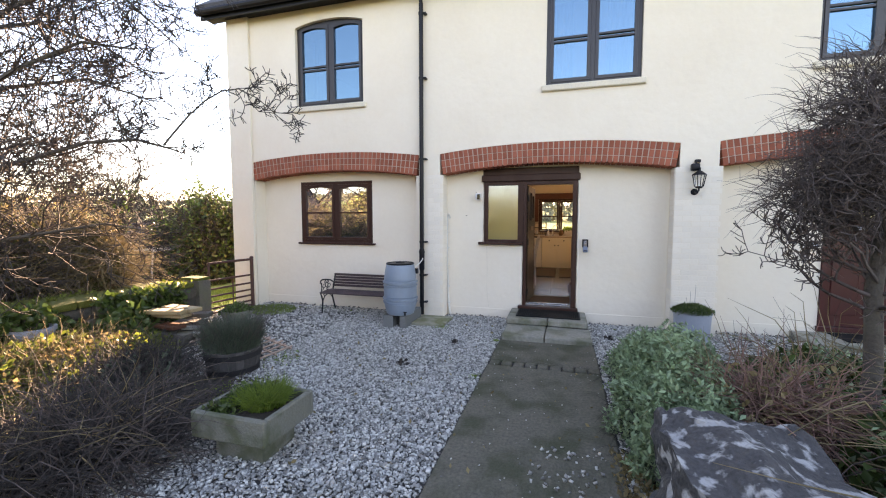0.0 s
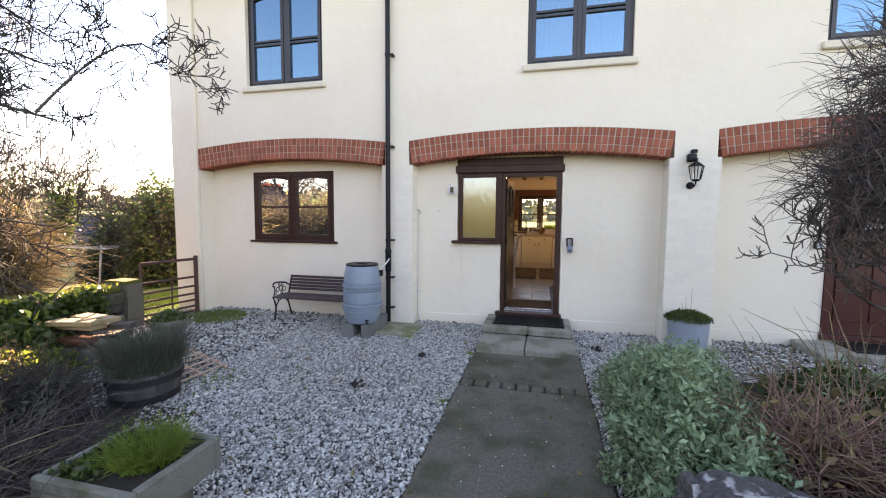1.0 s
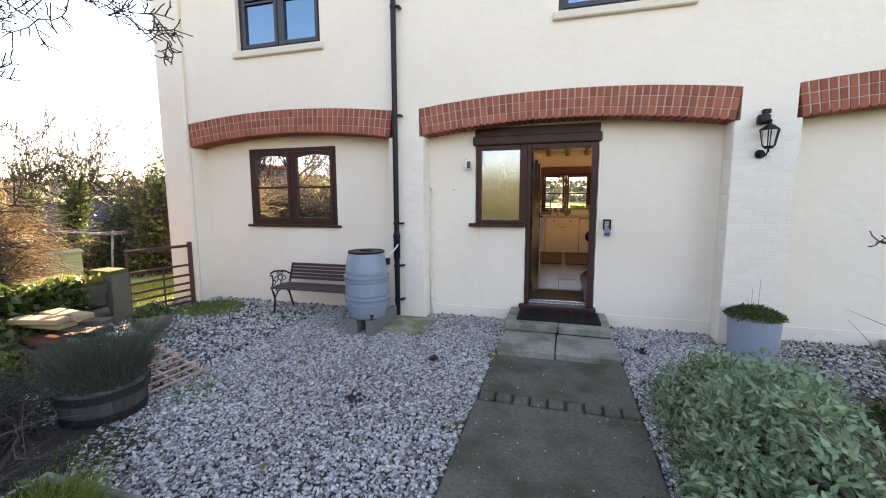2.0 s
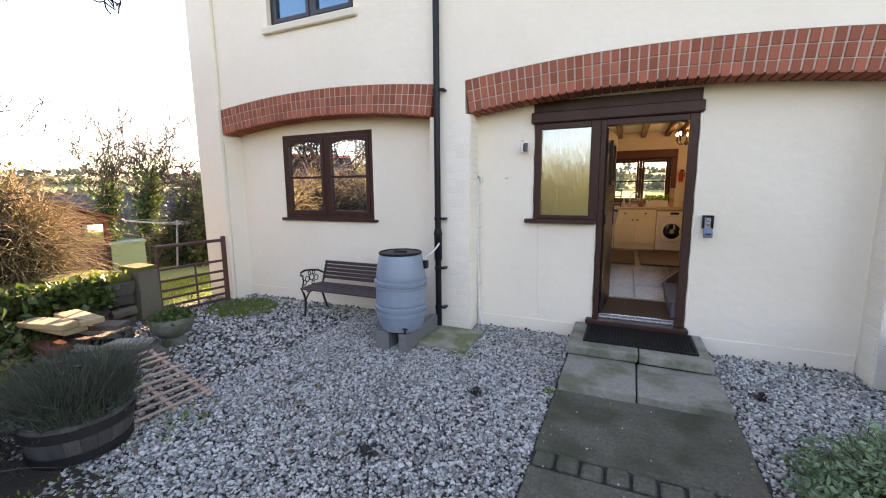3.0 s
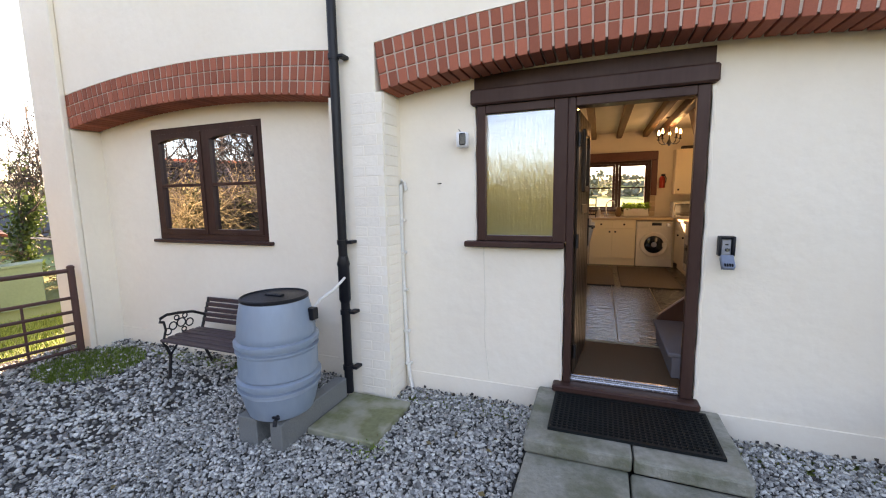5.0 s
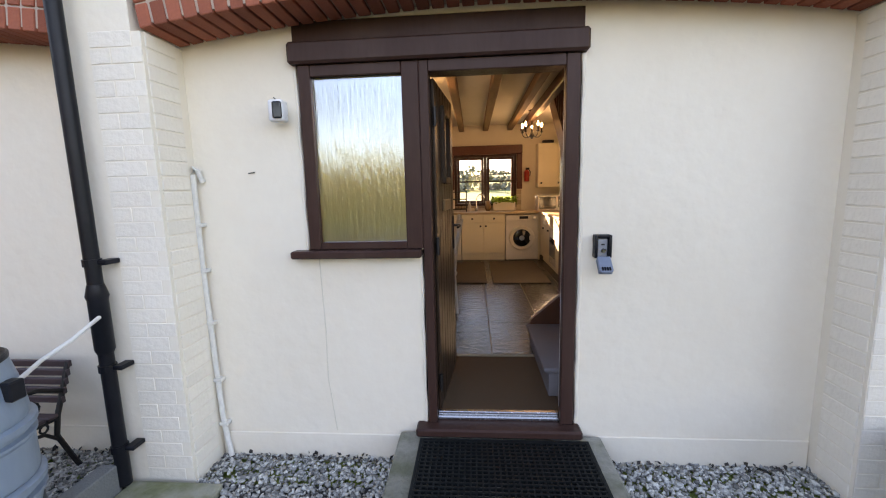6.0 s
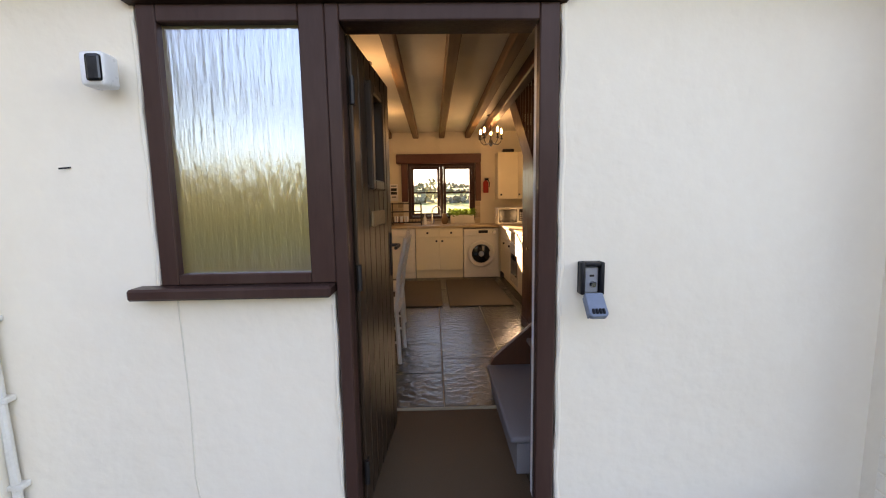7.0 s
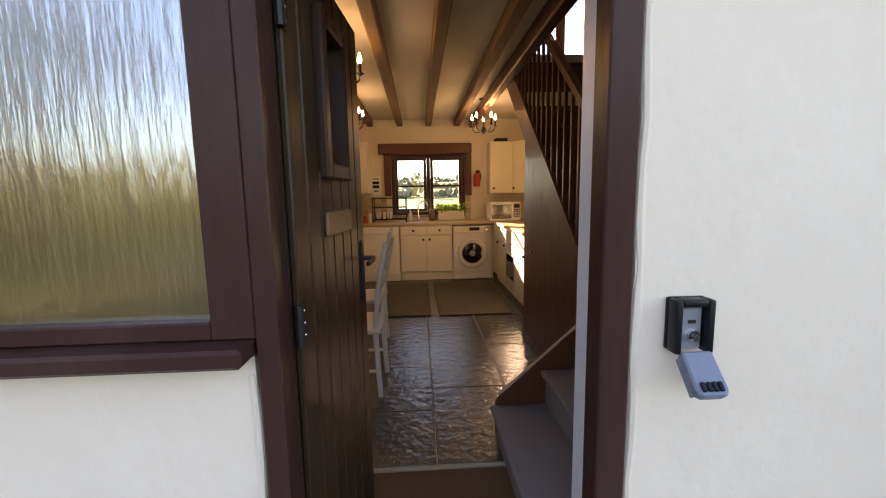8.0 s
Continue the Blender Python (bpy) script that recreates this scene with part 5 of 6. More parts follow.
shrub("low_hedge", (-4.85, 2.55, 0), "sunlit low hedge of yellow-green leaves and dry stems", [((0, 0, 0.15), (0.75, 1.4, 0.26), 2600, 0.35, 0.004, M_TWIGPALE, 0.3)], [((0, 0, 0.0), (0.85, 1.45, 0.40), 6500, 0.055, M_LEAFY, 0.6), ((0, 0, 0.0), (0.85, 1.45, 0.42), 4200, 0.05, M_DRYLEAF, 0.6)], "hedge")
shrub("leafy_plant", (-5.2, 3.85, 0), "broad-leaved green plant below the garden wall", (), [((0, 0, 0.05), (0.3, 0.35, 0.42), 700, 0.12, M_IVY, 0.6)])
shrub("bare_shrub", (-4.6, 0.6, 0), "dry leafless shrub with pale stems", [((0, 0, 0.12), (0.9, 0.9, 0.30), 1900, 0.5, 0.004, M_TWIGPALE, 0.4), ((0, 0, 0.12), (0.9, 0.9, 0.30), 1900, 0.5, 0.004, M_TWIGMID, 0.4)], [((0, 0, 0.0), (0.9, 0.9, 0.36), 1500, 0.05, M_DRYLEAF, 0.6)])
# scrub beyond the wall
for i, (x, y, hx, hy, hz, mt) in enumerate(((-6.9, 4.6, 0.5, 0.45, 1.75, M_TWIGPALE), (-7.9, 5.0, 0.65, 0.5, 1.8, M_TWIGMID), (-8.9, 5.1, 0.6, 0.55, 2.0, M_TWIGPALE), (-7.1, 3.7, 0.6, 0.6, 1.9, M_TWIGMID), (-7.4, 2.6, 0.9, 1.1, 2.1, M_TWIGMID), (-8.0, 1.0, 1.3, 1.4, 2.4, M_TWIGMID), (-9.2, 3.3, 1.1, 1.0, 2.5, M_TWIGMID), (-9.8, 1.6, 1.5, 1.5, 2.7, M_TWIG), (-7.8, -0.9, 1.4, 1.4, 2.0, M_TWIGMID), (-10.6, 5.0, 0.8, 0.8, 2.5, M_TWIG))):
    z = float(land(np.array(x), np.array(y)))
    shrub("scrub_bush", (x, y, z), "winter scrub of bare brown stems and olive leaves", [((0, 0, hz * 0.35), (hx, hy, hz * 0.7), 1500, 0.9, 0.008, mt, 0.7), ((0, 0, hz * 0.4), (hx, hy, hz * 0.65), 450, 0.8, 0.006, M_TWIGPALE, 0.8)], [((0, 0, 0.1), (hx, hy, hz), 1300, 0.055, M_DRYLEAF, 0.6), ((0, 0, 0.0), (hx * 1.05, hy, hz * 0.95), 4200, 0.06, M_SCRUBLEAF, 0.6)])

# the near tree whose limb hangs before the house
r = np.random.default_rng(5)
rows = []
trunk_way = [(0, 0, 0), (0.08, 0.1, 0.9), (0.22, 0.25, 1.7), (0.45, 0.42, 2.4), (0.75, 0.55, 3.1), (1.0, 0.6, 3.9), (1.15, 0.75, 4.8)]
for k, (p, q) in enumerate(zip(trunk_way, trunk_way[1:])):
    rows.append((0, p, q, 0.085 - 0.010 * k, 0.085 - 0.010 * (k + 1)))
limbs = [([(0.2, 0.25, 1.65), (0.55, 0.75, 2.08), (1.1, 1.1, 2.33), (1.5, 1.25, 2.36), (1.85, 1.36, 2.26)], 0.032),
         ([(1.72, 1.32, 2.31), (1.77, 1.40, 2.45), (1.84, 1.50, 2.62), (1.93, 1.60, 2.77), (2.06, 1.66, 2.86), (2.22, 1.70, 2.88), (2.40, 1.73, 2.79), (2.54, 1.76, 2.67), (2.68, 1.87, 2.50)], 0.013),
         ([(0.45, 0.42, 2.4), (0.8, 0.8, 2.9), (1.1, 1.1, 3.2), (1.4, 1.35, 3.2)], 0.03), ([(0.75, 0.55, 3.1), (1.0, 0.95, 3.6), (1.25, 1.2, 3.8), (1.5, 1.4, 3.7)], 0.028),
         ([(0.2, 0.25, 1.7), (-0.3, 0.9, 2.2), (-0.6, 1.6, 2.5), (-0.7, 2.2, 2.4)], 0.035), ([(0.45, 0.42, 2.4), (0.1, 1.1, 2.9), (0.1, 1.8, 3.2), (0.3, 2.4, 3.1)], 0.033),
         ([(0.1, 0.1, 1.0), (0.5, 0.7, 1.45), (0.8, 1.4, 1.6), (0.9, 1.9, 1.5)], 0.028), ([(0.45, 0.42, 2.4), (-0.2, 0.9, 2.7), (-0.8, 1.5, 2.8), (-1.2, 2.0, 2.6)], 0.03), ([(1.0, 0.6, 3.9), (0.9, 1.2, 4.0), (0.8, 1.8, 3.9), (0.9, 2.3, 3.6)], 0.028), ([(0.75, 0.55, 3.1), (0.4, 1.2, 3.5), (0.2, 1.9, 3.6), (0.2, 2.5, 3.4)], 0.028)]
for way, rad in limbs:
    for k, (p, q) in enumerate(zip(way, way[1:])):
        a, b = 0.8 * rad * (1 - 0.7 * k / (len(way) - 1)), 0.8 * rad * (1 - 0.7 * (k + 1) / (len(way) - 1))
        rows.append((1, p, q, a, b))
        for _ in range(2 if rad < 0.023 else 8 if k < 2 else 3):
            f = r.random()
            s = Vector(p).lerp(Vector(q), f)
            d = (Vector(q) - Vector(p)).normalized() * 0.8 + Vector(r.normal(0, 0.8, 3))
            rows += [(2 + w[0], *w[1:]) for w in grow(s, d, 0.22 if rad < 0.023 or k > 1 else 0.7, 0.005 if rad < 0.023 else 0.008, 2, r, 3, 0.35, 0.05, 0.6, 0.9, 4)]
bare_tree("bare_tree", (-5.10, 1.62, 0.0), rows, "leafless garden tree with long drooping twiggy limbs", 2)

# the clipped dense tree before the neighbour's door, east of the path
r = np.random.default_rng(11)
rows = []
for p, q, a, b in (((0, 0, 0), (0.02, 0.0, 0.6), 0.062, 0.055), ((0.02, 0, 0.6), (0.0, 0.02, 1.15), 0.055, 0.05), ((0, 0.02, 1.15), (0.02, 0.0, 1.7), 0.05, 0.035)):
    rows.append((0, p, q, a, b))
for k in range(26):
    a, z = k * 2.4, 0.95 + 0.035 * k
    rows += [(1 + w[0], *w[1:]) for w in grow((0.01, 0.0, z), (math.cos(a), math.sin(a), 0.25 + 0.035 * k), 0.55 - 0.006 * k, 0.018, 3, r, 3, 0.30, 0.14, 0.52, 0.85, 4)]
clipped = bare_tree("clipped_tree", (2.22, 3.62, 0.0), rows, "leafless clipped tree with a dense twiggy crown", 1, twig=M_TWIGMID)
for cx, cy, cz, hx, hy, hz, cnt in ((0.05, 0.0, 2.15, 0.55, 0.6, 0.62, 2600), (-0.36, -0.1, 1.85, 0.42, 0.45, 0.36, 1500), (0.35, 0.1, 2.45, 0.5, 0.5, 0.5, 1600), (-0.1, 0.1, 2.5, 0.35, 0.4, 0.4, 900)):
    part("twig_mass", tangle("twig_mass", (cx, cy, cz), (hx, hy, hz), int(cnt * 0.7), 0.34, 0.0036, M_TWIGMID, 0.2, seed=int(cnt + cz * 10), flat=0.9), None, clipped)

# ---- bed east of the path ----
solo("east_bed", box(0.78, 8.0, -4.0, 4.9, -0.1, 0.16, 0.05), M_EARTH, "dark soil bed under the east shrubs", "soil", "structure")
shrub("evergreen_shrub", (0.92, 3.45, 0), "grey-green small-leaved evergreen shrub edging the path", [((0, 0, 0.1), (0.45, 0.8, 0.35), 900, 0.3, 0.004, M_TWIG, 0.5)], [((0, 0, 0.02), (0.40, 0.85, 0.70), 12000, 0.046, M_LEAF, 0.42), ((0, 0, 0.02), (0.36, 0.8, 0.62), 5000, 0.046, M_LEAF, 0.42), ((-0.02, -0.6, 0.0), (0.34, 0.34, 0.56), 5000, 0.046, M_LEAF, 0.42), ((0.16, 0.5, 0.0), (0.42, 0.5, 0.62), 6000, 0.046, M_LEAF, 0.42)])
shrub("evergreen_shrub", (1.15, 4.65, 0), "grey-green evergreen shrub spreading on the gravel", [((0, 0, 0.1), (0.45, 0.55, 0.25), 500, 0.3, 0.004, M_TWIG, 0.5)], [((0, 0, 0.0), (0.55, 0.6, 0.42), 6500, 0.046, M_LEAF, 0.42), ((0, 0, 0.0), (0.5, 0.55, 0.36), 3000, 0.046, M_LEAF, 0.42)])
shrub("stem_clump", (1.42, 3.05, 0.14), "clump of bare red-brown arching stems", [((0, 0, 0.30), (0.44, 0.42, 0.16), 620, 0.45, 0.0055, M_TWIGRED, 0.12), ((0, 0, 0.3), (0.45, 0.4, 0.16), 150, 0.5, 0.005, M_TWIGPALE, 0.2)], [((0, 0, 0.1), (0.45, 0.4, 0.5), 250, 0.05, M_DRYLEAF, 0.6)])
for i, (x, y, h) in enumerate(((2.2, 2.6, 0.72), (2.4, 4.25, 0.5), (3.4, 3.4, 0.62), (3.6, 4.5, 0.48), (2.0, 1.7, 0.72), (4.6, 4.2, 0.6))):
    shrub("withered_shrub", (x, y, 0), "withered shrub of pale stems with some green leaves", [((0, 0, h * 0.4), (0.65, 0.6, h * 0.55), 110, 0.9, 0.007, M_TWIGPALE, 0.45), ((0, 0, h * 0.4), (0.6, 0.6, h * 0.5), 90, 0.7, 0.005, M_TWIGMID, 0.45)], [((0, 0, 0.05), (0.65, 0.6, h * 0.8), 2000, 0.085, M_IVY, 0.55), ((0, 0, 0.05), (0.6, 0.6, h * 0.85), 1500, 0.06, M_LEAF, 0.5), ((0, 0, 0.05), (0.6, 0.6, h * 0.75), 350, 0.05, M_DRYLEAF, 0.5)])
shrub("broad_leaf_plant", (1.75, 2.02, 0), "bright green broad-leaved plant among withered stems", (), [((0, 0, 0.15), (0.22, 0.22, 0.42), 90, 0.15, M_LEAFY, 0.55)])
rock = thing("boulder", (0, 0, 0), "large grey boulder patched with pale lichen", "boulder")
b = box(0.64, 1.30, 1.40, 2.68, -0.05, 0.57)
bmesh.ops.subdivide_edges(b, edges=list(b.edges), cuts=14, use_grid_fill=True)
for v in b.verts:
    c = Vector((0.98, 1.98, 0.2))
    d = v.co - c
    q = Vector((d.x / 0.32, d.y / 0.625, d.z / 0.3))
    m = max(abs(q.x), abs(q.y), abs(q.z))
    v.co = c + d * (0.80 + 0.20 / max(0.3, q.length) * m) + noise.noise_vector(v.co * 2.4) * 0.12 + noise.noise_vector(v.co * 6) * 0.06 + noise.noise_vector(v.co * 14) * 0.035
part("stone", b, M_ROCK, rock, smooth=True)
n = 1500
tagged(part("leaf_litter", leaves("leaf_litter", np.stack([rng.uniform(0.4, 0.75, n) + 0.05, rng.uniform(1.5, 3.0, n), rng.uniform(0.0, 0.07, n)], 1), 0.035, M_DRYLEAF, 0.2, 0.7), None), "dry brown leaves fallen along the path's edge", "leaves", kind="stuff")
n = 160
tagged(part("fallen_leaf", leaves("fallen_leaf", np.stack([rng.uniform(-3, 0.5, n), rng.uniform(2.0, 6.3, n), np.full(n, 0.03)], 1), 0.04, M_DRYLEAF, 0.3, 0.6), None), "scattered dry leaves on gravel and path", "leaves", kind="stuff")

n = 700
wb = np.stack([rng.uniform(-5.4, 3.2, n), 6.72 + rng.normal(0, 0.03, n), rng.uniform(0.0, 0.03, n)], 1)
wb = wb[~((wb[:, 0] > -2.3) & (wb[:, 0] < -1.78)) & ~((wb[:, 0] > -0.7) & (wb[:, 0] < 0.5)) & ~((wb[:, 0] > 1.6) & (wb[:, 0] < 2.18))]
tagged(part("wall_foot_litter", leaves("wall_foot_litter", wb, 0.03, M_TWIG, 0.3, 0.7), None), "dark rotten leaves along the wall's foot", "leaves", kind="stuff")
for i, (x, y, s, cnt) in enumerate(((-2.85, 3.1, 0.35, 260), (-2.5, 2.9, 0.22, 120), (-3.0, 4.0, 0.25, 120), (-1.62, 5.85, 0.12, 60), (0.62, 4.2, 0.12, 80), (-0.74, 4.1, 0.06, 40), (-0.72, 5.4, 0.05, 40))):
    c = np.stack([x + rng.normal(0, s * 0.5, cnt), y + rng.normal(0, s * 0.5, cnt), rng.uniform(0.005, 0.03, cnt)], 1)
    tagged(part("weed", leaves("weed", c, 0.028, M_BLADE, 0.8, 0.4), None), "small green weeds sprouting through the gravel", "weeds", kind="stuff")
for i, (x, y) in enumerate(((-1.2, 5.13), (-1.6, 4.2), (0.75, 5.9))):
    c = np.stack([x + rng.normal(0, 0.025, 26), y + rng.normal(0, 0.025, 26), rng.uniform(0.02, 0.05, 26)], 1)
    tagged(part("leaf_clump", leaves("leaf_clump", c, 0.045, M_TWIG, 0.3, 0.7), None), "dark wet clump of dead leaves on the gravel", "leaves", kind="stuff")

# ---- distance ----
shed = thing("garden_shed", (-14.5, 8.2, -0.9), "red-brown timber garden shed with a small window", "shed", turn=-19.5)
shed.scale = (1, 1.07, 1.12)
for i in range(10):
    part("board", box(-1.2, 1.2, -0.93, -0.90, 0.02 + i * 0.16, 0.185 + i * 0.16, 0.006), M_SHED, shed)
    part("board", box(1.20, 1.23, -0.9, 0.9, 0.02 + i * 0.16, 0.185 + i * 0.16, 0.006), M_SHED, shed)
part("body", box(-1.19, 1.19, -0.89, 0.89, 0.0, 1.62), M_SHED, shed)
part("roof", prism([(-1.1, 1.56), (0.0, 1.93), (1.1, 1.56), (1.1, 1.62), (0.0, 2.0), (-1.1, 1.62)], "x", -1.35, 1.35), M_SHED, shed)
part("gable", prism([(-0.93, 1.60), (0.93, 1.60), (0.0, 1.92)], "x", -1.22, 1.22), M_SHED, shed)
w = part("window_frame", box(1.231, 1.255, 0.36, 0.82, 0.96, 1.50, 0.006), M_FRAME, shed)
part("pane", box(1.256, 1.262, 0.40, 0.78, 1.0, 1.46), M_AGLASS, w)
sbox = thing("storage_box", (-12.55, 8.85, -0.82), "pale green plastic garden storage box with a sloping lid", "storage box", turn=-25)
part("body", prism([(-0.36, 0.0), (0.36, 0.0), (0.36, 1.06), (-0.36, 1.0)], "x", -0.3, 0.3), M_GREENBOX, sbox)
part("lid", prism([(-0.39, 1.005), (0.39, 1.065), (0.39, 1.115), (-0.39, 1.055)], "x", -0.34, 0.34), M_GREENBOX, sbox)
air = thing("rotary_airer", (-14.4, 11.3, float(land(np.array(-14.4), np.array(11.3)))), "folding rotary clothes airer on the lawn", "clothes airer", turn=20)
part("pole", tube([(0, 0, 0), (0.12, 0.05, 1.6)], 0.032, 8), M_WHITEPVC, air)
for i in range(4):
    a = i * math.pi / 2 + 0.4
    part("arm", tube([(0.12, 0.05, 1.45), (0.12 + 1.5 * math.cos(a), 0.05 + 1.5 * math.sin(a), 1.62)], 0.026, 6), M_WHITEPVC, air)
for q in (0.7, 1.1, 1.45):
    part("line", tube([(0.12 + q * math.cos(i * math.pi / 2 + 0.4), 0.05 + q * math.sin(i * math.pi / 2 + 0.4), 1.46 + 0.11 * q) for i in range(4)], 0.006, 4, closed=True), M_WHITEPVC, air)
barn = thing("low_barn", (-33, 19, -2.0), "long low barn with a grey slate roof", "barn", turn=28)
part("wall", box(-12, 12, -3, 3, 0, 1.9), M_STONE, barn)
part("roof", prism([(-3.3, 1.8), (3.3, 1.8), (0, 3.4)], "x", -12.3, 12.3), M_ROOF, barn)


def tree_at(x, y, h, seed, label, ivy=0.0, depth=4, name="bare_tree"):
    r = np.random.default_rng(seed)
    rows = grow((0, 0, 0), (r.normal(0, 0.1), r.normal(0, 0.1), 1), h * 0.5, h * 0.028, depth, r, 3, 0.22, 0.14, 0.62, 0.75, 5)
    z = float(land(np.array(float(x)), np.array(float(y)))) - 0.05
    t = bare_tree(name, (x, y, z), rows, label, 1, least=0.008 if math.hypot(x, y) < 14 else 0.012)
    if ivy:
        pts = []
        for lv, p, q, a, b in rows:
            if lv < 2 and q[2] < ivy:
                m = 520 if lv == 0 else 22
                f = r.random((m, 1))
                pts.append(np.array(p) * (1 - f) + np.array(q) * f + r.normal(0, 0.22 if lv == 0 else 0.14, (m, 3)))
        part("ivy", leaves("ivy", np.concatenate(pts), 0.13, M_IVY, 0.2, 0.8), None, t)
    return t


for i, (x, y, h, ivy) in enumerate(((-20.4, 12.4, 6.6, 4.8), (-18.9, 13.0, 6.0, 4.4), (-15.6, 4.2, 6.0, 0), (-13.0, 2.0, 6.8, 0), (-11.5, -1.0, 7.0, 0), (-16.0, 14.6, 4.8, 3.0), (-24, 6, 7.5, 0), (-9.4, 3.9, 4.6, 0), (-11.0, 2.2, 6.5, 0), (-8.6, 1.4, 5.6, 0), (-12.5, 5.4, 5.4, 0), (-10.4, 4.3, 5.0, 0), (-13.5, 3.6, 6.2, 0))):
    tree_at(x, y, h, 40 + i, "ivy-clad bare winter tree by the field" if ivy else "bare winter tree against the bright sky", ivy, 4)
for i in (0, 1, 2, 3, 6, 7, 8, 9):
    x, y = -15.5 - 1.3 * (i % 4) + 0.35 * i, 6.8 + 0.95 * i
    z = float(land(np.array(x), np.array(y)))
    shrub("field_bush", (x, y, z), "brown and green bush along the field edge", [((0, 0, 0.6), (1.3, 1.2, 1.1), 450, 1.1, 0.016, M_TWIGPALE, 0.7)], [((0, 0, 0), (1.3, 1.2, 1.2 + 0.5 * (i % 3 == 0)), 1100, 0.12, M_IVY, 0.7), ((0, 0, 0), (1.3, 1.2, 1.4), 700, 0.12, M_DRYLEAF, 0.7)])
for x, y, hz in ((-12.0, 11.6, 3.3), (-13.2, 12.6, 3.6), (-11.0, 12.8, 3.4), (-14.9, 12.6, 2.9), (-12.4, 14.5, 3.6)):
    shrub("thicket_bush", (x, y, float(land(np.array(x), np.array(y)))), "tall dark green and brown thicket beyond the lawn", [((0, 0, hz * 0.45), (1.2, 1.1, hz * 0.6), 900, 1.0, 0.012, M_TWIG, 0.7)], [((0, 0, 0), (1.2, 1.1, hz), 3200, 0.11, M_IVY, 0.7), ((0, 0, 0), (1.25, 1.1, hz * 0.9), 2400, 0.10, M_SCRUBLEAF, 0.7)])
# slate-roofed outbuilding behind the scrub, mirrored in the front window
outb = thing("outbuilding", (-17.5, -2.2, -1.3), "stone outbuilding with a grey slate roof and terracotta ridge", "outbuilding", turn=-57)
part("wall", box(-6, 6, -2.5, 2.5, 0, 2.6), M_STONE, outb)
part("gable", prism([(-2.5, 2.6), (2.5, 2.6), (0, 4.5)], "x", -6, 6), M_STONE, outb)
for sgn in (-1, 1):
    for i in range(16):
        f0, f1 = i / 16, (i + 1.12) / 16
        y0, y1 = sgn * 2.85 * (1 - f0), sgn * 2.85 * (1 - min(f1, 1))
        b = bmesh.new()
        z0, z1 = 2.42 + 2.16 * f0, 2.42 + 2.16 * min(f1, 1)
        hexa(b, [(-6.2, y0, z0 + 0.03), (6.2, y0, z0 + 0.03), (6.2, y1, z1), (-6.2, y1, z1), (-6.2, y0, z0 + 0.06), (6.2, y0, z0 + 0.06), (6.2, y1, z1 + 0.02), (-6.2, y1, z1 + 0.02)])
        part("slate_course", b, M_ROOF, outb)
for i in range(28):
    part("ridge_tile", tube([(-6.2 + i * 0.443, 0, 4.58), (-5.77 + i * 0.443, 0, 4.58)], 0.13, 8), M_BRICK, outb)
# hedge and trees behind the viewer, mirrored in the panes
for i in range(14):
    x, y = -29.5 + 3.3 * i, -11.5 - 1.5 * math.sin(i * 1.7)
    shrub("boundary_hedge", (x, y, -0.05), "boundary hedge across the lane, sunlight brightened into its leaf colour", [((0, 0, 1.4), (2.2, 1.1, 1.9), 220, 1.4, 0.02, M_TWIGPALE, 0.7)], [((0, 0, 0), (2.4, 1.2, 2.6 if i < 5 else 3.3), 3600, 0.24, M_SUNHEDGE, 0.7), ((0, 0, 0), (2.4, 1.2, 2.7 if i < 5 else 3.5), 1500, 0.24, M_DRYLEAF, 0.7)], "hedge")
for i, (x, y, h) in enumerate(((-7, -13.5, 8), (-1.5, -14.5, 7), (5, -13.5, 8), (11, -15, 9))):
    tree_at(x, y, h, 70 + i, "bare sunlit tree behind the lane's hedge")
# far hedgerows as clumps, haze mixed into their pale colour
n = 26000
ang, dist = rng.uniform(0, 2 * math.pi, n), rng.choice([150.0, 220.0, 330.0], n) * rng.uniform(0.97, 1.03, n)
fx, fy = dist * np.cos(ang), dist * np.sin(ang)
fh = rng.random(n) * (0.8 + 1.0 * np.sin(ang * 23) ** 2 + 2.5 * (np.sin(ang * 61) > 0.8)) * (dist / 110) ** 0.5
tagged(part("hedgerow", leaves("hedgerow", np.stack([fx, fy, land(fx, fy) + fh], 1), 1.5 * (dist / 100) ** 0.6, M_HAZEHEDGE, 0.2, 0.8), None), "far hedgerows and trees between the fields", "hedgerow", kind="stuff")


# ---- kitchen ----
FL = 0.235
fl = thing("floor", (0, 0, 0), "worn glossy flagstones with pale joints", "floor", kind="structure")
ys = {0: [7.76, 8.56, 9.36, 10.3, 11.2, 12.0, 12.78], 1: [7.76, 8.57, 9.62, 10.35, 11.3, 12.1, 12.78]}
xs = [-2.76, -2.2, -1.65, -1.1, -0.60, -0.09, 0.42, 0.95, 1.70]
for i, (x0, x1) in enumerate(zip(xs, xs[1:])):
    row = ys[i % 2] if i != 4 else [7.76, 8.28, 8.93, 9.65, 10.35, 11.3, 12.1, 12.78]
    for y0, y1 in zip(row, row[1:]):
        b = box(x0 + 0.003, x1 - 0.003, y0 + 0.003, y1 - 0.003, 0.201, FL + 0.0015 * math.sin(i * 5 + y0 * 3), 0.003)
        part("flagstone", b, M_FLAG, fl)
solo("floor_joint", box(-2.77, 1.71, 7.756, 12.795, 0.2005, FL - 0.004), M_GROUT, "pale worn joints between the flagstones", "floor", "structure")
solo("threshold_strip", box(-0.62, 0.36, 7.735, 7.752, 0.19, FL + 0.004, 0.003), M_GROUT, "pale worn edging strip before the flagstones", "strip", "structure")
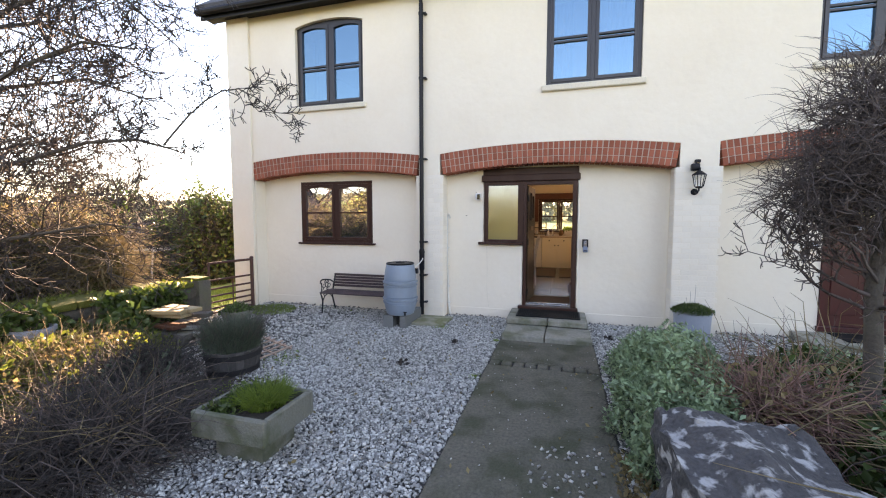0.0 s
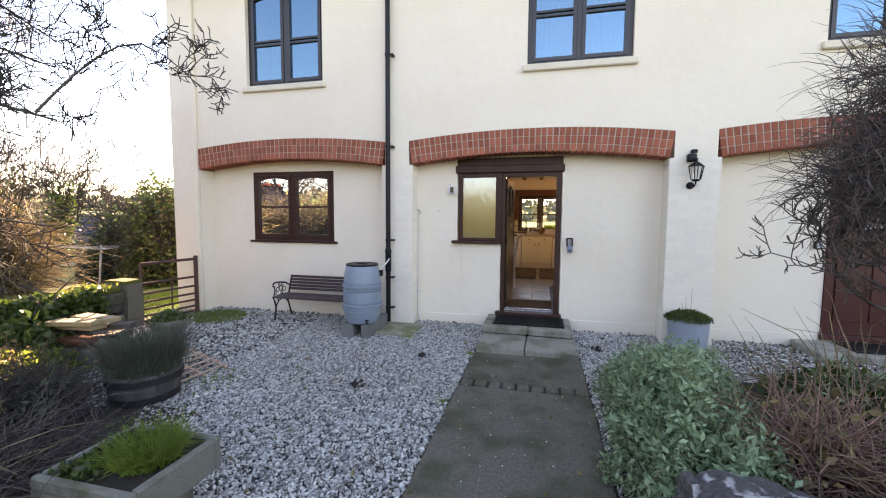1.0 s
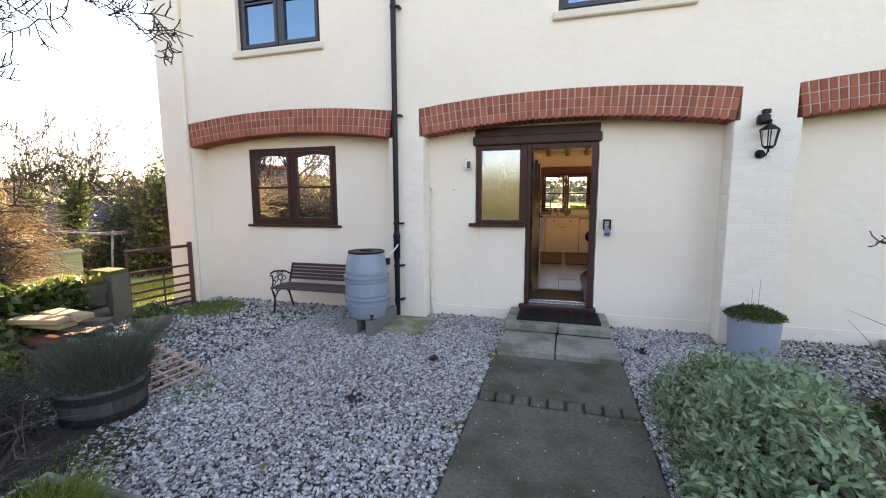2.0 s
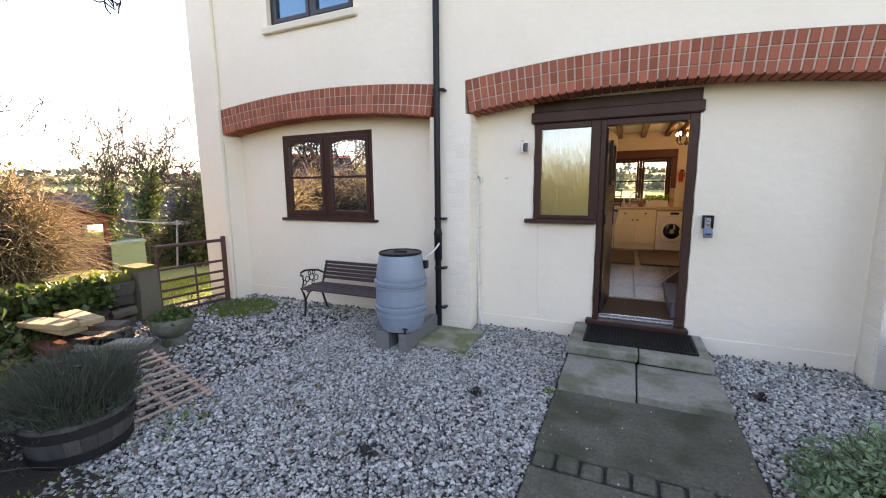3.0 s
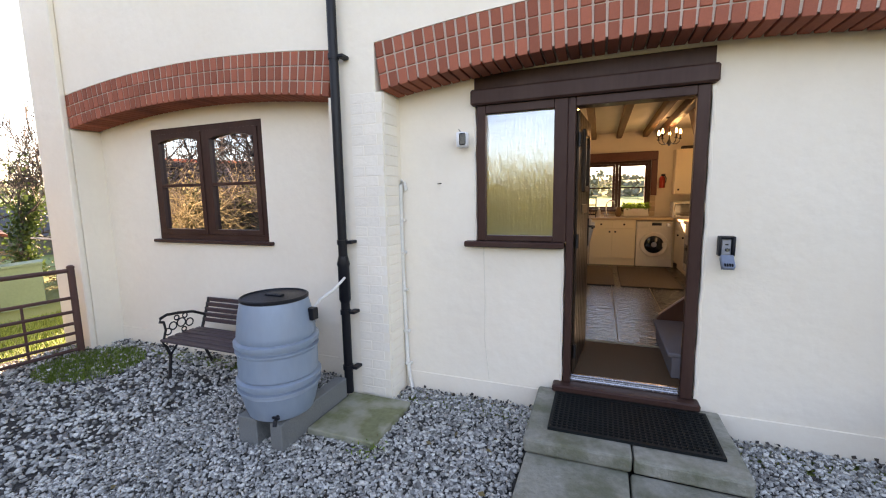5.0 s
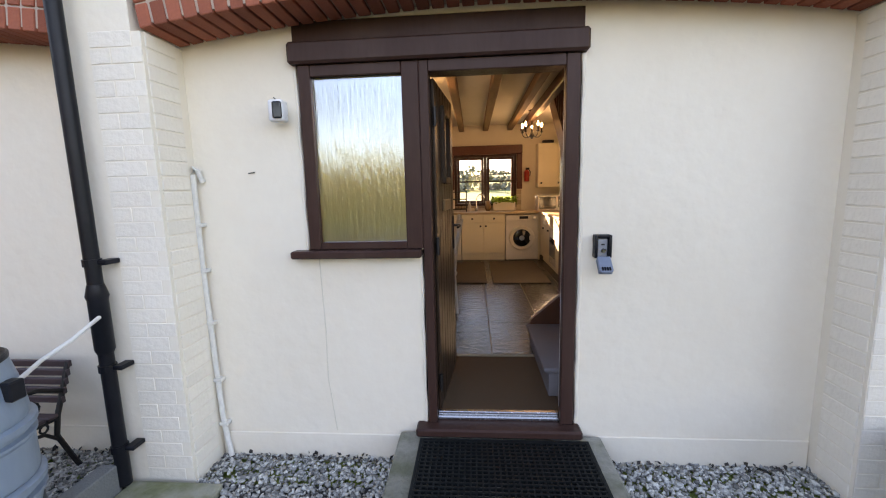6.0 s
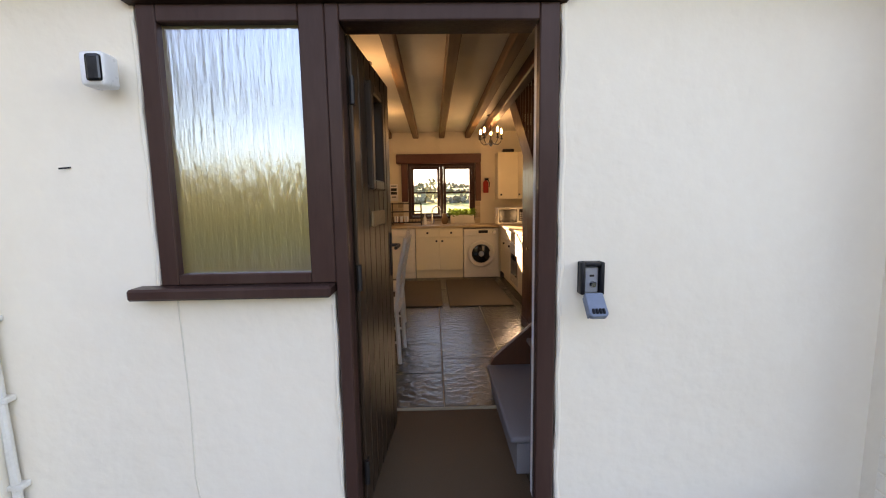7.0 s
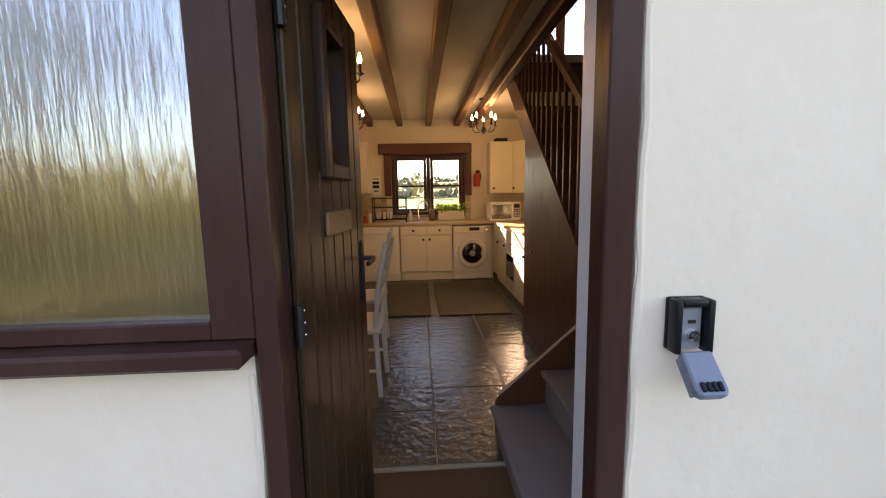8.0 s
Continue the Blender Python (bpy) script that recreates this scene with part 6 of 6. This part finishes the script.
solo("coir_mat", box(-0.60, 0.30, 6.872, 7.73, 0.2, 0.228, 0.004), M_COIR, "brown coir matting inside the doorway", "door mat")
for x0, x1, y0, y1 in ((-0.78, -0.045, 10.28, 11.95), (0.045, 0.86, 10.26, 12.0)):
    solo("rug", box(x0, x1, y0, y1, FL + 0.004, FL + 0.016, 0.004), M_RUG, "flat grey-brown kitchen rug on the flagstones", "rug", group="rugs")

# units along the back wall
UY = 12.2


def knob(parent, x, z, y=UY):
    part("knob", box(x - 0.016, x + 0.016, y - 0.034, y - 0.020, z - 0.016, z + 0.016, 0.003), M_IRON, parent)


def base_unit(x0, x1, label):
    u = thing("base_unit", (0, 0, 0), label, "cabinet", "base units")
    part("carcass", box(x0, x1, UY + 0.002, BACK - 0.002, FL + 0.14, FL + 0.868), M_UNIT, u)
    part("plinth", box(x0, x1, UY + 0.04, UY + 0.06, FL + 0.004, FL + 0.139), M_UNIT, u)
    mid = (x0 + x1) / 2
    for a, b, s in ((x0, mid, 1), (mid, x1, -1)):
        d = part("drawer_front", box(a + 0.003, b - 0.003, UY - 0.02, UY, FL + 0.72, FL + 0.86, 0.004), M_UNIT, u)
        knob(d, (a + b) / 2, FL + 0.79)
        d = part("door", box(a + 0.003, b - 0.003, UY - 0.02, UY, FL + 0.145, FL + 0.714, 0.004), M_UNIT, u)
        knob(d, b - 0.05 if s > 0 else a + 0.05, FL + 0.65)
    return u


base_unit(-0.455, 0.355, "cream two-door base unit with square dark knobs")
base_unit(-1.90, -1.08, "cream base unit beside the dishwasher")
dw = thing("dishwasher", (0, 0, 0), "white freestanding dishwasher under the worktop", "dishwasher")
part("body", box(-1.075, -0.465, UY + 0.0, BACK - 0.01, FL + 0.004, FL + 0.865, 0.006), M_APPL, dw)
part("door", box(-1.065, -0.475, UY - 0.02, UY - 0.002, FL + 0.10, FL + 0.74, 0.008), M_APPL, dw)
part("control_panel", box(-1.065, -0.475, UY - 0.02, UY - 0.002, FL + 0.745, FL + 0.855, 0.006), M_APPL, dw)
wm = thing("washing_machine", (0, 0, 0), "white front-loading washing machine under the worktop", "washing machine")
part("body", box(0.365, 0.965, UY - 0.01, BACK - 0.02, FL + 0.01, FL + 0.85, 0.008), M_APPL, wm)
part("control_panel", box(0.37, 0.96, UY - 0.022, UY - 0.012, FL + 0.735, FL + 0.845, 0.005), M_APPL, wm)
part("drawer", box(0.385, 0.55, UY - 0.028, UY - 0.023, FL + 0.75, FL + 0.80, 0.003), M_APPL, wm)
part("display", box(0.62, 0.78, UY - 0.027, UY - 0.023, FL + 0.775, FL + 0.825, 0.003), M_BLACK, wm)
part("dial", lathe([(0.032, 0), (0.028, 0.02)], 20), M_STEEL, wm).matrix_basis = pose(0.89, UY - 0.022, FL + 0.79, 90, 0, 0)
ring = [(0.235, 0), (0.235, 0.02), (0.215, 0.035), (0.165, 0.03), (0.16, 0.0)]
dr = part("door_ring", lathe(ring, 36, cap=False), M_APPL, wm, smooth=True)
dr.matrix_basis = pose(0.665, UY - 0.01, FL + 0.42, 90, 0, 0)
part("door_glass", lathe([(0.165, 0.0), (0.15, 0.02), (0.08, 0.032)], 32), M_DARKGLASS, dr, smooth=True)
part("drum_fin", lathe([(0.05, 0.028), (0.045, 0.036)], 20), M_GREYMETAL, dr)
part("handle", box(0.80, 0.83, UY - 0.05, UY - 0.03, FL + 0.38, FL + 0.46, 0.006), M_APPL, wm)

solo("worktop", join(box(-2.4, 0.975, UY - 0.03, BACK - 0.001, FL + 0.872, FL + 0.912, 0.006), box(0.9765, 1.70, 10.22, BACK - 0.001, FL + 0.872, FL + 0.912, 0.006)), M_WORK, "pale wood-effect kitchen worktop", "worktop")
solo("corner_post", box(0.972, 1.0, UY + 0.01, UY + 0.5, FL + 0.004, FL + 0.87), M_UNIT, "cream corner filler between units", "filler")
for i, (y0, y1) in enumerate(((10.24, 10.73), (10.73, 11.28), (11.28, 11.74), (11.74, 12.19))):
    u = thing("base_unit", (0, 0, 0), "cream base unit on the stair side of the kitchen" if i != 1 else "built-in white oven with a glass door", "cabinet" if i != 1 else "oven", "side units")
    part("carcass", box(1.02, 1.70, y0 + 0.002, y1 - 0.002, FL + 0.12, FL + 0.868), M_UNIT, u)
    part("plinth", box(1.06, 1.08, y0, y1, FL + 0.004, FL + 0.119), M_UNIT, u)
    d = part("door", box(1.0, 1.018, y0 + 0.004, y1 - 0.004, FL + 0.125, FL + 0.70, 0.004), M_UNIT if i != 1 else M_APPL, u)
    if i == 1:
        part("glass", box(0.994, 0.999, y0 + 0.07, y1 - 0.07, FL + 0.25, FL + 0.55), M_DARKGLASS, d)
    else:
        part("knob", box(0.975, 0.999, y0 + 0.04, y0 + 0.07, FL + 0.62, FL + 0.65, 0.003), M_IRON, d)
    part("drawer_front", box(1.0, 1.018, y0 + 0.004, y1 - 0.004, FL + 0.706, FL + 0.86, 0.004), M_UNIT, u)

# wall tiles
tl = thing("wall_tiles", (0, 0, 0), "square cream and terracotta wall tiles over the worktop", "tiles", kind="structure")
T = mesh_of(box(0, 0.098, -0.008, 0.0, 0, 0.098, 0.003), M_TILE)
TR = mesh_of(box(0, 0.098, -0.008, 0.0, 0, 0.098, 0.003), mat("terracotta_tile", (0.45, 0.22, 0.12), (0.36, 0.18, 0.10), 8, 0.5))
for i in range(26):
    for j in range(4):
        x, z = -1.9 + i * 0.101, FL + 0.915 + j * 0.101
        if x > 1.68 or (-0.70 < x < 0.62):
            continue
        ob = part("tile", TR if (i * 5 + j * 3) % 11 == 0 else T, None, tl)
        ob.matrix_basis = pose(x, BACK - 0.001, z)

# timber round the window, sill things
wt = thing("window_surround", (0, 0, 0), "dark red timber lintel and posts round the kitchen window", "window surround", kind="structure")
part("lintel", box(-0.80, 0.735, BACK - 0.09, BACK - 0.001, 2.24, 2.41, 0.012), M_LINTEL, wt)
part("post", box(-0.715, -0.602, BACK - 0.05, BACK - 0.001, 1.56, 2.239, 0.006), M_LINTEL, wt)
part("post", box(0.632, 0.735, BACK - 0.05, BACK - 0.001, 1.56, 2.239, 0.006), M_LINTEL, wt)
part("sill", box(-0.60, 0.63, BACK - 0.02, BACK + 0.119, 1.20, 1.238, 0.004), M_TILE, wt)
WT = FL + 0.913
sink = thing("sink_tap", (-0.17, 12.62, WT), "chrome swan-neck mixer tap over the sink", "tap")
part("spout", tube([(0, 0, 0), (0, 0, 0.22), (0.02, -0.01, 0.29), (0.08, -0.04, 0.33), (0.14, -0.07, 0.31), (0.155, -0.08, 0.25)], 0.012, 10), M_STEEL, sink, smooth=True)
part("base", lathe([(0.03, 0), (0.022, 0.05)], 16), M_STEEL, sink)
for x in (-0.05, 0.05):
    part("lever", tube([(0, 0, 0.05), (x, 0, 0.06)], 0.008, 8), M_STEEL, sink)
jug = solo("pottery_jug", lathe([(0.04, 0), (0.06, 0.04), (0.065, 0.09), (0.045, 0.14), (0.05, 0.19), (0.045, 0.19)], 20, (0.06, 12.66, WT)), M_BROWNJUG, "brown pottery jug beside the sink", "jug", smooth=True)
tray = thing("herb_tray", (0.38, 12.74, WT + 0.10), "window tray of bright green herbs", "plant")
part("tray", box(-0.22, 0.22, -0.05, 0.05, -0.10, 0.06, 0.006), M_APPL, tray)
n = 700
part("plant", leaves("plant", np.stack([rng.uniform(-0.24, 0.24, n), rng.uniform(-0.07, 0.07, n), 0.05 + 0.10 * rng.random(n)], 1), 0.04, M_BLADE, 0.6, 0.6), None, tray)
rack = thing("dish_rack", (-0.62, 12.5, WT), "black wire two-tier dish rack with dishes", "dish rack")
for x in (-0.26, 0.26):
    for y in (-0.14, 0.14):
        part("post", tube([(x, y, 0), (x, y, 0.40)], 0.010, 6), M_IRON, rack)
for z in (0.05, 0.24, 0.38):
    part("tier", tube([(-0.26, -0.14, z), (0.26, -0.14, z), (0.26, 0.14, z), (-0.26, 0.14, z)], 0.009, 6, closed=True), M_IRON, rack)
for i in range(9):
    x = -0.22 + i * 0.055
    part("wire", tube([(x, -0.14, 0.06), (x, -0.145, 0.16)], 0.004, 6), M_IRON, rack)
for i in range(3):
    solo("drinking_glass", lathe([(0.028, 0), (0.034, 0.10), (0.031, 0.10), (0.026, 0.01)], 16, (-0.80 + 0.09 * i, 12.45, WT + 0.06)), M_CAMWHITE, "small drinking glass drying in the rack", "glass", group="glasses", smooth=True)
solo("soap_bottle", lathe([(0.03, 0), (0.032, 0.12), (0.012, 0.15), (0.012, 0.19)], 16, (-0.30, 12.55, WT)), M_WHITEPVC, "white soap bottle beside the sink", "bottle", smooth=True)
for i, (x, h) in enumerate(((-1.0, 0.10), (-0.93, 0.13), (-1.08, 0.09))):
    solo("food_jar", lathe([(0.035, 0), (0.035, h), (0.025, h + 0.02)], 14, (x, 12.35 + 0.05 * i, WT)), M_RED if i == 0 else M_WHITEPVC, "small jar standing on the worktop", "jar", group="jars", smooth=True)
mw = thing("microwave", (0, 0, WT), "white microwave oven with dark door on the worktop", "microwave")
part("case", box(0.96, 1.45, 12.26, 12.62, 0.0, 0.29, 0.008), M_APPL, mw)
part("door_glass", box(0.99, 1.30, 12.252, 12.259, 0.035, 0.255, 0.003), M_DARKGLASS, mw)
part("keypad", box(1.335, 1.43, 12.252, 12.259, 0.06, 0.26, 0.003), M_BLACK, mw)
for j in range(4):
    for i in range(3):
        part("key", box(1.345 + i * 0.028, 1.365 + i * 0.028, 12.247, 12.251, 0.075 + j * 0.035, 0.095 + j * 0.035), M_APPL, mw)
wu = thing("wall_unit", (0, 0, 0), "cream wall unit with square dark knobs", "cabinet", "wall units")
part("carcass", box(1.0, 1.36, 12.50, BACK - 0.002, 1.58, 2.40), M_UNIT, wu)
d = part("door", box(1.003, 1.357, 12.48, 12.498, 1.585, 2.395, 0.004), M_UNIT, wu)
knob(d, 1.06, 1.66, 12.48 + 0.02)
wu = thing("wall_unit", (0, 0, 0), "cream angled corner wall unit", "cabinet", "wall units")
part("carcass", prism([(1.363, 12.5), (1.70, 12.1), (1.70, 12.79), (1.363, 12.79)], "z", 1.58, 2.40), M_UNIT, wu)
dd = part("door", box(0.005, 0.50, -0.018, -0.002, 1.585, 2.395, 0.004), M_UNIT, wu)
dd.matrix_basis = pose(1.363, 12.5, 0, 0, 0, -50)
knob(dd, 0.05, 1.66, 0.0)
wu = thing("wall_unit", (0, 0, 0), "cream wall unit beside the dish rack", "cabinet", "wall units")
part("carcass", box(-1.75, -0.95, 12.50, BACK - 0.002, 1.62, 2.41), M_UNIT, wu)
for a in (-1.75, -1.35):
    part("door", box(a + 0.003, a + 0.397, 12.48, 12.498, 1.625, 2.405, 0.004), M_UNIT, wu)
solo("storage_tin", box(1.1, 1.3, 12.55, 12.7, 2.402, 2.46, 0.006), M_IRON, "dark tin on top of the wall unit", "tin")
ext = thing("fire_extinguisher", (0.82, BACK - 0.06, 1.70), "small red fire extinguisher hung on the wall", "extinguisher")
part("cylinder", lathe([(0.045, 0), (0.05, 0.01), (0.05, 0.19), (0.02, 0.225)], 18), M_RED, ext, smooth=True)
part("valve", box(-0.02, 0.05, -0.01, 0.01, 0.225, 0.265, 0.004), M_BLACK, ext)
part("hose", tube([(0.04, 0, 0.24), (0.07, 0, 0.18), (0.06, 0, 0.10)], 0.008, 6), M_BLACK, ext)
sgn = thing("framed_notice", (-0.86, BACK - 0.002, 1.72), "small white framed notice with dark rows of print", "notice")
part("board", box(-0.075, 0.075, -0.012, 0, -0.14, 0.16, 0.003), M_CAMWHITE, sgn)
for i, (w, h, z) in enumerate(((0.10, 0.018, 0.12), (0.11, 0.05, 0.04), (0.11, 0.05, -0.025), (0.08, 0.02, -0.08))):
    part("print_bar", box(-w / 2, w / 2, -0.0145, -0.0125, z, z + h), M_BLACK, sgn)

# chandeliers: the candle bulbs give the warm light
def chandelier(x, y, spin):
    c = thing("chandelier", (x, y, 2.80), "black iron chandelier with lit candle bulbs", "chandelier", "chandeliers", turn=spin)
    part("rose", lathe([(0.06, -0.012), (0.055, -0.001)], 20), M_IRON, c)
    part("stem", tube([(0, 0, -0.01), (0, 0, -0.40)], 0.009, 8), M_IRON, c)
    part("boss", lathe([(0.008, -0.45), (0.028, -0.42), (0.03, -0.38), (0.012, -0.35)], 16), M_IRON, c, smooth=True)
    for i in range(5):
        a = 2 * math.pi * i / 5
        ca, sa = math.cos(a), math.sin(a)
        arm = part("arm", tube([(q * ca, q * sa, z) for q, z in ((0.02, -0.39), (0.06, -0.42), (0.11, -0.42), (0.15, -0.385), (0.16, -0.345))], 0.007, 6), M_IRON, c)
        part("drip_pan", lathe([(0.012, -0.35), (0.03, -0.335)], 12, (0.16 * ca, 0.16 * sa, 0)), M_IRON, arm)
        part("candle_tube", lathe([(0.012, -0.335), (0.012, -0.265)], 10, (0.16 * ca, 0.16 * sa, 0)), M_IRON, arm)
        part("bulb", lathe([(0.010, -0.264), (0.017, -0.245), (0.015, -0.225), (0.004, -0.19)], 10, (0.16 * ca, 0.16 * sa, 0)), M_BULB, arm, "glowing candle bulb")
    return c


for x, y, s in ((0.72, 11.35, 10), (-0.72, 9.05, 2), (-0.95, 11.0, 30)):
    chandelier(x, y, s)
    lamp = new("chandelier_light", bpy.data.lights.new("chandelier_light", "POINT"))
    lamp.data.energy, lamp.data.color, lamp.data.shadow_soft_size = CHAND, (1.0, 0.94, 0.82), 0.15
    lamp.location = (x, y, 2.34)

# white ladder-back chairs
def chair(x, y, turn):
    c = thing("dining_chair", (x, y, FL), "white painted ladder-back dining chair", "chair", "dining chairs", turn=turn)
    for sx in (-0.19, 0.19):
        part("back_leg", tube([(sx, 0.19, 0.0), (sx, 0.17, 0.45), (sx, 0.20, 0.75), (sx, 0.26, 1.04)], 0.018, 8), M_WHITECHAIR, c)
        part("front_leg", tube([(sx, -0.19, 0.0), (sx, -0.19, 0.45)], 0.018, 8), M_WHITECHAIR, c)
        part("stretcher", tube([(sx, -0.19, 0.18), (sx, 0.18, 0.18)], 0.011, 6), M_WHITECHAIR, c)
    part("seat", box(-0.22, 0.22, -0.22, 0.20, 0.44, 0.47, 0.008), M_WHITECHAIR, c)
    for z, y0 in ((0.62, 0.18), (0.74, 0.195), (0.86, 0.215), (0.97, 0.24)):
        part("back_rail", box(-0.18, 0.18, y0, y0 + 0.018, z, z + 0.055, 0.005), M_WHITECHAIR, c)


chair(-0.62, 8.68, -92)
chair(-0.66, 9.45, -88)

# ---- stairs ----
st = thing("staircase", (0, 0, 0), "red-brown wooden staircase with carpeted lower steps and spindles", "staircase")
RISE = 0.19
for i, (x0, x1, y0) in enumerate(((0.225, 0.53, 7.08), (0.50, 0.80, 7.08), (0.77, 1.70, 7.08))):
    z = FL + RISE * (i + 1)
    t = part("step", box(x0 + 0.02, x1, y0, 7.97, FL + RISE * i + 0.002 if i == 0 else FL + RISE * i - 0.02, z - 0.035), M_CARPET, st, "grey carpeted step")
    part("tread", box(x0 - 0.012, x1, y0, 7.97, z - 0.035, z, 0.014, seg=3), M_CARPET, t, smooth=True)
SL = RISE / 0.2235
for i in range(11):
    y0, z = 7.98 + i * 0.2235, FL + RISE * (i + 4)
    t = part("tread", box(0.83, 1.70, y0 - 0.02, y0 + 0.225, z - 0.03, z, 0.006), M_STAIR, st)
    part("riser", box(0.83, 1.70, y0, y0 + 0.015, z - RISE, z - 0.03), M_STAIR, t)
zb = lambda y: 1.43 + SL * (y - 8.52)
part("string", prism([(7.98, zb(7.98) - 0.24), (10.3, zb(10.3) - 0.24), (10.3, zb(10.3) + 0.04), (7.98, zb(7.98) + 0.04)], "x", 0.79, 0.828), M_STAIR, st)
part("lower_string", prism([(0.245, FL + 0.01), (0.245, FL + 0.20), (0.27, FL + 0.235), (0.79, FL + 0.69), (0.79, FL + 0.01)], "y", 7.972, 7.998), M_STAIR, st)
part("string_cap", tube([(0.26, 7.985, FL + 0.236), (0.79, 7.985, FL + 0.70)], 0.008, 6), M_HURDLE, st)
part("newel", box(0.775, 0.845, 7.90, 7.97, FL + 0.5, zb(7.98) + 0.98, 0.006), M_STAIR, st)
rail_z = lambda y: zb(y) + 0.88
part("handrail", prism([(7.95, rail_z(7.95) - 0.03), (10.35, rail_z(10.35) - 0.03), (10.35, rail_z(10.35) + 0.03), (7.95, rail_z(7.95) + 0.03)], "x", 0.785, 0.835), M_STAIR, st)
for i in range(17):
    y = 8.06 + i * 0.125
    part("spindle", box(0.80, 0.82, y - 0.011, y + 0.011, zb(y) + 0.03, rail_z(y) - 0.035), M_STAIR, st)
pan = thing("stair_panelling", (0, 0, 0), "red-brown boarded panelling with a cupboard door under the stairs", "panelling", kind="structure")
for i in range(12):
    y0, y1 = 7.985 + i * 0.13, 7.985 + (i + 1) * 0.13 - 0.003
    z0, z1 = zb(y0) - 0.245, zb(y1) - 0.245
    b = bmesh.new()
    hexa(b, [(0.80, y0, FL + 0.004), (0.822, y0, FL + 0.004), (0.822, y1, FL + 0.004), (0.80, y1, FL + 0.004), (0.80, y0, z0), (0.822, y0, z0), (0.822, y1, z1), (0.80, y1, z1)])
    part("board", b, M_STAIR, pan)
part("knob", lathe([(0.008, 0), (0.016, 0.02)], 12), M_STEEL, pan).matrix_basis = pose(0.80, 9.25, 1.08, 0, -90, 0)
part("skirting", box(0.79, 0.798, 7.99, 9.54, FL + 0.004, FL + 0.09), M_STAIR, pan)
tall = thing("tall_cupboard", (0, 0, 0), "tall dark cupboard end below the stairs", "cupboard")
part("side", box(0.83, 1.70, 9.56, 9.60, FL + 0.004, 2.45), M_UNIT, tall)
part("carcass", box(1.0, 1.70, 9.60, 10.2, FL + 0.004, 2.3), M_UNIT, tall)
part("door", box(0.98, 0.998, 9.605, 10.195, FL + 0.1, 2.29, 0.004), M_UNIT, tall)
part("latch", box(0.96, 0.979, 9.65, 9.68, 1.25, 1.32, 0.004), M_IRON, tall)

# ---- upstairs: curtains inside the panes ----
def curtain(x0, x1, y, z0, z1, label, name="curtain"):
    b = bmesh.new()
    n = 40
    a = [b.verts.new((x0 + (x1 - x0) * i / n, y + 0.03 * math.sin(i * 1.1) + 0.012 * math.sin(i * 2.7), z0)) for i in range(n + 1)]
    c = [b.verts.new((x0 + (x1 - x0) * i / n, y + 0.025 * math.sin(i * 1.1 + 0.2), z1)) for i in range(n + 1)]
    for i in range(n):
        b.faces.new((a[i], a[i + 1], c[i + 1], c[i]))
    bmesh.ops.solidify(b, geom=list(b.faces), thickness=0.004)
    tagged(part(name, b, M_CURTAIN, None, smooth=True), label, "curtain", "curtains")


for u in UWIN:
    w = u[1] - u[0]
    curtain(u[0] - 0.12, u[0] + w * 0.30, INNER + 0.06, 3.1, 5.35, "white curtain drawn aside in an upstairs window")
    curtain(u[1] - w * 0.33, u[1] + 0.12, INNER + 0.06, 3.1, 5.35, "white curtain drawn aside in an upstairs window")
